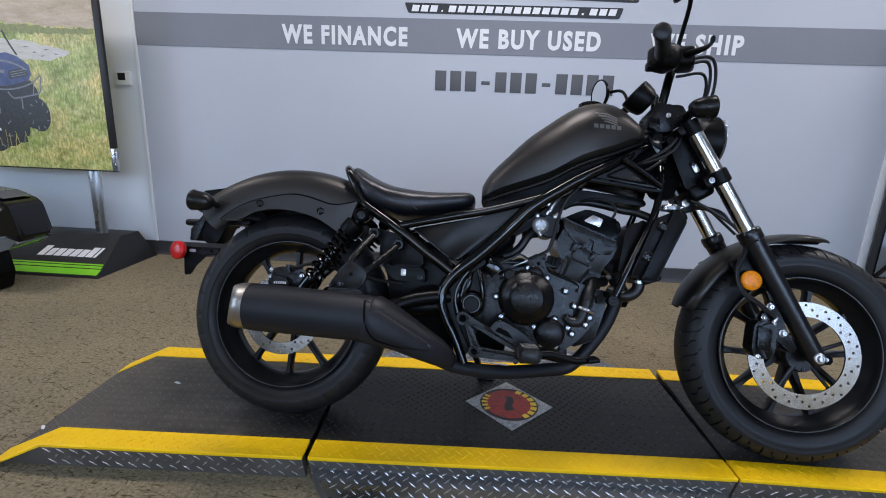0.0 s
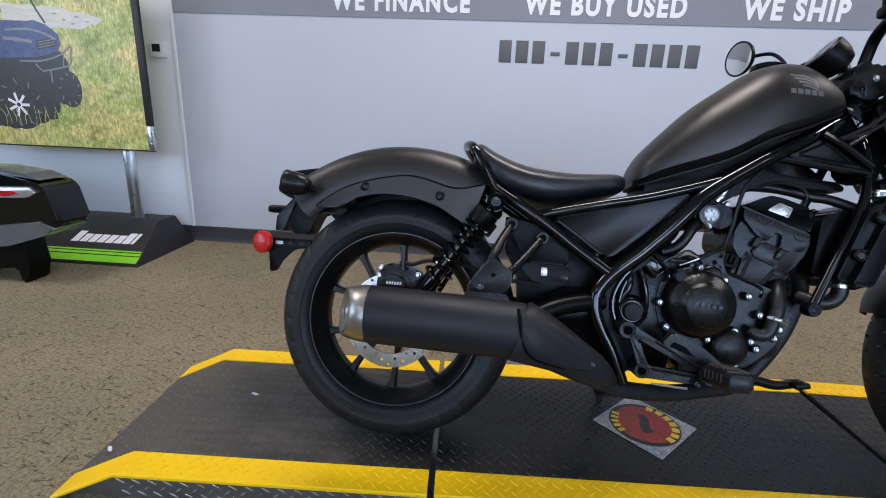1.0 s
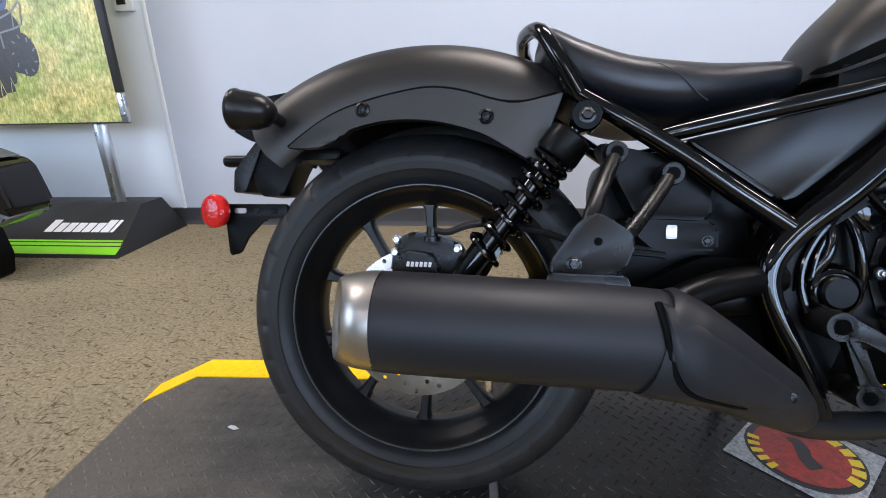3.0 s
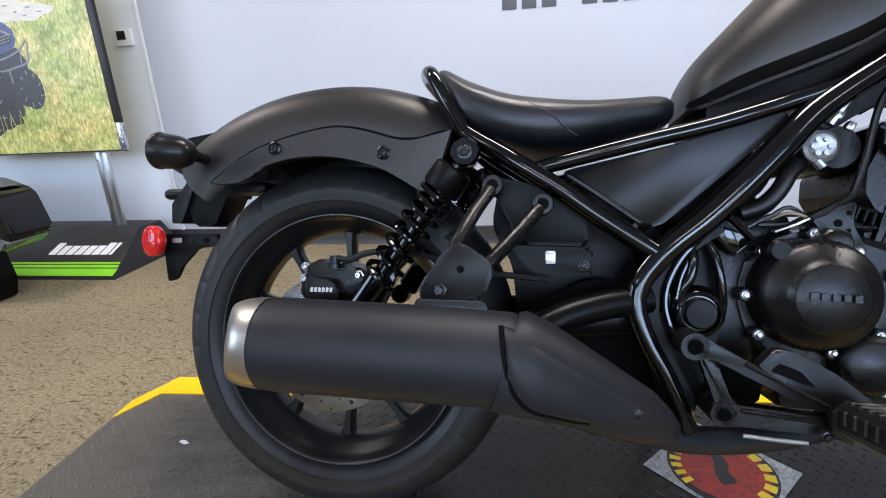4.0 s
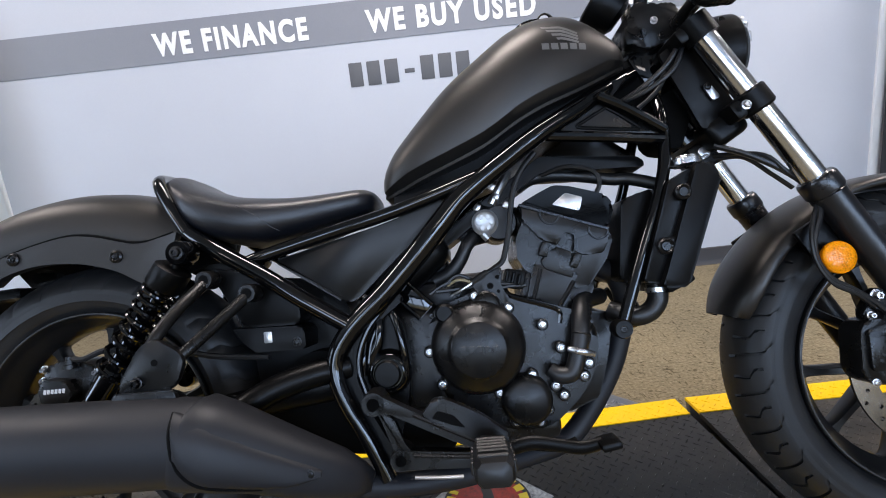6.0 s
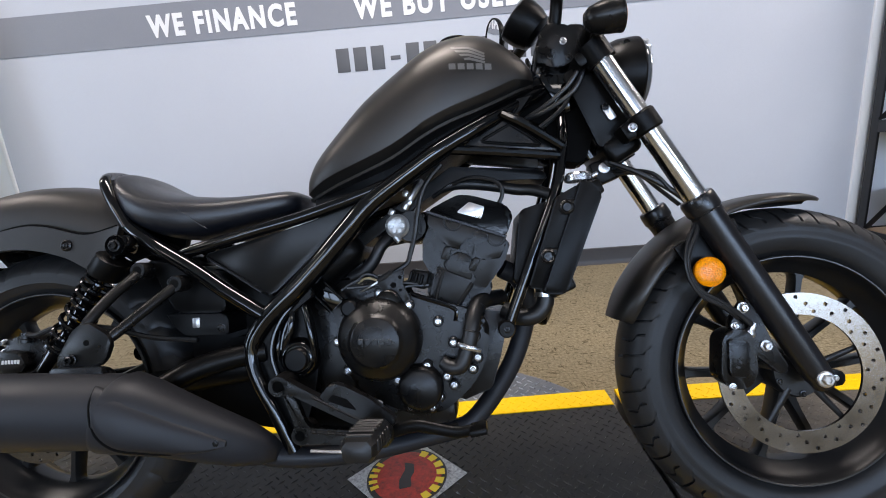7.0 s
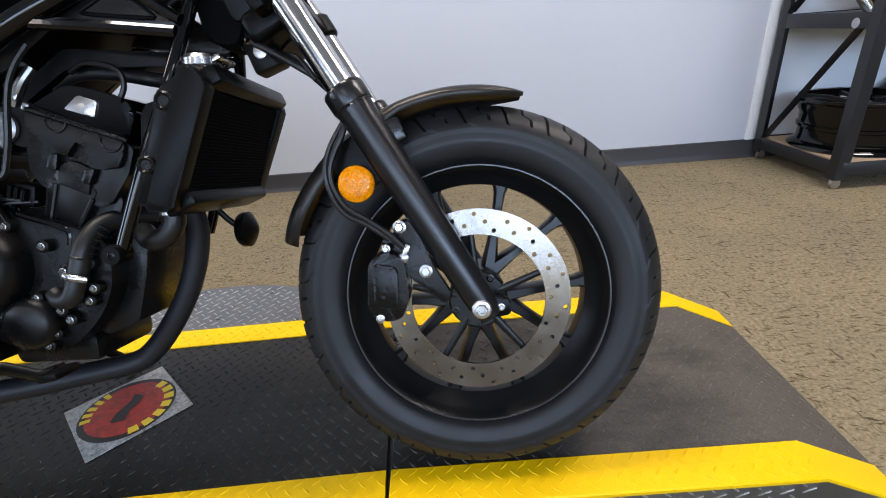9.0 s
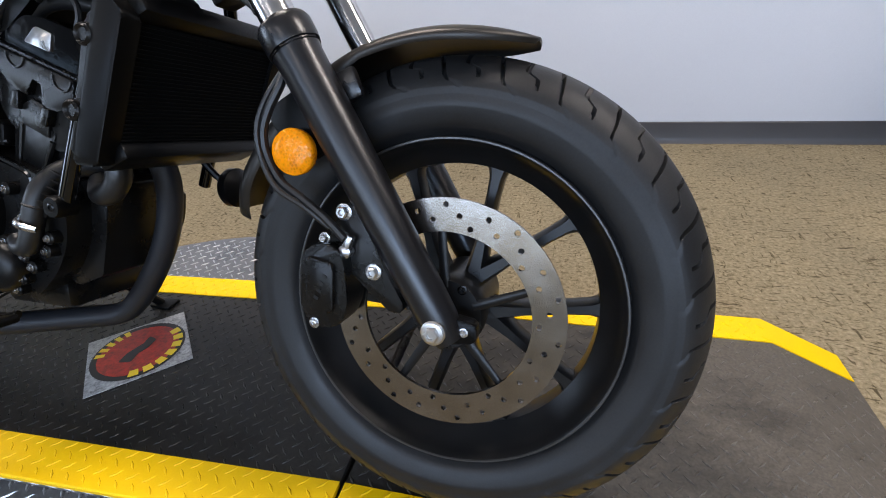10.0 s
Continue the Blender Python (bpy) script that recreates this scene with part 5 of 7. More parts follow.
lathe(bm, (0.734, -0.132, 0.484), [(0.022, 0.03), (0.022, -0.002), (0.019, -0.005), (0.015, -0.003), (0.0005, -0.003)], 24)
part("inspection_cap", bm, CAST, engine, "round black inspection cap")
# gearbox rear, sprocket area and swingarm pivot plate
bm = nb()
plate(bm, rounded([(0.515, 0.478), (0.570, 0.506), (0.592, 0.470), (0.600, 0.400), (0.590, 0.330), (0.560, 0.240), (0.520, 0.250), (0.500, 0.330), (0.495, 0.420)], 0.016), -0.126, 0.126, 0.010, 3)
pv = part("pivot_plate", bm, PLASTIC, bike, "black swingarm pivot plate")
bm = nb()
lathe(bm, (0.564, -0.124, 0.389), [(0.038, 0.0), (0.037, -0.010), (0.033, -0.018), (0.029, -0.023), (0.026, -0.024), (0.024, -0.020)], 36)
part("pivot_boss", bm, GLOSS, pv, "gloss black raised boss", 60)
bm = nb()
lathe(bm, (0.564, -0.126, 0.389), [(0.022, 0.0), (0.022, -0.024), (0.019, -0.028), (0.0005, -0.0285)], 30)
part("pivot_cap", bm, PLASTIC, pv, "round black pivot cap")
for line, r_ in (([(0.554, -0.130, 0.492), (0.556, -0.140, 0.462), (0.552, -0.142, 0.438), (0.543, -0.140, 0.422), (0.536, -0.136, 0.404)], 0.0075), ([(0.568, -0.128, 0.500), (0.582, -0.138, 0.474), (0.590, -0.142, 0.440), (0.594, -0.140, 0.405), (0.592, -0.136, 0.378)], 0.0065), ([(0.528, -0.128, 0.440), (0.524, -0.134, 0.412), (0.522, -0.132, 0.388)], 0.0075)):
    bm = nb()
    tube(bm, line, r_, 12, 5)
    part("pivot_rib", bm, GLOSS, pv, "gloss black cast rib")
bm = nb()
plate(bm, rounded([(0.590, 0.520), (0.530, 0.480), (0.500, 0.455), (0.484, 0.426), (0.482, 0.392), (0.500, 0.345), (0.552, 0.240), (0.566, 0.262), (0.530, 0.330), (0.512, 0.385), (0.516, 0.420), (0.545, 0.465), (0.600, 0.505)], 0.006), -0.142, -0.128, 0.005, 3)
part("knee_web", bm, PLASTIC, pv, "black cast web of the frame knee")
for line, r_ in (([(0.590, -0.134, 0.516), (0.562, -0.141, 0.490), (0.538, -0.144, 0.462), (0.522, -0.146, 0.428), (0.519, -0.147, 0.396), (0.528, -0.148, 0.362)], 0.0050), ([(0.575, -0.130, 0.494), (0.556, -0.138, 0.470), (0.541, -0.141, 0.440), (0.534, -0.142, 0.408)], 0.0036)):
    bm = nb()
    tube(bm, line, r_, 10, 5)
    part("knee_ridge", bm, GLOSS, pv, "gloss black cast ridge along the frame")
bm = nb()
plate(bm, rounded([(0.578, 0.514), (0.620, 0.468), (0.645, 0.490), (0.606, 0.532)], 0.003), -0.108, -0.070, 0.002)
part("engine_hanger", bm, GLOSS, frame_part, "gloss black engine hanger plate")
for pa, pb in (((0.579, -0.111, 0.513), (0.620, -0.111, 0.469)), ((0.605, -0.111, 0.531), (0.644, -0.111, 0.491))):
    bm = nb()
    tube(bm, [pa, pb], 0.0035, 8, 1)
    part("hanger_flange", bm, GLOSS, frame_part)
bm = nb()
lathe(bm, (0.947, -0.128, 0.424), [(0.007, -0.016), (0.0135, -0.016), (0.0155, -0.012), (0.0155, 0.012)], 22)
part("downtube_end", bm, PLASTIC, frame_part)
bm = nb()
bolt(bm, 0.947, -0.140, 0.424, 0.0065, 0.005, False)
part("downtube_bolt", bm, BLACKBOLT, frame_part)
bm = nb()
box(bm, (0.615, 0.0, 0.395), (0.09, 0.20, 0.19), None, 0.02, 3)
box(bm, (0.66, 0.0, 0.50), (0.12, 0.12, 0.06), None, 0.015)
part("gearbox", bm, CAST, engine)
bm = nb()
box(bm, (0.627, -0.088, 0.487), (0.022, 0.006, 0.062), Matrix.Rotation(radians(-38), 4, "Y"), 0.003)
bolt(bm, 0.640, -0.094, 0.470, 0.006, 0.006)
part("hose_bracket", bm, BLACKBOLT, engine, "dark metal hose bracket")
bm = nb()
box(bm, (0.770, 0.0, 0.262), (0.15, 0.15, 0.05), None, 0.016)
part("sump", bm, CAST, engine)

# throttle body, airbox and hoses
PULLEY = worn("bright_zinc", (0.30, 0.30, 0.30), (0.52, 0.52, 0.51), 0.34, 0.50, 20, 700, 0.1, 0.85)
bm = nb()
lathe(bm, (0.775, 0.0, 0.625), [(0.030, -0.060), (0.034, -0.050), (0.034, 0.050), (0.030, 0.060)], 24)
box(bm, (0.76, -0.03, 0.640), (0.06, 0.05, 0.045), Matrix.Rotation(radians(20), 4, "Y"), 0.008)
thr = part("throttle_body", bm, CAST, bike, "cast throttle body with bright pulley")
bm = nb()
lathe(bm, (0.749, -0.062, 0.626), [(0.024, 0.0), (0.024, -0.006), (0.019, -0.009), (0.016, -0.007), (0.0005, -0.007)], 28)
for a in range(0, 360, 60):
    lathe(bm, (0.749 + 0.011 * math.cos(radians(a)), -0.069, 0.626 + 0.011 * math.sin(radians(a))), [(0.004, 0.0), (0.004, -0.003)], 8)
tube(bm, [(0.744, -0.066, 0.606), (0.752, -0.066, 0.596)], 0.007, 10, 1)
part("throttle_pulley", bm, PULLEY, thr, "bright round throttle pulley")
for p in ((0.775, 0.672), (0.790, 0.655), (0.768, 0.690), (0.738, 0.655)):
    bm = nb()
    box(bm, (p[0], -0.058, p[1]), (0.012, 0.014, 0.014), Matrix.Rotation(radians(30), 4, "Y"), 0.003)
    part("throttle_fitting", bm, STEEL, thr)
bm = nb()
tube(bm, [(0.765, -0.055, 0.66), (0.785, -0.058, 0.69), (0.80, -0.05, 0.715)], 0.008, 10, 3)
part("throttle_fitting", bm, STEEL, thr)
bm = nb()
tube(bm, [(0.70, 0.0, 0.615), (0.735, 0.0, 0.62), (0.80, 0.0, 0.63), (0.85, 0.0, 0.625)], 0.028, 16, 3)
part("intake_boot", bm, HOSE, bike)
bm = nb()
box(bm, (0.59, 0.0, 0.570), (0.17, 0.19, 0.115), Matrix.Rotation(radians(-38), 4, "Y"), 0.03, 3)
part("airbox", bm, PLASTIC, bike, "black plastic airbox")
bm = nb()
tube(bm, [(0.650, -0.052, 0.530), (0.676, -0.058, 0.540), (0.697, -0.060, 0.562), (0.712, -0.058, 0.588), (0.728, -0.045, 0.606)], [0.014, 0.0135, 0.0125, 0.012, 0.014], 14, 4)
part("air_duct", bm, HOSE, bike)
bm = nb()
tube(bm, [(0.845, -0.100, 0.735), (0.821, -0.100, 0.710), (0.804, -0.100, 0.681), (0.794, -0.100, 0.643), (0.787, -0.100, 0.605), (0.777, -0.100, 0.571), (0.770, -0.101, 0.553), (0.756, -0.106, 0.543), (0.738, -0.112, 0.533)], 0.0048, 8)
tube(bm, [(0.742, -0.112, 0.535), (0.730, -0.113, 0.528), (0.716, -0.112, 0.520)], 0.0075, 8)
part("clutch_cable", bm, HOSE, bike)
bm = nb()
tube(bm, [(0.862, -0.05, 0.704), (0.899, -0.068, 0.711), (0.937, -0.070, 0.704), (0.955, -0.070, 0.692), (0.958, -0.070, 0.674), (0.950, -0.070, 0.657), (0.940, -0.066, 0.646)], 0.0042, 8)
part("plug_lead", bm, HOSE, bike)
bm = nb()
tube(bm, [(0.815, -0.03, 0.688), (0.839, -0.03, 0.701), (0.877, -0.03, 0.706), (0.934, -0.03, 0.699), (0.989, -0.035, 0.686), (1.025, -0.045, 0.680), (1.080, -0.07, 0.655)], 0.0115, 14, 5)
part("upper_coolant_hose", bm, HOSE, bike)
bm = nb()
plate(bm, rounded([(0.63, 0.59), (0.80, 0.70), (0.86, 0.738), (1.04, 0.72), (1.05, 0.70), (0.86, 0.708), (0.80, 0.672), (0.66, 0.58)], 0.008), -0.055, 0.055, 0.004)
part("lower_spar", bm, PLASTIC, frame_part)
# wiring round the gearbox
rnd = random.Random(5)
for k in range(9):
    x0, z0 = 0.640 + 0.012 * k, 0.500 + rnd.uniform(-0.012, 0.02)
    bm = nb()
    tube(bm, [(x0, -0.085 - rnd.uniform(0, 0.02), z0), (x0 + 0.03, -0.10, z0 + rnd.uniform(0.0, 0.02)), (x0 + 0.07, -0.09, z0 + rnd.uniform(-0.01, 0.02))], 0.003, 6, 4)
    part("wire", bm, HOSE, engine)

# triangular cover under the tank
for s in (-1, 1):
    bm = nb()
    plate(bm, rounded([(0.872, 0.772), (0.958, 0.818), (0.990, 0.820), (1.072, 0.756), (1.064, 0.742)], 0.008), s * 0.070, s * 0.090, 0.005)
    cov = part("frame_cover", bm, PANEL, bike, "black plastic triangular frame cover")
    bm = nb()
    tri_ = [(0.926, 0.777), (0.972, 0.800), (0.984, 0.800), (1.030, 0.764), (1.022, 0.760), (0.935, 0.772)]
    tube(bm, [(p, s * 0.0905, q) for p, q in tri_ + tri_[:1]], 0.0032, 8, 3)
    part("cover_rib", bm, PLASTIC, cov)

# ---- radiator ----
bm = nb()
prof_ = [(1.092, 0.680), (1.104, 0.679), (1.127, 0.653), (1.053, 0.481), (1.012, 0.484), (1.022, 0.505)]
for s in (-1, 1):
    plate(bm, rounded(prof_, 0.007), s * 0.125, s * 0.152, 0.005)
    plate(bm, rounded([(1.050, 0.655), (1.094, 0.676), (1.024, 0.488), (0.990, 0.495)], 0.006), s * 0.100, s * 0.136, 0.004)
box(bm, (1.110, 0, 0.662), (0.050, 0.26, 0.028), Matrix.Rotation(radians(-22), 4, "Y"), 0.006)
box(bm, (1.050, 0, 0.492), (0.050, 0.26, 0.024), Matrix.Rotation(radians(-22), 4, "Y"), 0.006)
rad = part("radiator", bm, PLASTIC, bike, "black radiator with plastic side shrouds")
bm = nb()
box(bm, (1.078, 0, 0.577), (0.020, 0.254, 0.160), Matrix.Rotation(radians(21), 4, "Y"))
part("radiator_core", bm, DARKRECESS, rad, "dark finned radiator core")
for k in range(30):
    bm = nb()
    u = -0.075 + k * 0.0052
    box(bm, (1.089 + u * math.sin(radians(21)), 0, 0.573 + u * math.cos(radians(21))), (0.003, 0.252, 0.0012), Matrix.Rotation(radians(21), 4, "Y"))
    part("radiator_fin", bm, DARKRECESS, rad)
bm = nb()
lathe(bm, (1.098, -0.100, 0.684), [(0.026, 0.0), (0.026, 0.010), (0.022, 0.015), (0.0005, 0.017)], 24, "z")
box(bm, (1.118, -0.088, 0.690), (0.030, 0.050, 0.008), Matrix.Rotation(radians(-24), 4, "Y"), 0.003)
part("radiator_cap", bm, ZINC, rad, "bright metal radiator cap")
for x, z in ((1.026, 0.549), (1.064, 0.633)):
    bm = nb()
    box(bm, (x + 0.012, -0.142, z + 0.002), (0.036, 0.010, 0.024), None, 0.004)
    lathe(bm, (x, -0.146, z), [(0.013, 0.0), (0.013, -0.006), (0.010, -0.009), (0.007, -0.006), (0.0005, -0.006)], 18)
    part("bolt", bm, CAST, rad)
bm = nb()
lathe(bm, (1.040, 0.100, 0.428), [(0.030, -0.012), (0.034, -0.006), (0.034, 0.006), (0.022, 0.014), (0.006, 0.022)], 24, "x")
tube(bm, [(1.03, 0.10, 0.43), (1.01, 0.09, 0.45), (0.99, 0.08, 0.48)], 0.006, 8, 3)
part("horn", bm, PLASTIC, bike, "round black horn")
bm = nb()
tube(bm, [(1.022, -0.10, 0.490), (1.022, -0.10, 0.464), (1.006, -0.10, 0.444), (0.980, -0.095, 0.438), (0.950, -0.07, 0.450)], 0.0165, 14, 5)
part("lower_coolant_hose", bm, HOSE, rad)

bm = nb()
lathe(bm, (1.022, -0.10, 0.480), [(0.0175, -0.004), (0.0185, -0.004), (0.0185, 0.004), (0.0175, 0.004)], 20, "z", close=True)
part("hose_clamp", bm, ZINC, rad, "bright hose clamp")
bm = nb()
plate(bm, rounded([(0.988, 0.640), (1.046, 0.655), (1.004, 0.490), (0.968, 0.500)], 0.010), -0.085, 0.085, 0.005)
part("fan_shroud", bm, PLASTIC, rad, "black radiator fan shroud")

# ---- rider footrest, brake pedal, side stand ----
bm = nb()
plate(bm, rounded([(0.536, 0.369), (0.557, 0.364), (0.601, 0.339), (0.648, 0.315), (0.702, 0.290), (0.722, 0.284), (0.722, 0.264), (0.693, 0.276), (0.672, 0.284), (0.619, 0.310), (0.568, 0.336), (0.544, 0.337), (0.531, 0.350)], 0.006), -0.190, -0.170, 0.006, 3)
plate(bm, rounded([(0.566, 0.281), (0.600, 0.279), (0.685, 0.271), (0.715, 0.276), (0.722, 0.256), (0.686, 0.248), (0.592, 0.252), (0.571, 0.252)], 0.006), -0.190, -0.170, 0.006, 3)
plate(bm, rounded([(0.550, 0.340), (0.573, 0.330), (0.589, 0.287), (0.600, 0.276), (0.588, 0.266), (0.572, 0.276)], 0.005), -0.186, -0.172, 0.004)
plate(bm, rounded([(0.614, 0.327), (0.638, 0.355), (0.662, 0.349), (0.705, 0.326), (0.750, 0.290), (0.742, 0.274), (0.694, 0.286), (0.647, 0.312)], 0.008), -0.192, -0.174, 0.005, 3)
for outline_ in ([(0.604, 0.333), (0.650, 0.309), (0.700, 0.284)], [(0.600, 0.273), (0.640, 0.269), (0.690, 0.264)]):
    tube(bm, [(x, -0.1895, z) for x, z in outline_], 0.0035, 8, 3)
for x, z, r_ in ((0.545, 0.352, 0.0175), (0.580, 0.266, 0.0155)):
    lathe(bm, (x, -0.170, z), [(r_ * 0.55, -0.020), (r_, -0.020), (r_ * 1.05, -0.014), (r_ * 1.05, 0.03)], 22)
step = part("footrest_bracket", bm, CAST, bike, "cast black footrest bracket")
# slot and boss holes: flat dark pieces painted as their shade
bm = nb()
plate(bm, rounded([(0.632, 0.326), (0.642, 0.336), (0.666, 0.327), (0.682, 0.308), (0.664, 0.313)], 0.003), -0.1935, -0.191, 0.0)
part("bracket_recess", bm, DARKRECESS, step)
bm = nb()
lathe(bm, (0.545, -0.1905, 0.352), [(0.0005, -0.0005), (0.0098, -0.0005)], 18)
part("bracket_recess", bm, DARKRECESS, step)
bm = nb()
lathe(bm, (0.580, -0.1905, 0.266), [(0.0005, -0.0005), (0.0085, -0.0005)], 18)
part("bracket_recess", bm, DARKRECESS, step)
bm = nb()
rings = []
for y_, sx_, sz_, dz_ in ((-0.188, 0.017, 0.017, 0.0), (-0.200, 0.026, 0.023, 0.002), (-0.216, 0.030, 0.026, 0.004), (-0.222, 0.027, 0.022, 0.006)):
    rings.append([(0.718 + sx_ * p, y_, 0.272 + dz_ + sz_ * q) for p, q in ((1, -0.4), (0.6, -0.9), (-0.5, -1), (-1, -0.5), (-1, 0.4), (-0.5, 1), (0.5, 0.9), (1, 0.3))])
loft(bm, rings)
part("footrest_knuckle", bm, CAST, step, "cast black folding footrest joint")
bm = nb()
rings = []
for y_, sx_, sz_, dz_ in ((-0.214, 0.019, 0.014, 0.008), (-0.222, 0.026, 0.019, 0.010), (-0.280, 0.027, 0.019, 0.014), (-0.316, 0.025, 0.018, 0.016), (-0.326, 0.021, 0.015, 0.017), (-0.331, 0.012, 0.008, 0.018)):
    rings.append([(0.716 + sx_ * p, y_, 0.272 + dz_ + sz_ * q) for p, q in ((1, -0.5), (0.7, -1), (-0.7, -1), (-1, -0.5), (-1, 0.5), (-0.7, 1), (0.7, 1), (1, 0.5))])
loft(bm, rings)
part("footrest", bm, HOSE, step, "black ribbed rubber footrest")
for k in range(6):
    bm = nb()
    box(bm, (0.716, -0.234 - 0.015 * k, 0.302 + 0.0012 * k - (0.002 if k > 4 else 0)), (0.042 - 0.002 * (k > 3), 0.0065, 0.007), None, 0.002, 1)
    part("rubber_rib", bm, HOSE, step)
for s_ in (-1, 1):
    for k in range(5):
        bm = nb()
        box(bm, (0.716 + s_ * 0.0265, -0.236 - 0.017 * k, 0.286 + 0.0012 * k), (0.005, 0.0075, 0.018), None, 0.0018, 1)
        part("rubber_rib", bm, HOSE, step)
bm = nb()
tube(bm, [(0.600, -0.196, 0.243), (0.640, -0.198, 0.241), (0.672, -0.198, 0.240)], 0.0028, 8, 2)
part("brake_rod", bm, STEEL, step, "bright steel brake rod")
bm = nb()
bolt(bm, 0.690, -0.205, 0.252, 0.005, 0.005)
part("footrest_pin", bm, BLACKBOLT, step)
bm = nb()
tube(bm, [(0.72, -0.172, 0.258), (0.775, -0.176, 0.272), (0.815, -0.182, 0.268), (0.850, -0.188, 0.263), (0.880, -0.195, 0.270)], [0.011, 0.011, 0.010, 0.010, 0.009], 12, 4, flat=0.6)
box(bm, (0.887, -0.200, 0.272), (0.030, 0.044, 0.012), Matrix.Rotation(radians(-10), 4, "Y"), 0.004)
part("brake_pedal", bm, PLASTIC, bike, "black rear brake pedal")
bm = nb()
tube(bm, [(0.56, 0.150, 0.235), (0.585, 0.225, 0.165), (0.612, 0.298, 0.092)], [0.012, 0.011, 0.010], 12, 4)
box(bm, (0.620, 0.300, 0.0910), (0.060, 0.040, 0.008), Matrix.Rotation(radians(16), 4, "X"), 0.003)
part("side_stand", bm, PLASTIC, bike, "black steel side stand")
bm = nb()
tube(bm, [(0.760, -0.150, 0.262), (0.815, -0.160, 0.256), (0.850, -0.150, 0.262)], 0.006, 8, 3)
part("linkage", bm, PLASTIC, bike)

# ---- front end ----
bm = nb()
bolt(bm, AX.x, -0.132, AX.z, 0.0095, 0.009)
lathe(bm, (AX.x, -0.128, AX.z), [(0.0145, 0.0), (0.0145, -0.004), (0.012, -0.006)], 20)
part("axle_nut", bm, STEEL, bike, "bright front axle nut")
bm = nb()
bolt(bm, AX.x + 0.030, -0.111, AX.z - 0.004, 0.0042, 0.004)
part("axle_pinch_bolt", bm, ZINC, bike)
bm = nb()
plate(bm, rounded([(AX.x + 0.005, 0.325), (AX.x + 0.045, 0.318), (AX.x + 0.045, 0.295), (AX.x + 0.005, 0.290)], 0.006), -0.112, -0.094, 0.003)
part("axle_clamp", bm, PLASTIC, bike)
bm = nb()
plate(bm, rounded([(1.330, 0.400), (1.318, 0.385), (1.312, 0.315), (1.330, 0.298), (1.362, 0.300), (1.375, 0.330), (1.372, 0.385), (1.360, 0.402)], 0.010), -0.128, -0.082, 0.0035, 2)
plate(bm, rounded([(1.326, 0.388), (1.324, 0.322), (1.358, 0.318), (1.362, 0.380)], 0.008), -0.134, -0.126, 0.003, 2)
plate(bm, rounded([(1.340, 0.405), (1.372, 0.452), (1.392, 0.430), (1.412, 0.375), (1.440, 0.325), (1.425, 0.315), (1.375, 0.360)], 0.010), -0.108, -0.088, 0.004)
fc = part("front_caliper", bm, CAST, bike, "black front brake caliper")
for x, z in ((1.401, 0.368), (1.366, 0.437)):
    bm = nb()
    bolt(bm, x, -0.108, z, 0.0075, 0.010)
    part("caliper_bolt", bm, ZINC, fc, "bright caliper mounting bolt")
for k in range(4):
    bm = nb()
    box(bm, (1.338 + 0.0042 * k, -0.1344, 0.338 + 0.009 * k), (0.004, 0.0012, 0.006), Matrix.Rotation(radians(-62), 4, "Y"))
    part("caliper_mark", bm, RIM, fc, "grey bars of the maker's mark")
bm = nb()
bolt(bm, 1.345, -0.118, 0.407, 0.005, 0.008)
part("bleed_screw", bm, ZINC, fc)
bm = nb()
bolt(bm, 1.330, -0.128, 0.303, 0.005, 0.004)
part("caliper_pin", bm, ZINC, fc)
bm = nb()
box(bm, (1.374, -0.118, 0.402), (0.009, 0.010, 0.022), Matrix.Rotation(radians(24), 4, "Y"), 0.002)
lathe(bm, (1.370, -0.116, 0.392), [(0.004, 0.006), (0.008, 0.006), (0.008, -0.006), (0.004, -0.008)], 12)
part("hose_banjo", bm, ZINC, fc)
bm = nb()
tube(bm, [(1.372, -0.122, 0.408), (1.348, -0.122, 0.431), (1.321, -0.122, 0.451), (1.292, -0.121, 0.471), (1.276, -0.120, 0.499), (1.273, -0.120, 0.525), (1.281, -0.118, 0.550), (1.296, -0.112, 0.580), (1.300, -0.100, 0.615), (1.270, -0.095, 0.652), (1.215, -0.090, 0.690), (1.165, -0.07, 0.720)], 0.0052, 8, 6)
part("front_brake_hose", bm, HOSE, fc, "black front brake hose")
bm = nb()
tube(bm, [(1.352, -0.120, 0.420), (1.322, -0.126, 0.444), (1.290, -0.127, 0.463), (1.272, -0.125, 0.495), (1.268, -0.124, 0.528), (1.277, -0.118, 0.560), (1.300, -0.105, 0.600)], 0.0036, 8, 6)
part("sensor_lead", bm, HOSE, fc)
bm = nb()
lathe(bm, (1.310, -0.116, 0.504), [(0.025, 0.006), (0.0265, 0.004), (0.0268, -0.004), (0.0255, -0.007), (0.017, -0.009), (0.0005, -0.010)], 36)
part("amber_reflector", bm, AMBER, bike, "round amber side reflector", 60)
for y in (-0.108, 0.108):
    bm = nb()
    box(bm, (1.315, y * 0.86, 0.535), (0.080, 0.010, 0.080), Matrix.Rotation(radians(-29), 4, "Y"), 0.003)
    part("fender_bracket", bm, PLASTIC, bike)
bm = nb()
bolt(bm, 1.190, -0.135, 0.767, 0.006, 0.007)
part("clamp_bolt", bm, ZINC, bike)
bm = nb()
box(bm, (1.165, -0.018, 0.712), (0.050, 0.040, 0.048), Matrix.Rotation(radians(-20), 4, "Y"), 0.006)
sl = part("steering_lock", bm, PLASTIC, bike, "black steering lock")
bm = nb()
lathe(bm, (1.162, -0.038, 0.716), [(0.011, 0.0), (0.011, -0.003), (0.008, -0.004), (0.0005, -0.004)], 18)
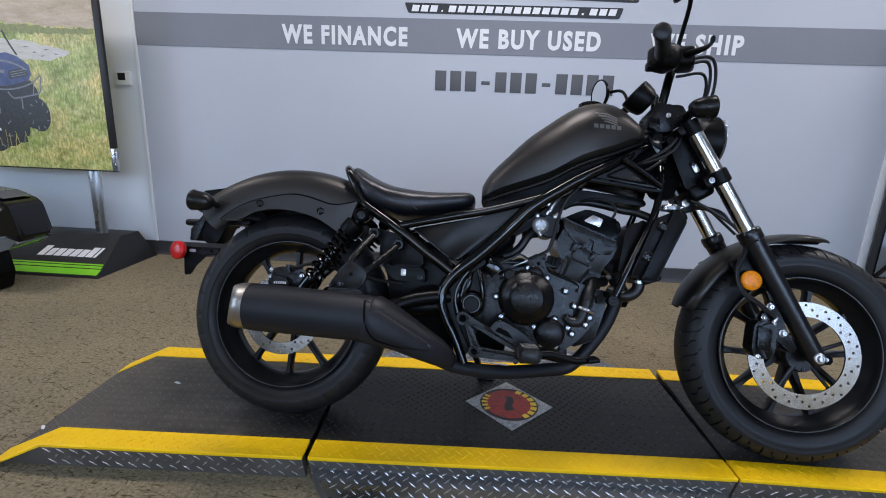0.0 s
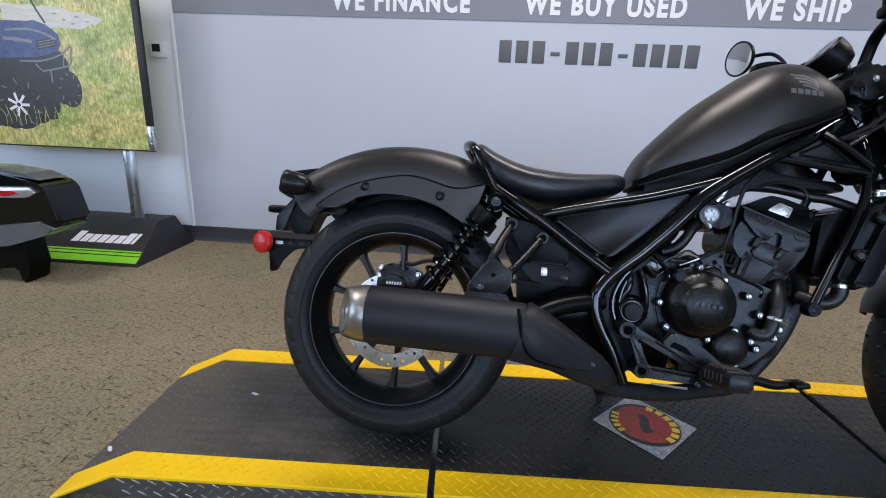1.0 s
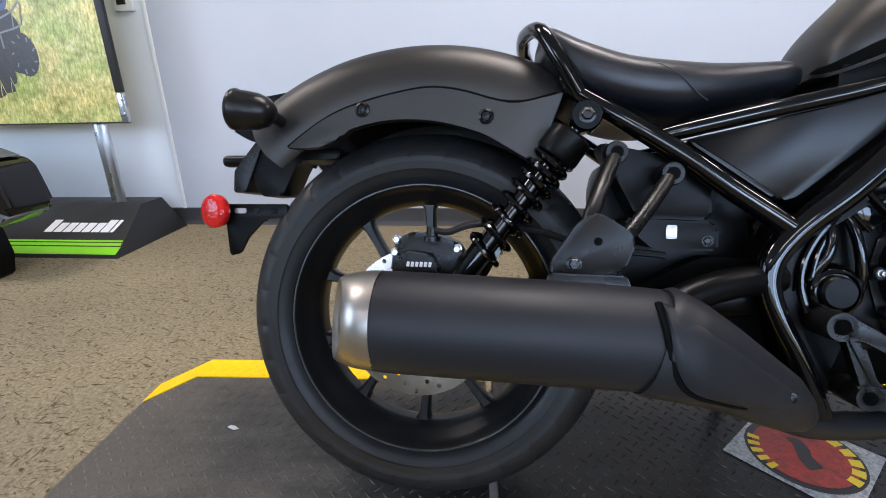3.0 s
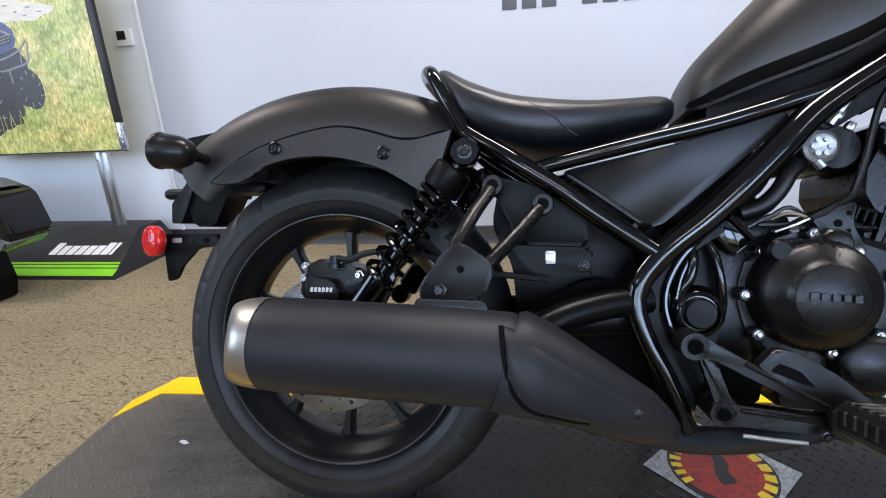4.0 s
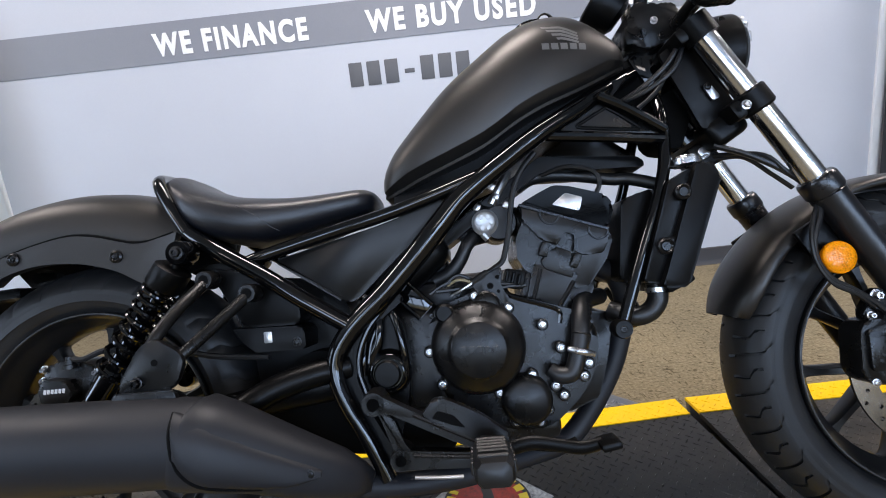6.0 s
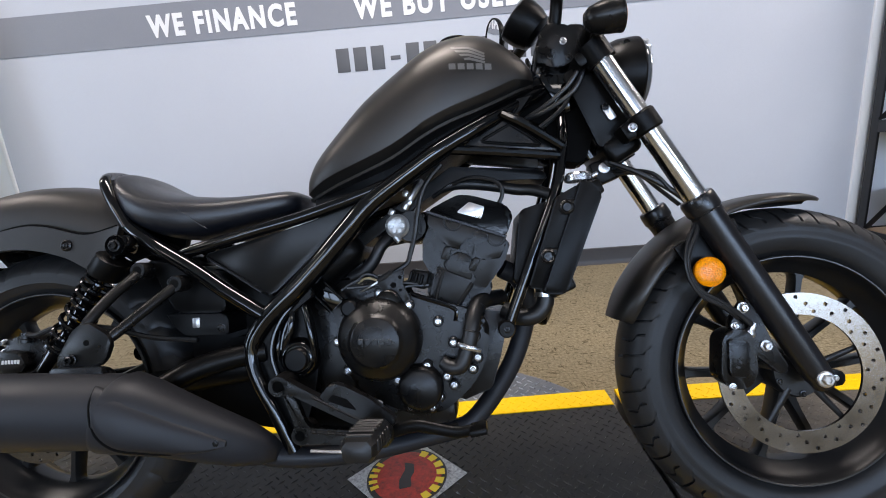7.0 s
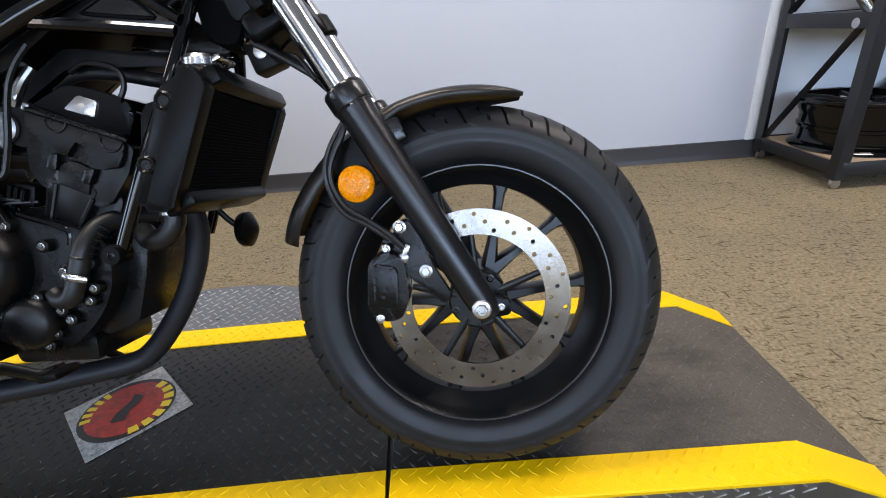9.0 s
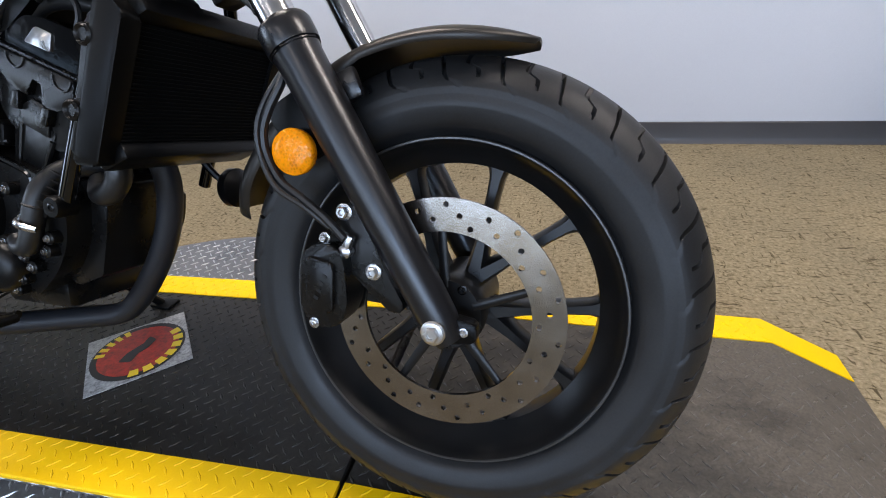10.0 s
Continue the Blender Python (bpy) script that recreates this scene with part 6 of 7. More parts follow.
part("key_slot", bm, STEEL, sl, "steel key slot")
bm = nb()
tube(bm, [(1.160, -0.02, 0.705), (1.190, -0.04, 0.702), (1.220, -0.06, 0.695), (1.255, -0.07, 0.660), (1.285, -0.075, 0.630)], 0.004, 8, 5)
part("lock_lead", bm, HOSE, bike)
bm = nb()
tube(bm, [(1.160, -0.02, 0.710), (1.195, -0.05, 0.706), (1.235, -0.09, 0.690), (1.262, -0.10, 0.655)], 0.004, 8, 5)
part("lock_lead", bm, HOSE, bike)
BACK = Vector((-RAKE.z, 0, RAKE.x))
for s in (-1, 1):
    bm = nb()
    corners = [AX + RAKE * d + BACK * o for d, o in ((0.535, 0.004), (0.700, 0.004), (0.700, 0.058), (0.640, 0.066), (0.545, 0.078))]
    plate(bm, rounded([(q.x, q.z) for q in corners], 0.008), s * 0.072, s * 0.080, 0.002)
    part("headlamp_bracket", bm, PLASTIC, bike, "black steel headlamp bracket")
bm = nb()
tube(bm, [along(0.50, 0) + BACK * 0.035, along(0.73, 0) + BACK * 0.035], 0.030, 20, 1)
part("steering_stem", bm, PLASTIC, bike)
bm = nb()
plate(bm, rounded([(1.152, 0.822), (1.164, 0.828), (1.180, 0.802), (1.166, 0.796)], 0.004), -0.086, -0.082, 0.001)
tagp = part("steering_tag", bm, STEEL, bike, "small bright steel plate by the steering head")
bm = nb()
bolt(bm, 1.159, -0.086, 0.822, 0.005, 0.004)
part("tag_bolt", bm, BLACKBOLT, tagp)
# headlamp
bm = nb()
hm = Matrix.Translation((1.206, 0, 0.907)) @ Matrix.Scale(0.92, 4) @ Matrix.Rotation(radians(2), 4, "Y")
lathe(bm, (0, 0, 0), [(0.001, -0.050), (0.040, -0.046), (0.066, -0.030), (0.079, 0.0), (0.083, 0.030), (0.083, 0.042), (0.080, 0.046)], 40, "x")
bm.transform(hm)
hl = part("headlamp", bm, PLASTIC, bike, "round black headlamp with clear lens")
bm = nb()
lathe(bm, (0, 0, 0), [(0.079, 0.044), (0.077, 0.052), (0.060, 0.062), (0.030, 0.068), (0.0005, 0.070)], 40, "x")
bm.transform(hm)
part("headlamp_lens", bm, LENS, hl, "clear headlamp lens", 60)
for k in (8, 30, 52, 128, 150, 172):
    a = radians(k)
    bm = nb()
    box(bm, hm @ Vector((0.053, 0.0685 * math.cos(a), 0.0685 * math.sin(a))), (0.012, 0.008, 0.019), Matrix.Rotation(-a, 4, "X"), 0.002)
    part("lamp_segment", bm, SILVERED, hl, "silvered lamp segment")
for s in (-1, 1):
    bm = nb()
    lathe(bm, (1.216, s * 0.066, 0.952), [(0.0065, 0.010), (0.0065, -0.006 * s), (0.004, -0.008 * s), (0.0005, -0.008 * s)], 14)
    part("lamp_screw", bm, BLACKBOLT, hl)
bm = nb()
box(bm, (1.155, -0.03, 0.88), (0.06, 0.03, 0.10), Matrix.Rotation(radians(-29), 4, "Y"), 0.006)
box(bm, (1.155, 0.03, 0.88), (0.06, 0.03, 0.10), Matrix.Rotation(radians(-29), 4, "Y"), 0.006)
box(bm, (1.10, 0, 0.885), (0.08, 0.09, 0.10), Matrix.Rotation(radians(-29), 4, "Y"), 0.014)
part("headlamp_stay", bm, GLOSS, bike)
# cast clamp that carries the bar and the instrument
bm = nb()
plate(bm, rounded([(1.048, 0.985), (1.072, 1.010), (1.096, 0.992), (1.122, 1.002), (1.146, 0.985), (1.147, 0.957), (1.123, 0.931), (1.083, 0.912), (1.050, 0.925)], 0.010), -0.060, 0.060, 0.005)
top_clamp = part("top_clamp", bm, CAST, bike, "black cast handlebar clamp")
for x, z, r_ in ((1.095, 0.966, 0.0055), (1.068, 0.938, 0.004), (1.126, 0.962, 0.004), (1.104, 0.934, 0.0045)):
    bm = nb()
    bolt(bm, x, -0.060, z, r_, 0.005)
    part("clamp_screw", bm, BLACKBOLT if r_ < 0.005 else ZINC, top_clamp)
for lag in (0.0, 0.010):
    bm = nb()
    tube(bm, [(1.128 + lag, -0.075, 0.950), (1.124 + lag, -0.088, 0.923), (1.113 + lag, -0.093, 0.896), (1.091 + lag, -0.092, 0.866 - lag), (1.050, -0.085, 0.835 - lag), (1.010, -0.070, 0.815)], 0.0045, 8, 6)
    part("control_cable", bm, FORK, bike, "black control cable")
# instrument
bm = nb()
mm = Matrix.Translation((1.026, 0.004, 1.040)) @ Matrix.Rotation(radians(-48), 4, "Y") @ Matrix.Scale(0.88, 4)
lathe(bm, (0, 0, 0), [(0.030, -0.050), (0.044, -0.042), (0.052, -0.020), (0.054, 0.0), (0.054, 0.018), (0.050, 0.022), (0.0005, 0.022)], 36, "z")
bm.transform(mm)
meter = part("instrument", bm, PLASTIC, bike, "round black instrument pod")
bm = nb()
lathe(bm, (0, 0, 0), [(0.047, 0.0225), (0.0005, 0.0235)], 36, "z")
bm.transform(mm)
part("instrument_glass", bm, GLOSS, meter, "dark instrument glass")

# ---- handlebar and controls ----
bm = nb()
tube(bm, [(1.068, -0.030, 0.950), (1.084, -0.030, 1.000), (1.090, -0.055, 1.060), (1.076, -0.12, 1.078), (1.035, -0.20, 1.060), (1.000, -0.29, 1.042), (0.962, -0.385, 1.038)], 0.0125, 14, 8)
tube(bm, [(1.068, 0.030, 0.950), (1.084, 0.030, 1.000), (1.090, 0.055, 1.060), (1.076, 0.12, 1.078), (1.035, 0.20, 1.060), (1.000, 0.29, 1.042), (0.962, 0.385, 1.038)], 0.0125, 14, 8)
tube(bm, [(1.058, -0.06, 0.955), (1.056, 0, 0.948), (1.058, 0.06, 0.955)], 0.0125, 14)
box(bm, (1.060, -0.045, 0.945), (0.040, 0.030, 0.040), None, 0.008)
box(bm, (1.060, 0.045, 0.945), (0.040, 0.030, 0.040), None, 0.008)
hb = part("handlebar", bm, PLASTIC, bike, "black handlebar")
for s in (-1, 1):
    bm = nb()
    tube(bm, [(0.996, s * 0.280, 1.042), (0.975, s * 0.345, 1.039), (0.954, s * 0.400, 1.036)], [0.018, 0.0175, 0.018], 16, 3)
    lathe(bm, (0.953, s * 0.403, 1.036), [(0.020, 0.004), (0.020, -0.004), (0.014, -0.008)], 16)
    part("grip", bm, HOSE, hb, "black rubber grip")
    bm = nb()
    box(bm, (1.011, s * 0.244, 1.050), (0.060, 0.062, 0.062), Matrix.Rotation(radians(-22 * s), 4, "Z"), 0.013, 3)
    box(bm, (0.985, s * 0.232, 1.034), (0.022, 0.034, 0.022), None, 0.006)
    part("switch_pod", bm, PLASTIC, hb)
    bm = nb()
    tube(bm, [(1.062, s * 0.245, 1.058), (1.082, s * 0.30, 1.048), (1.080, s * 0.345, 1.038), (1.068, s * 0.385, 1.030)], [0.009, 0.007, 0.006, 0.009], 10, 4, flat=0.6)
    part("lever", bm, PLASTIC, hb, "black hand lever")
    bm = nb()
    tube(bm, [(1.050, s * 0.215, 1.070), (1.056, s * 0.240, 1.120), (1.050, s * 0.300, 1.172), (1.015, s * 0.352, 1.184)], 0.0055, 10, 4)
    mir = part("mirror", bm, PLASTIC, hb, "black round mirror on a stem")
    bm = nb()
    lathe(bm, (0, 0, 0), [(0.020, 0.022), (0.040, 0.016), (0.052, 0.006), (0.0545, 0.0), (0.0545, -0.006), (0.0515, -0.008), (0.0490, -0.004)], 32, "x")
    mt = Matrix.Translation((0.990, s * 0.368, 1.182)) @ Matrix.Rotation(radians(20 * s), 4, "Z") @ Matrix.Rotation(radians(-5), 4, "Y")
    bm.transform(mt)
    part("mirror_shell", bm, PLASTIC, mir)
    bm = nb()
    lathe(bm, (0, 0, 0), [(0.0490, -0.0052), (0.0005, -0.0058)], 32, "x")
    bm.transform(mt)
    part("mirror_glass", bm, MIRROR, mir, "round mirror glass")
bm = nb()
box(bm, (1.072, -0.218, 1.058), (0.048, 0.066, 0.050), Matrix.Rotation(radians(-18), 4, "Z"), 0.011, 3)
tube(bm, [(1.060, -0.235, 1.080), (1.050, -0.215, 1.092), (1.045, -0.190, 1.082)], 0.006, 8, 3)
part("brake_reservoir", bm, PLASTIC, hb, "black brake fluid reservoir")
for k, (dx, dy, dz) in enumerate(((0.0, 0.0, 0.0), (0.02, 0.02, 0.02), (0.01, 0.05, -0.01))):
    bm = nb()
    tube(bm, [(1.078, -0.205 + dy, 1.050 + dz), (1.150 + dx, -0.175 + dy, 1.070 + dz), (1.165 + dx, -0.14 + dy, 1.000), (1.135, -0.10 + dy, 0.940), (1.110, -0.07 + dy, 0.880), (1.080, -0.06 + dy, 0.830), (0.99, -0.06 + dy, 0.770)], 0.0042, 8, 6)
    part("control_cable", bm, HOSE, bike, "black control cable")


# ---- tank marks, laid on the tank's side ----
def tank_y(x, z):
    xs = [r[0] for r in TANK]
    z0, z1, hw = (float(np.interp(x, xs, [r[k] for r in TANK])) for k in (1, 2, 3))
    zm = z0 + (z1 - z0) * 0.34
    c = min(max((z - zm) / (z1 - zm), 0.0), 1.0) ** (2.28 / 2)
    return hw * math.sqrt(max(1 - c * c, 0.0)) ** (2 / 2.4)


def on_tank(outline, s=-1):
    b = nb()
    f = b.faces.new([b.verts.new((x, 0, z)) for x, z in outline])
    bmesh.ops.triangulate(b, faces=[f])
    bmesh.ops.subdivide_edges(b, edges=b.edges, cuts=2, use_grid_fill=True)
    for v in b.verts:
        v.co.y = s * (tank_y(v.co.x, v.co.z) + 0.0012)
    return b


for s in (-1, 1):
    for k in range(5):
        x = 0.872 + k * 0.0165
        part("mark_bar", on_tank([(x, 0.900), (x + 0.0125, 0.900), (x + 0.0125, 0.912), (x, 0.912)], s), GREYLOGO, tank, "grey bar of the tank mark")
    for k in range(4):
        part("mark_feather", on_tank([(0.876 + 0.008 * k, 0.950 - 0.009 * k), (0.910, 0.948 - 0.008 * k), (0.940, 0.934 - 0.006 * k), (0.938, 0.930 - 0.006 * k), (0.908, 0.943 - 0.008 * k), (0.878 + 0.008 * k, 0.945 - 0.009 * k)], s), GREYLOGO, tank, "grey wing stroke of the tank mark")
# stitched seat seam
for s in (-1, 1):
    bm = nb()
    tube(bm, [(0.33, s * 0.1465, 0.690), (0.36, s * 0.1470, 0.672), (0.385, s * 0.140, 0.650), (0.40, s * 0.136, 0.640)], 0.0007, 6, 4)
    part("seat_seam", bm, VINYL, seat)


# ---- printed marks on the wall, thermostat ----
x = 0.262
digits = holder("wall_number", pose(0, WY, 1.222), "row of dark grey printed bars under the stripe", "print")
for k in range(12):
    bm = nb()
    step_ = 1.172 / 12
    if k in (3, 7):
        box(bm, (x + step_ * (k + 0.45), -0.002, 0.055), (0.055, 0.003, 0.022), bevel=0.001)
    else:
        box(bm, (x + step_ * (k + 0.45), -0.002, 0.062), (0.072, 0.003, 0.124), bevel=0.001)
    part("bar", bm, DIGIT, digits)
logo = holder("wall_logo", pose(0, WY, 1.70), "black and white printed band with a yellow shape above", "print")
bm = nb()
plate(bm, rounded([(0.060, 0.046), (0.085, -0.014), (1.405, -0.022), (1.425, 0.040)], 0.012), -0.0035, -0.001)
part("dark_band", bm, BLKPRINT, logo, "black slanted printed band")
for k in range(22):
    bm = nb()
    u = 0.105 + k * 0.0585
    if k in (3, 18):
        plate(bm, [(u + 0.012, -0.004), (u + 0.024, -0.004), (u + 0.027, 0.006), (u + 0.015, 0.006)], -0.0050, -0.0036)
    else:
        plate(bm, [(u, -0.004), (u + 0.044, -0.005), (u + 0.053, 0.032), (u + 0.009, 0.033)], -0.0050, -0.0036)
    part("bar", bm, WHITE, logo)
bm = nb()
plate(bm, rounded([(0.20, 0.30), (0.26, 0.095), (1.30, 0.076), (1.515, 0.072), (1.46, 0.30)], 0.02), -0.0035, -0.001)
part("dark_shape", bm, BLKPRINT, logo)
bm = nb()
plate(bm, rounded([(0.22, 0.29), (0.275, 0.110), (1.30, 0.090), (1.495, 0.086), (1.44, 0.29)], 0.02), -0.0050, -0.0036)
part("yellow_shape", bm, YELPRINT, logo, "yellow printed shape")

thermo = holder("thermostat", pose(-1.860, WY, 1.232), "small white wall thermostat with a dark screen", "thermostat")
bm = nb()
box(bm, (0, -0.012, 0), (0.108, 0.022, 0.092), bevel=0.006)
part("case", bm, TRIM, thermo)
bm = nb()
box(bm, (-0.008, -0.0245, 0.010), (0.052, 0.004, 0.046), bevel=0.001)
part("screen", bm, BLKPRINT, thermo, "dark square screen")


# ---- advertising stand: wedge base, post, printed panel ----
def grass():
    m = base_mat("printed_field", (0.35, 0.36, 0.08), 0.35)
    nt = m.node_tree
    b = nt.nodes["Principled BSDF"]
    blades = noise_fac(nt, 34, 7, 0.72, (2.6, 1, 1.0))
    tuft = noise_fac(nt, 11, 4, 0.6, (1, 1, 1.6))
    patch = noise_fac(nt, 3.2, 4, 0.6, (1, 1, 1.8))
    c = ramp(nt, blades, [(0.28, (0.13, 0.15, 0.03)), (0.44, (0.34, 0.35, 0.085)), (0.56, (0.53, 0.50, 0.19)), (0.72, (0.78, 0.74, 0.46))])
    for fac, stops in ((tuft, [(0.34, (0.62, 0.66, 0.50)), (0.5, (1, 1, 1)), (0.68, (1.2, 1.15, 1.1))]), (patch, [(0.36, (0.74, 0.88, 0.62)), (0.5, (1, 1, 0.95)), (0.62, (1.22, 1.06, 1.05))])):
        mul = nt.nodes.new("ShaderNodeMix")
        mul.data_type, mul.blend_type = "RGBA", "MULTIPLY"
        mul.inputs["Factor"].default_value = 1.0
        nt.links.new(c, mul.inputs["A"])
        nt.links.new(ramp(nt, fac, stops), mul.inputs["B"])
        c = mul.outputs["Result"]
    nt.links.new(c, b.inputs["Base Color"])
    return m


GRASS = grass()
TRACK = worn("printed_track", (0.34, 0.24, 0.13), (0.60, 0.50, 0.36), 0.35, 0.4, 9, 90, 0.0, stretch=(1, 1, 4))
BLUEPRINT = worn("printed_blue", (0.020, 0.030, 0.090), (0.085, 0.105, 0.23), 0.3, 0.35, 18, 160, 0.0)
TYREPRINT = worn("printed_tyre", (0.014, 0.014, 0.015), (0.055, 0.053, 0.05), 0.35, 0.4, 40, 220, 0.0)
GREYPRINT = worn("printed_grey", (0.12, 0.12, 0.125), (0.26, 0.26, 0.27), 0.35, 0.4, 40, 220, 0.0)
SANDPRINT = worn("printed_sand", (0.44, 0.41, 0.34), (0.66, 0.62, 0.52), 0.35, 0.4, 14, 90, 0.0, stretch=(1, 1, 5))
GREEN = worn("lime_green_print", (0.16, 0.52, 0.008), (0.24, 0.62, 0.015), 0.35, 0.45, 9, 200, 0.02)
STANDBLACK = worn("black_laminate", (0.009, 0.0085, 0.0085), (0.016, 0.0155, 0.015), 0.4, 0.55, 6, 200, 0.06)
stand = holder("advertising_stand", pose(0, 0, 0), "black wedge-based stand with a printed field picture", "display stand")
bm = nb()
low = [(-3.05, 1.250, 0.0), (-1.717, 1.255, 0.0), (-1.740, 1.850, 0.0), (-3.05, 1.850, 0.0)]
mid = [(-3.00, 1.258, 0.012), (-1.722, 1.262, 0.012), (-1.745, 1.845, 0.012), (-3.00, 1.845, 0.012)]
top = [(-2.90, 1.590, 0.196), (-1.800, 1.590, 0.196), (-1.800, 1.760, 0.196), (-2.90, 1.760, 0.196)]
loft(bm, [low, mid, top])
wedge = part("wedge_base", bm, STANDBLACK, stand, "black wedge-shaped stand base")


def on_slope(u0, u1, x0, x1, lift=0.002, skew=0.0):
    """A flat strip on the wedge's front slope; u runs from its foot to its ridge."""
    b = nb()

    def at(x_, u_):
        return (x_, 1.260 + (1.590 - 1.260) * u_ - lift * 0.5, 0.012 + (0.196 - 0.012) * u_ + lift)

    b.faces.new([b.verts.new(at(x0, u0)), b.verts.new(at(x1, u0)), b.verts.new(at(x1 + skew, u1)), b.verts.new(at(x0 + skew, u1))])
    return b


part("green_stripe", on_slope(0.02, 0.155, -2.99, -1.735), GREEN, wedge, "lime green stripe")
part("green_stripe", on_slope(0.175, 0.225, -2.985, -1.742), GREEN, wedge, "lime green stripe")
part("green_stripe", on_slope(0.245, 0.275, -2.98, -1.747), GREEN, wedge, "lime green stripe")
for k in range(8):
    w_ = 0.020 if k == 7 else 0.046
    part("white_bar", on_slope(0.42, 0.66 if k in (0, 6, 7) else 0.60, -2.235 + k * 0.054, -2.235 + k * 0.054 + w_, 0.003, 0.012), WHITE, wedge, "white bar of the printed mark")
bm = nb()
box(bm, (-1.985, 1.640, 0.46), (0.036, 0.030, 0.56), bevel=0.003)
box(bm, (-1.952, 1.646, 0.44), (0.034, 0.020, 0.52), bevel=0.003)
part("post", bm, SILVER, stand, "bare aluminium post")
bm = nb()
box(bm, (-2.40, 1.605, 1.20), (1.25, 0.012, 1.14))
panel = part("picture_panel", bm, GRASS, stand, "printed picture of a grassy field")
bm = nb()
box(bm, (-1.781, 1.603, 1.275), (0.040, 0.022, 1.00), bevel=0.003)
part("black_edge", bm, BLKPRINT, stand, "black edge strip")
bm = nb()
box(bm, (-1.781, 1.603, 0.700), (0.040, 0.020, 0.145), bevel=0.003)
bolt(bm, -1.775, 1.593, 0.74, 0.005, 0.003)
bolt(bm, -1.775, 1.593, 0.67, 0.005, 0.003)
part("corner_bracket", bm, SILVER, stand, "bare aluminium corner bracket")
bm = nb()
box(bm, (-2.40, 1.603, 0.628), (1.27, 0.018, 0.008))
part("lower_edge", bm, BLKPRINT, stand)


def printed(name, outline, y, mat, label="", parent=None):
    b = nb()
    b.faces.new([b.verts.new((x_, y, z_)) for x_, z_ in outline])
    return part(name, b, mat, parent or panel, label)


def stroke(name, pts, wide, y, mat, label=""):
    """A printed line of even width."""
    p = [Vector((q.x, q.z)) for q in smooth_path([(x_, 0, z_) for x_, z_ in pts], 4)]
    left, right = [], []
    for i_, q in enumerate(p):
        d = (p[min(i_ + 1, len(p) - 1)] - p[max(i_ - 1, 0)]).normalized()
        o = Vector((-d.y, d.x)) * wide / 2
        left.append(tuple(q + o))
        right.append(tuple(q - o))
    return printed(name, left + right[::-1], y, mat, label)


def ragged(pts, amount, seed):
    """An outline with an uneven edge."""
    rnd_ = random.Random(seed)
    out = []
    for k, a in enumerate(pts):
        b_ = pts[(k + 1) % len(pts)]
        n_ = max(2, int(math.dist(a, b_) / 0.02))
        out += [(a[0] + (b_[0] - a[0]) * i_ / n_ + rnd_.uniform(-amount, amount), a[1] + (b_[1] - a[1]) * i_ / n_ + rnd_.uniform(-amount, amount)) for i_ in range(n_)]
    return out


DARKGRASS = worn("printed_dark_grass", (0.10, 0.13, 0.025), (0.34, 0.33, 0.10), 0.35, 0.4, 30, 120, 0.0, stretch=(2.5, 1, 1))
printed("printed_track", ragged([(-3.02, 1.766), (-1.806, 1.766), (-1.806, 1.495), (-2.1, 1.50), (-2.4, 1.515), (-3.02, 1.54)], 0.010, 3), 1.5985, TRACK, "tan printed ground")
printed("printed_hedge", ragged([(-3.02, 1.535), (-2.4, 1.508), (-2.1, 1.495), (-1.808, 1.490), (-1.808, 1.462), (-2.1, 1.452), (-3.02, 1.470)], 0.008, 4), 1.5984, DARKGRASS)
printed("printed_water", ragged([(-2.60, 1.425), (-2.317, 1.418), (-2.152, 1.392), (-1.997, 1.363), (-1.985, 1.340), (-2.131, 1.294), (-2.264, 1.300), (-2.60, 1.34)], 0.006, 5), 1.5982, SANDPRINT, "pale printed sand")
for k, (sx_, sz_) in enumerate(((-2.22, 1.345), (-2.14, 1.362), (-2.17, 1.325), (-2.08, 1.338), (-2.27, 1.378))):
    printed("printed_stones", ragged([(sx_ - 0.020, sz_), (sx_, sz_ + 0.004), (sx_ + 0.022, sz_ + 0.001), (sx_, sz_ - 0.004)], 0.002, 10 + k), 1.5981, GREYPRINT)
printed("printed_shadow", ragged([(-2.95, 0.76), (-2.64, 0.728), (-2.45, 0.772), (-2.36, 0.800), (-2.33, 0.885), (-2.24, 0.880), (-2.22, 0.98), (-2.40, 1.06), (-2.95, 1.06)], 0.008, 6), 1.5980, TYREPRINT, "dark printed underside")
printed("printed_body", rounded([(-2.95, 1.22), (-2.43, 1.150), (-2.275, 1.180), (-2.235, 1.110), (-2.24, 1.02), (-2.36, 0.99), (-2.60, 1.00), (-2.95, 1.02)], 0.012), 1.5978, TYREPRINT)
printed("printed_hood", rounded([(-2.95, 1.335), (-2.449, 1.336), (-2.409, 1.341), (-2.337, 1.317), (-2.270, 1.268), (-2.264, 1.215), (-2.286, 1.178), (-2.43, 1.140), (-2.95, 1.12)], 0.010), 1.5976, BLUEPRINT, "dark blue printed vehicle hood")
printed("printed_grille", rounded([(-2.415, 1.232), (-2.292, 1.256), (-2.286, 1.205), (-2.415, 1.180)], 0.006), 1.5974, TYREPRINT)
for k in range(3):
    stroke("printed_slat", [(-2.405, 1.222 - 0.014 * k), (-2.350, 1.232 - 0.014 * k), (-2.298, 1.243 - 0.014 * k)], 0.004, 1.5972, GREYPRINT)
stroke("printed_highlight", [(-2.60, 1.285), (-2.46, 1.292), (-2.36, 1.272), (-2.29, 1.240)], 0.012, 1.5973, GREYPRINT)
stroke("printed_highlight", [(-2.62, 1.240), (-2.53, 1.235), (-2.44, 1.225)], 0.018, 1.5973, GREYPRINT)
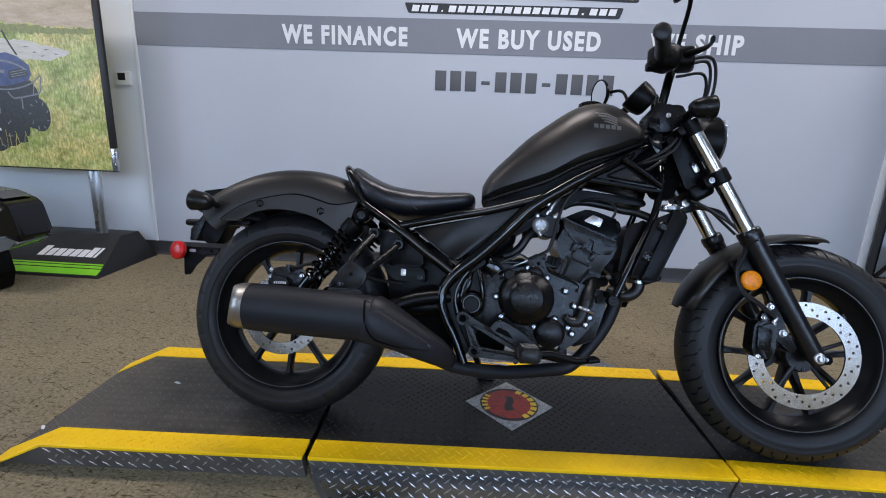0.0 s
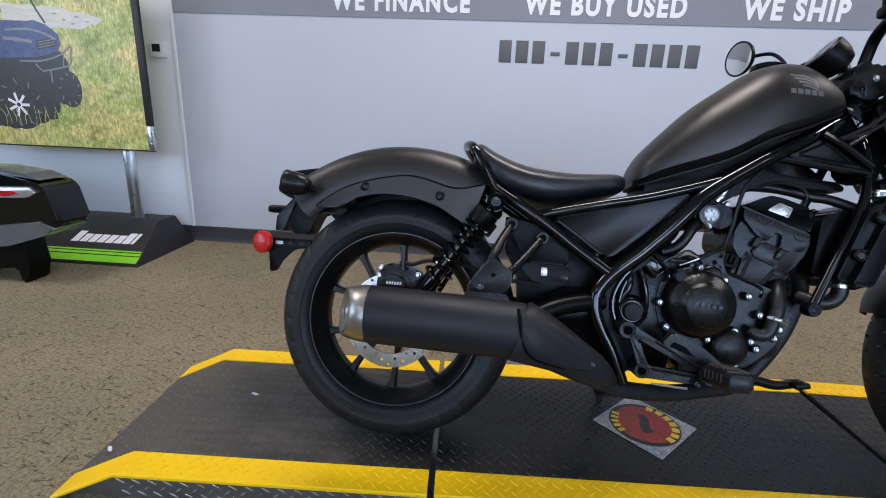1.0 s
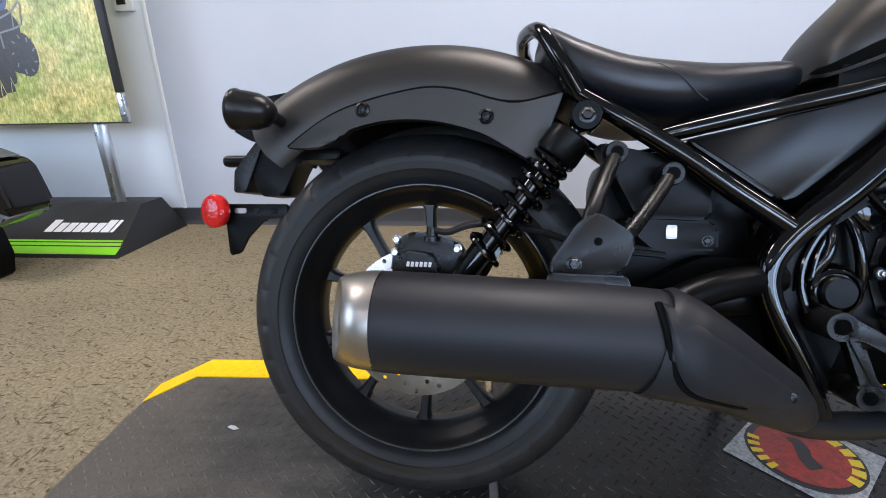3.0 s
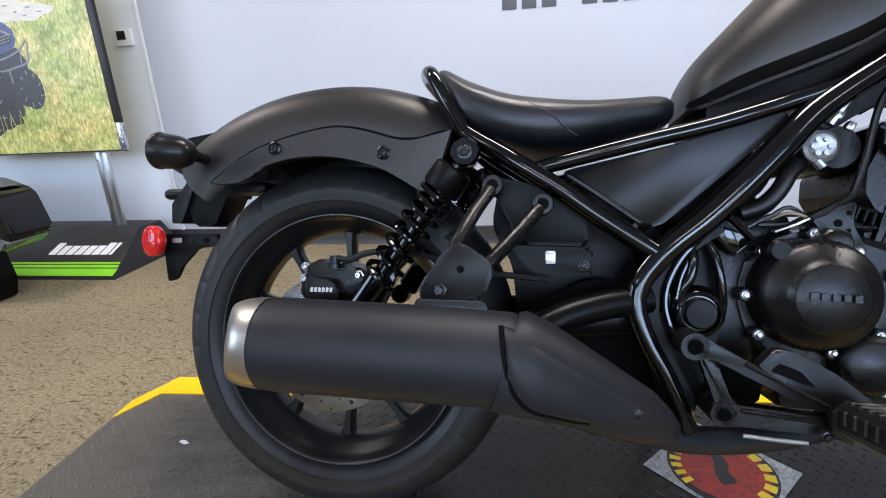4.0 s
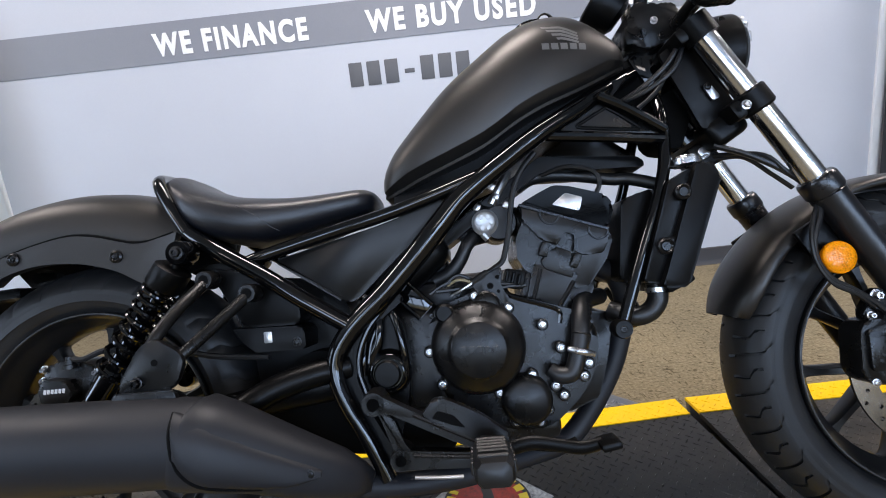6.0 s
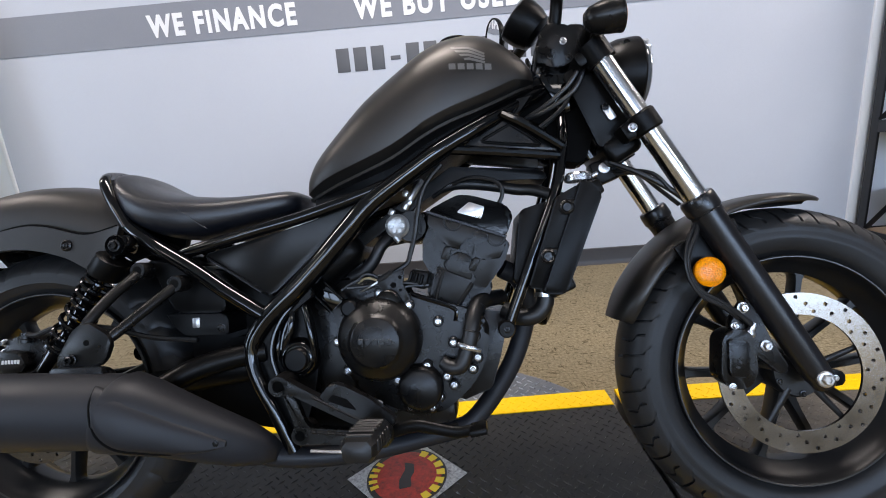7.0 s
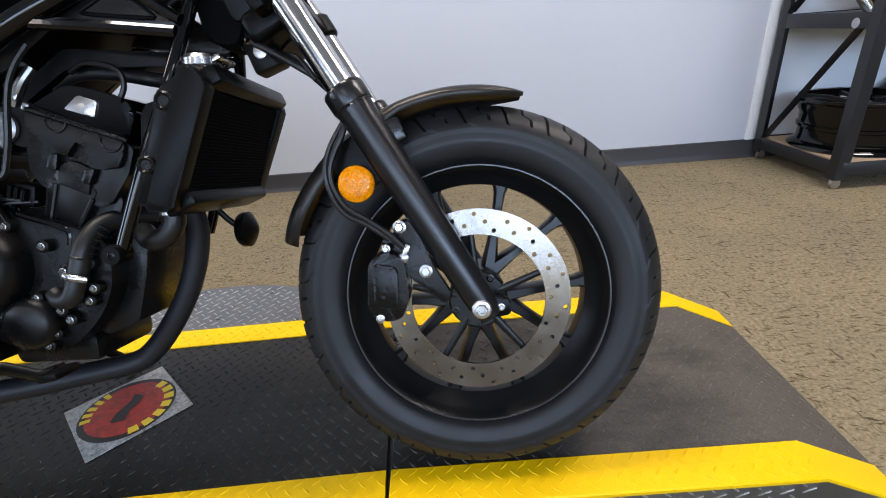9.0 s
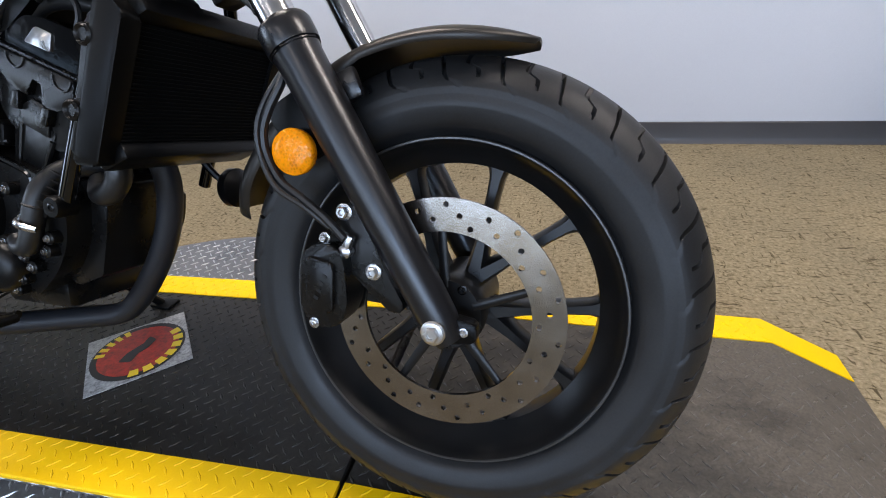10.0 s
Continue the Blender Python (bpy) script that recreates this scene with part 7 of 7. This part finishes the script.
stroke("printed_post", [(-2.413, 1.469), (-2.379, 1.395), (-2.338, 1.325)], 0.012, 1.5971, TYREPRINT)
stroke("printed_bumper", [(-2.54, 1.118), (-2.40, 1.122), (-2.275, 1.158), (-2.204, 1.206), (-2.214, 1.150), (-2.230, 1.102), (-2.36, 1.070)], 0.009, 1.5968, GREYPRINT)
stroke("printed_bumper", [(-2.44, 1.103), (-2.404, 1.066), (-2.357, 1.068), (-2.355, 1.000)], 0.009, 1.5968, GREYPRINT)
stroke("printed_bumper", [(-2.255, 1.165), (-2.268, 1.095)], 0.007, 1.5968, GREYPRINT)
for cx, cz, rx_, rz_ in ((-2.585, 0.880, 0.150, 0.152), (-2.252, 0.968, 0.074, 0.102)):
    ring_ = [(cx + rx_ * (1 + 0.03 * (k % 2)) * math.cos(2 * math.pi * k / 44), cz + rz_ * (1 + 0.03 * (k % 2)) * math.sin(2 * math.pi * k / 44)) for k in range(44)]
    printed("printed_wheel", ring_, 1.5972, TYREPRINT, "printed knobbly tyre")
    for k in range(9):
        a = 2 * math.pi * k / 9 + 0.2
        stroke("printed_knob", [(cx + rx_ * 0.72 * math.cos(a), cz + rz_ * 0.72 * math.sin(a)), (cx + rx_ * 0.92 * math.cos(a + 0.12), cz + rz_ * 0.92 * math.sin(a + 0.12))], 0.007, 1.5969, GREYPRINT)
for k in range(7):
    a = 2 * math.pi * k / 7
    c_, s_ = math.cos(a), math.sin(a)
    stroke("printed_spoke", [(-2.600 + 0.012 * c_, 0.868 + 0.012 * s_), (-2.600 + 0.070 * c_, 0.868 + 0.070 * s_)], 0.016, 1.5966, WHITE)
for k in range(16):
    rnd_ = random.Random(40 + k)
    x_ = -2.70 + 0.032 * k
    stroke("printed_blade", [(x_, 0.745 + 0.010 * (k % 3)), (x_ + rnd_.uniform(-0.01, 0.01), 0.79 + rnd_.uniform(0, 0.02)), (x_ + rnd_.uniform(-0.03, 0.03), 0.83 + rnd_.uniform(0, 0.04))], 0.004, 1.5964, GRASS)

# ---- tail of another parked machine ----
other = holder("parked_motorcycle", pose(0, 0, 0), "black and grey tail of a parked touring motorcycle", "motorcycle")
GREYPAINT = worn("grey_gloss_paint", (0.10, 0.11, 0.11), (0.15, 0.16, 0.16), 0.18, 0.28, 5, 300, 0.02, 0.2, 0.4)
bm = nb()
plate(bm, rounded([(-2.75, 0.54), (-2.12, 0.560), (-1.90, 0.520), (-1.865, 0.490), (-1.825, 0.320), (-1.86, 0.290), (-2.10, 0.245), (-2.75, 0.20)], 0.03), 0.92, 1.12, 0.03, 4)
part("saddlebag", bm, GLOSS, other, "gloss black saddlebag")
bm = nb()
plate(bm, rounded([(-2.75, 0.585), (-2.16, 0.580), (-1.98, 0.560), (-1.90, 0.530), (-2.12, 0.556), (-2.75, 0.545)], 0.008), 0.94, 1.10, 0.004)
part("saddlebag_lid", bm, GREYPAINT, other, "grey painted lid edge")
bm = nb()
plate(bm, rounded([(-2.75, 0.255), (-2.15, 0.300), (-1.93, 0.330), (-1.83, 0.300), (-1.90, 0.262), (-2.10, 0.200), (-2.75, 0.130)], 0.02), 0.905, 1.10, 0.012, 3)
part("lower_panel", bm, GREYPAINT, other, "grey gloss lower panel")
bm = nb()
plate(bm, rounded([(-2.75, 0.47), (-1.93, 0.500), (-1.90, 0.475), (-1.95, 0.450), (-2.75, 0.41)], 0.01), 0.905, 0.925, 0.004)
part("lamp_surround", bm, SILVER, other, "silver lamp surround")
bm = nb()
plate(bm, rounded([(-2.72, 0.458), (-2.02, 0.480), (-1.99, 0.468), (-2.04, 0.455), (-2.72, 0.430)], 0.006), 0.898, 0.908, 0.003)
part("tail_lamp", bm, RED, other, "red tail lamp strip")
bm = nb()
plate(bm, rounded([(-2.70, 0.24), (-2.05, 0.24), (-2.03, 0.10), (-2.06, 0.0), (-2.09, 0.0), (-2.10, 0.08), (-2.30, 0.06), (-2.35, 0.0), (-2.70, 0.0)], 0.015), 0.93, 1.05, 0.01)
part("lower_frame", bm, PLASTIC, other, "black lower frame and stand")
bm = nb()
tube(bm, [(-2.30, 1.02, 0.575), (-2.285, 1.02, 0.66), (-2.265, 1.02, 0.76)], 0.0022, 6, 4)
part("antenna", bm, HOSE, other, "thin black whip antenna")

# ---- storage rack ----
RACKPAINT = worn("dark_rack_paint", (0.008, 0.0085, 0.010), (0.016, 0.0165, 0.018), 0.32, 0.48, 5, 200, 0.08)
PLYWOOD = worn("raw_plywood", (0.30, 0.21, 0.14), (0.42, 0.31, 0.21), 0.6, 0.75, 4, 120, 0.1, stretch=(1, 8, 1))
rack = holder("storage_rack", pose(0, 0, 0), "dark steel storage rack on casters with plywood shelf", "rack")
for x_ in (3.225, 4.62):
    for y_ in (1.285, 1.825):
        bm = nb()
        plate(bm, [(0, 0), (0.052, 0), (0.052, 0.006), (0.006, 0.006), (0.006, 0.052), (0, 0.052)], 0.045, 1.90)
        flip = Matrix(((1 if x_ < 4 else -1, 0, 0, x_ - (0.026 if x_ < 4 else -0.026)), (0, 0, 1 if y_ < 1.5 else -1, y_ - (0.026 if y_ < 1.5 else -0.026)), (0, 1, 0, 0), (0, 0, 0, 1)))
        bm.transform(flip)
        part("post", bm, RACKPAINT, rack)
        bm = nb()
        lathe(bm, (x_, y_, 0.024), [(0.008, -0.010), (0.022, -0.010), (0.024, -0.006), (0.024, 0.006), (0.022, 0.010), (0.008, 0.010)], 20)
        box(bm, (x_, y_, 0.044), (0.030, 0.034, 0.012), bevel=0.003)
        part("caster", bm, STEEL, rack, "small steel caster")
for z_ in (0.095, 0.700, 1.20, 1.86):
    for y_ in (1.262, 1.848):
        bm = nb()
        box(bm, (3.922, y_, z_), (1.40, 0.008, 0.062), bevel=0.002)
        part("rail", bm, RACKPAINT, rack)
    for x_ in (3.203, 4.642):
        bm = nb()
        box(bm, (x_, 1.555, z_), (0.008, 0.50, 0.062), bevel=0.002)
        part("side_rail", bm, RACKPAINT, rack)
    bm = nb()
    box(bm, (3.922, 1.555, z_ + 0.018), (1.38, 0.56, 0.018), bevel=0.002)
    part("shelf", bm, PLYWOOD if z_ < 0.2 else RACKPAINT, rack, "raw plywood shelf board" if z_ < 0.2 else "dark steel shelf")
for (y0, z0), (y1, z1) in (((1.80, 0.13), (1.36, 0.67)), ((1.80, 0.74), (1.36, 1.17)), ((1.36, 1.24), (1.80, 1.83))):
    bm = nb()
    tube(bm, [(3.212, y0, z0), (3.212, y1, z1)], 0.022, 4, 1, flat=0.25)
    part("brace", bm, RACKPAINT, rack)
    bm = nb()
    tube(bm, [(3.60, 1.84, z0), (4.20, 1.84, z1)], 0.022, 4, 1, flat=0.25)
    part("back_brace", bm, RACKPAINT, rack)
bm = nb()
lathe(bm, (3.208, 1.375, 0.690), [(0.010, 0.0)] and [(0.0005, -0.010), (0.020, -0.010), (0.022, -0.006), (0.022, 0.0)], 16, "x")
part("gusset_badge", bm, STEEL, rack)

# a car rim lying flat on the lower shelf
for cx in (3.490, 4.10):
    rim = holder("alloy_rim", pose(cx, 1.560, 0.122), "gloss black alloy car rim lying flat", "car rim", "rims on the rack")
    bm = nb()
    lathe(bm, (0, 0, 0), [(0.262, 0.0), (0.270, 0.006), (0.262, 0.018), (0.250, 0.024), (0.238, 0.034), (0.234, 0.060), (0.236, 0.092), (0.246, 0.098), (0.247, 0.112), (0.240, 0.118), (0.243, 0.165), (0.254, 0.180), (0.258, 0.205), (0.262, 0.215), (0.274, 0.225), (0.274, 0.236), (0.266, 0.238), (0.250, 0.215), (0.236, 0.16), (0.228, 0.06), (0.232, 0.03), (0.250, 0.0)], 56, "z", close=True)
    part("barrel", bm, GLOSS, rim)
    bm = nb()
    lathe(bm, (0, 0, 0), [(0.2735, 0.2365), (0.268, 0.2390), (0.262, 0.2350)], 56, "z", close=True)
    part("machined_lip", bm, STEEL, rim, "bright machined lip")
    for k in range(10):
        bm = nb()
        a = 2 * math.pi * k / 10 + 0.15 * (k % 2)
        tube(bm, [(0.05 * math.cos(a), 0.05 * math.sin(a), 0.195), (0.15 * math.cos(a), 0.15 * math.sin(a), 0.215), (0.256 * math.cos(a), 0.256 * math.sin(a), 0.212)], [0.016, 0.010, 0.013], 8, 3, flat=0.8)
        part("spoke", bm, RIM, rim)
    bm = nb()
    lathe(bm, (0, 0, 0), [(0.03, 0.15), (0.07, 0.16), (0.07, 0.205), (0.03, 0.205)], 24, "z")
    part("hub", bm, CAST, rim)

CARD = worn("cardboard", (0.36, 0.22, 0.11), (0.44, 0.28, 0.15), 0.7, 0.8, 5, 140, 0.1)
carton = holder("cardboard_box", pose(3.56, 1.50, 0.718, 0, 0, 8), "brown cardboard box on the rack shelf", "box")
bm = nb()
box(bm, (0, 0, 0.08), (0.24, 0.20, 0.158), bevel=0.003)
part("carton", bm, CARD, carton)
bm = nb()
box(bm, (0, 0, 0.1605), (0.238, 0.05, 0.002))
part("tape", bm, PLYWOOD, carton)
pipe = holder("chrome_pipe", pose(3.30, 1.48, 0.716), "chrome exhaust tip leaning on the shelf", "pipe")
bm = nb()
tube(bm, [(0.03, 0, 0.017), (-0.02, 0.04, 0.10), (-0.10, 0.10, 0.21)], [0.020, 0.020, 0.018], 20, 4)
part("tube", bm, CHROME, pipe)
bm = nb()
box(bm, (0.035, 0.0, 0.006), (0.06, 0.05, 0.010), bevel=0.002)
part("flange", bm, HOSE, pipe)
# lint and scraps on the deck
SCRAP = worn("paper_scrap", (0.55, 0.55, 0.55), (0.7, 0.7, 0.7), 0.7, 0.8, 9, 200, 0.0)
for k, (x_, y_, a_) in enumerate(((-0.42, 0.03, 20), (-0.70, -0.20, 50))):
    bm = nb()
    plate(bm, [(-0.012, -0.004), (0.006, -0.005), (0.014, 0.002), (0.0, 0.005), (-0.010, 0.003)], -0.0008, 0.0008)
    bm.transform(pose(x_, y_, TOP + 0.0026 if k == 0 else TOP * 0.55, -90, 0, 0) @ pose(0, 0, 0, 0, a_, 0))
    thing("paper_scrap", bm, SCRAP, "tiny white paper scrap on the deck", "scrap", "scraps on the deck")
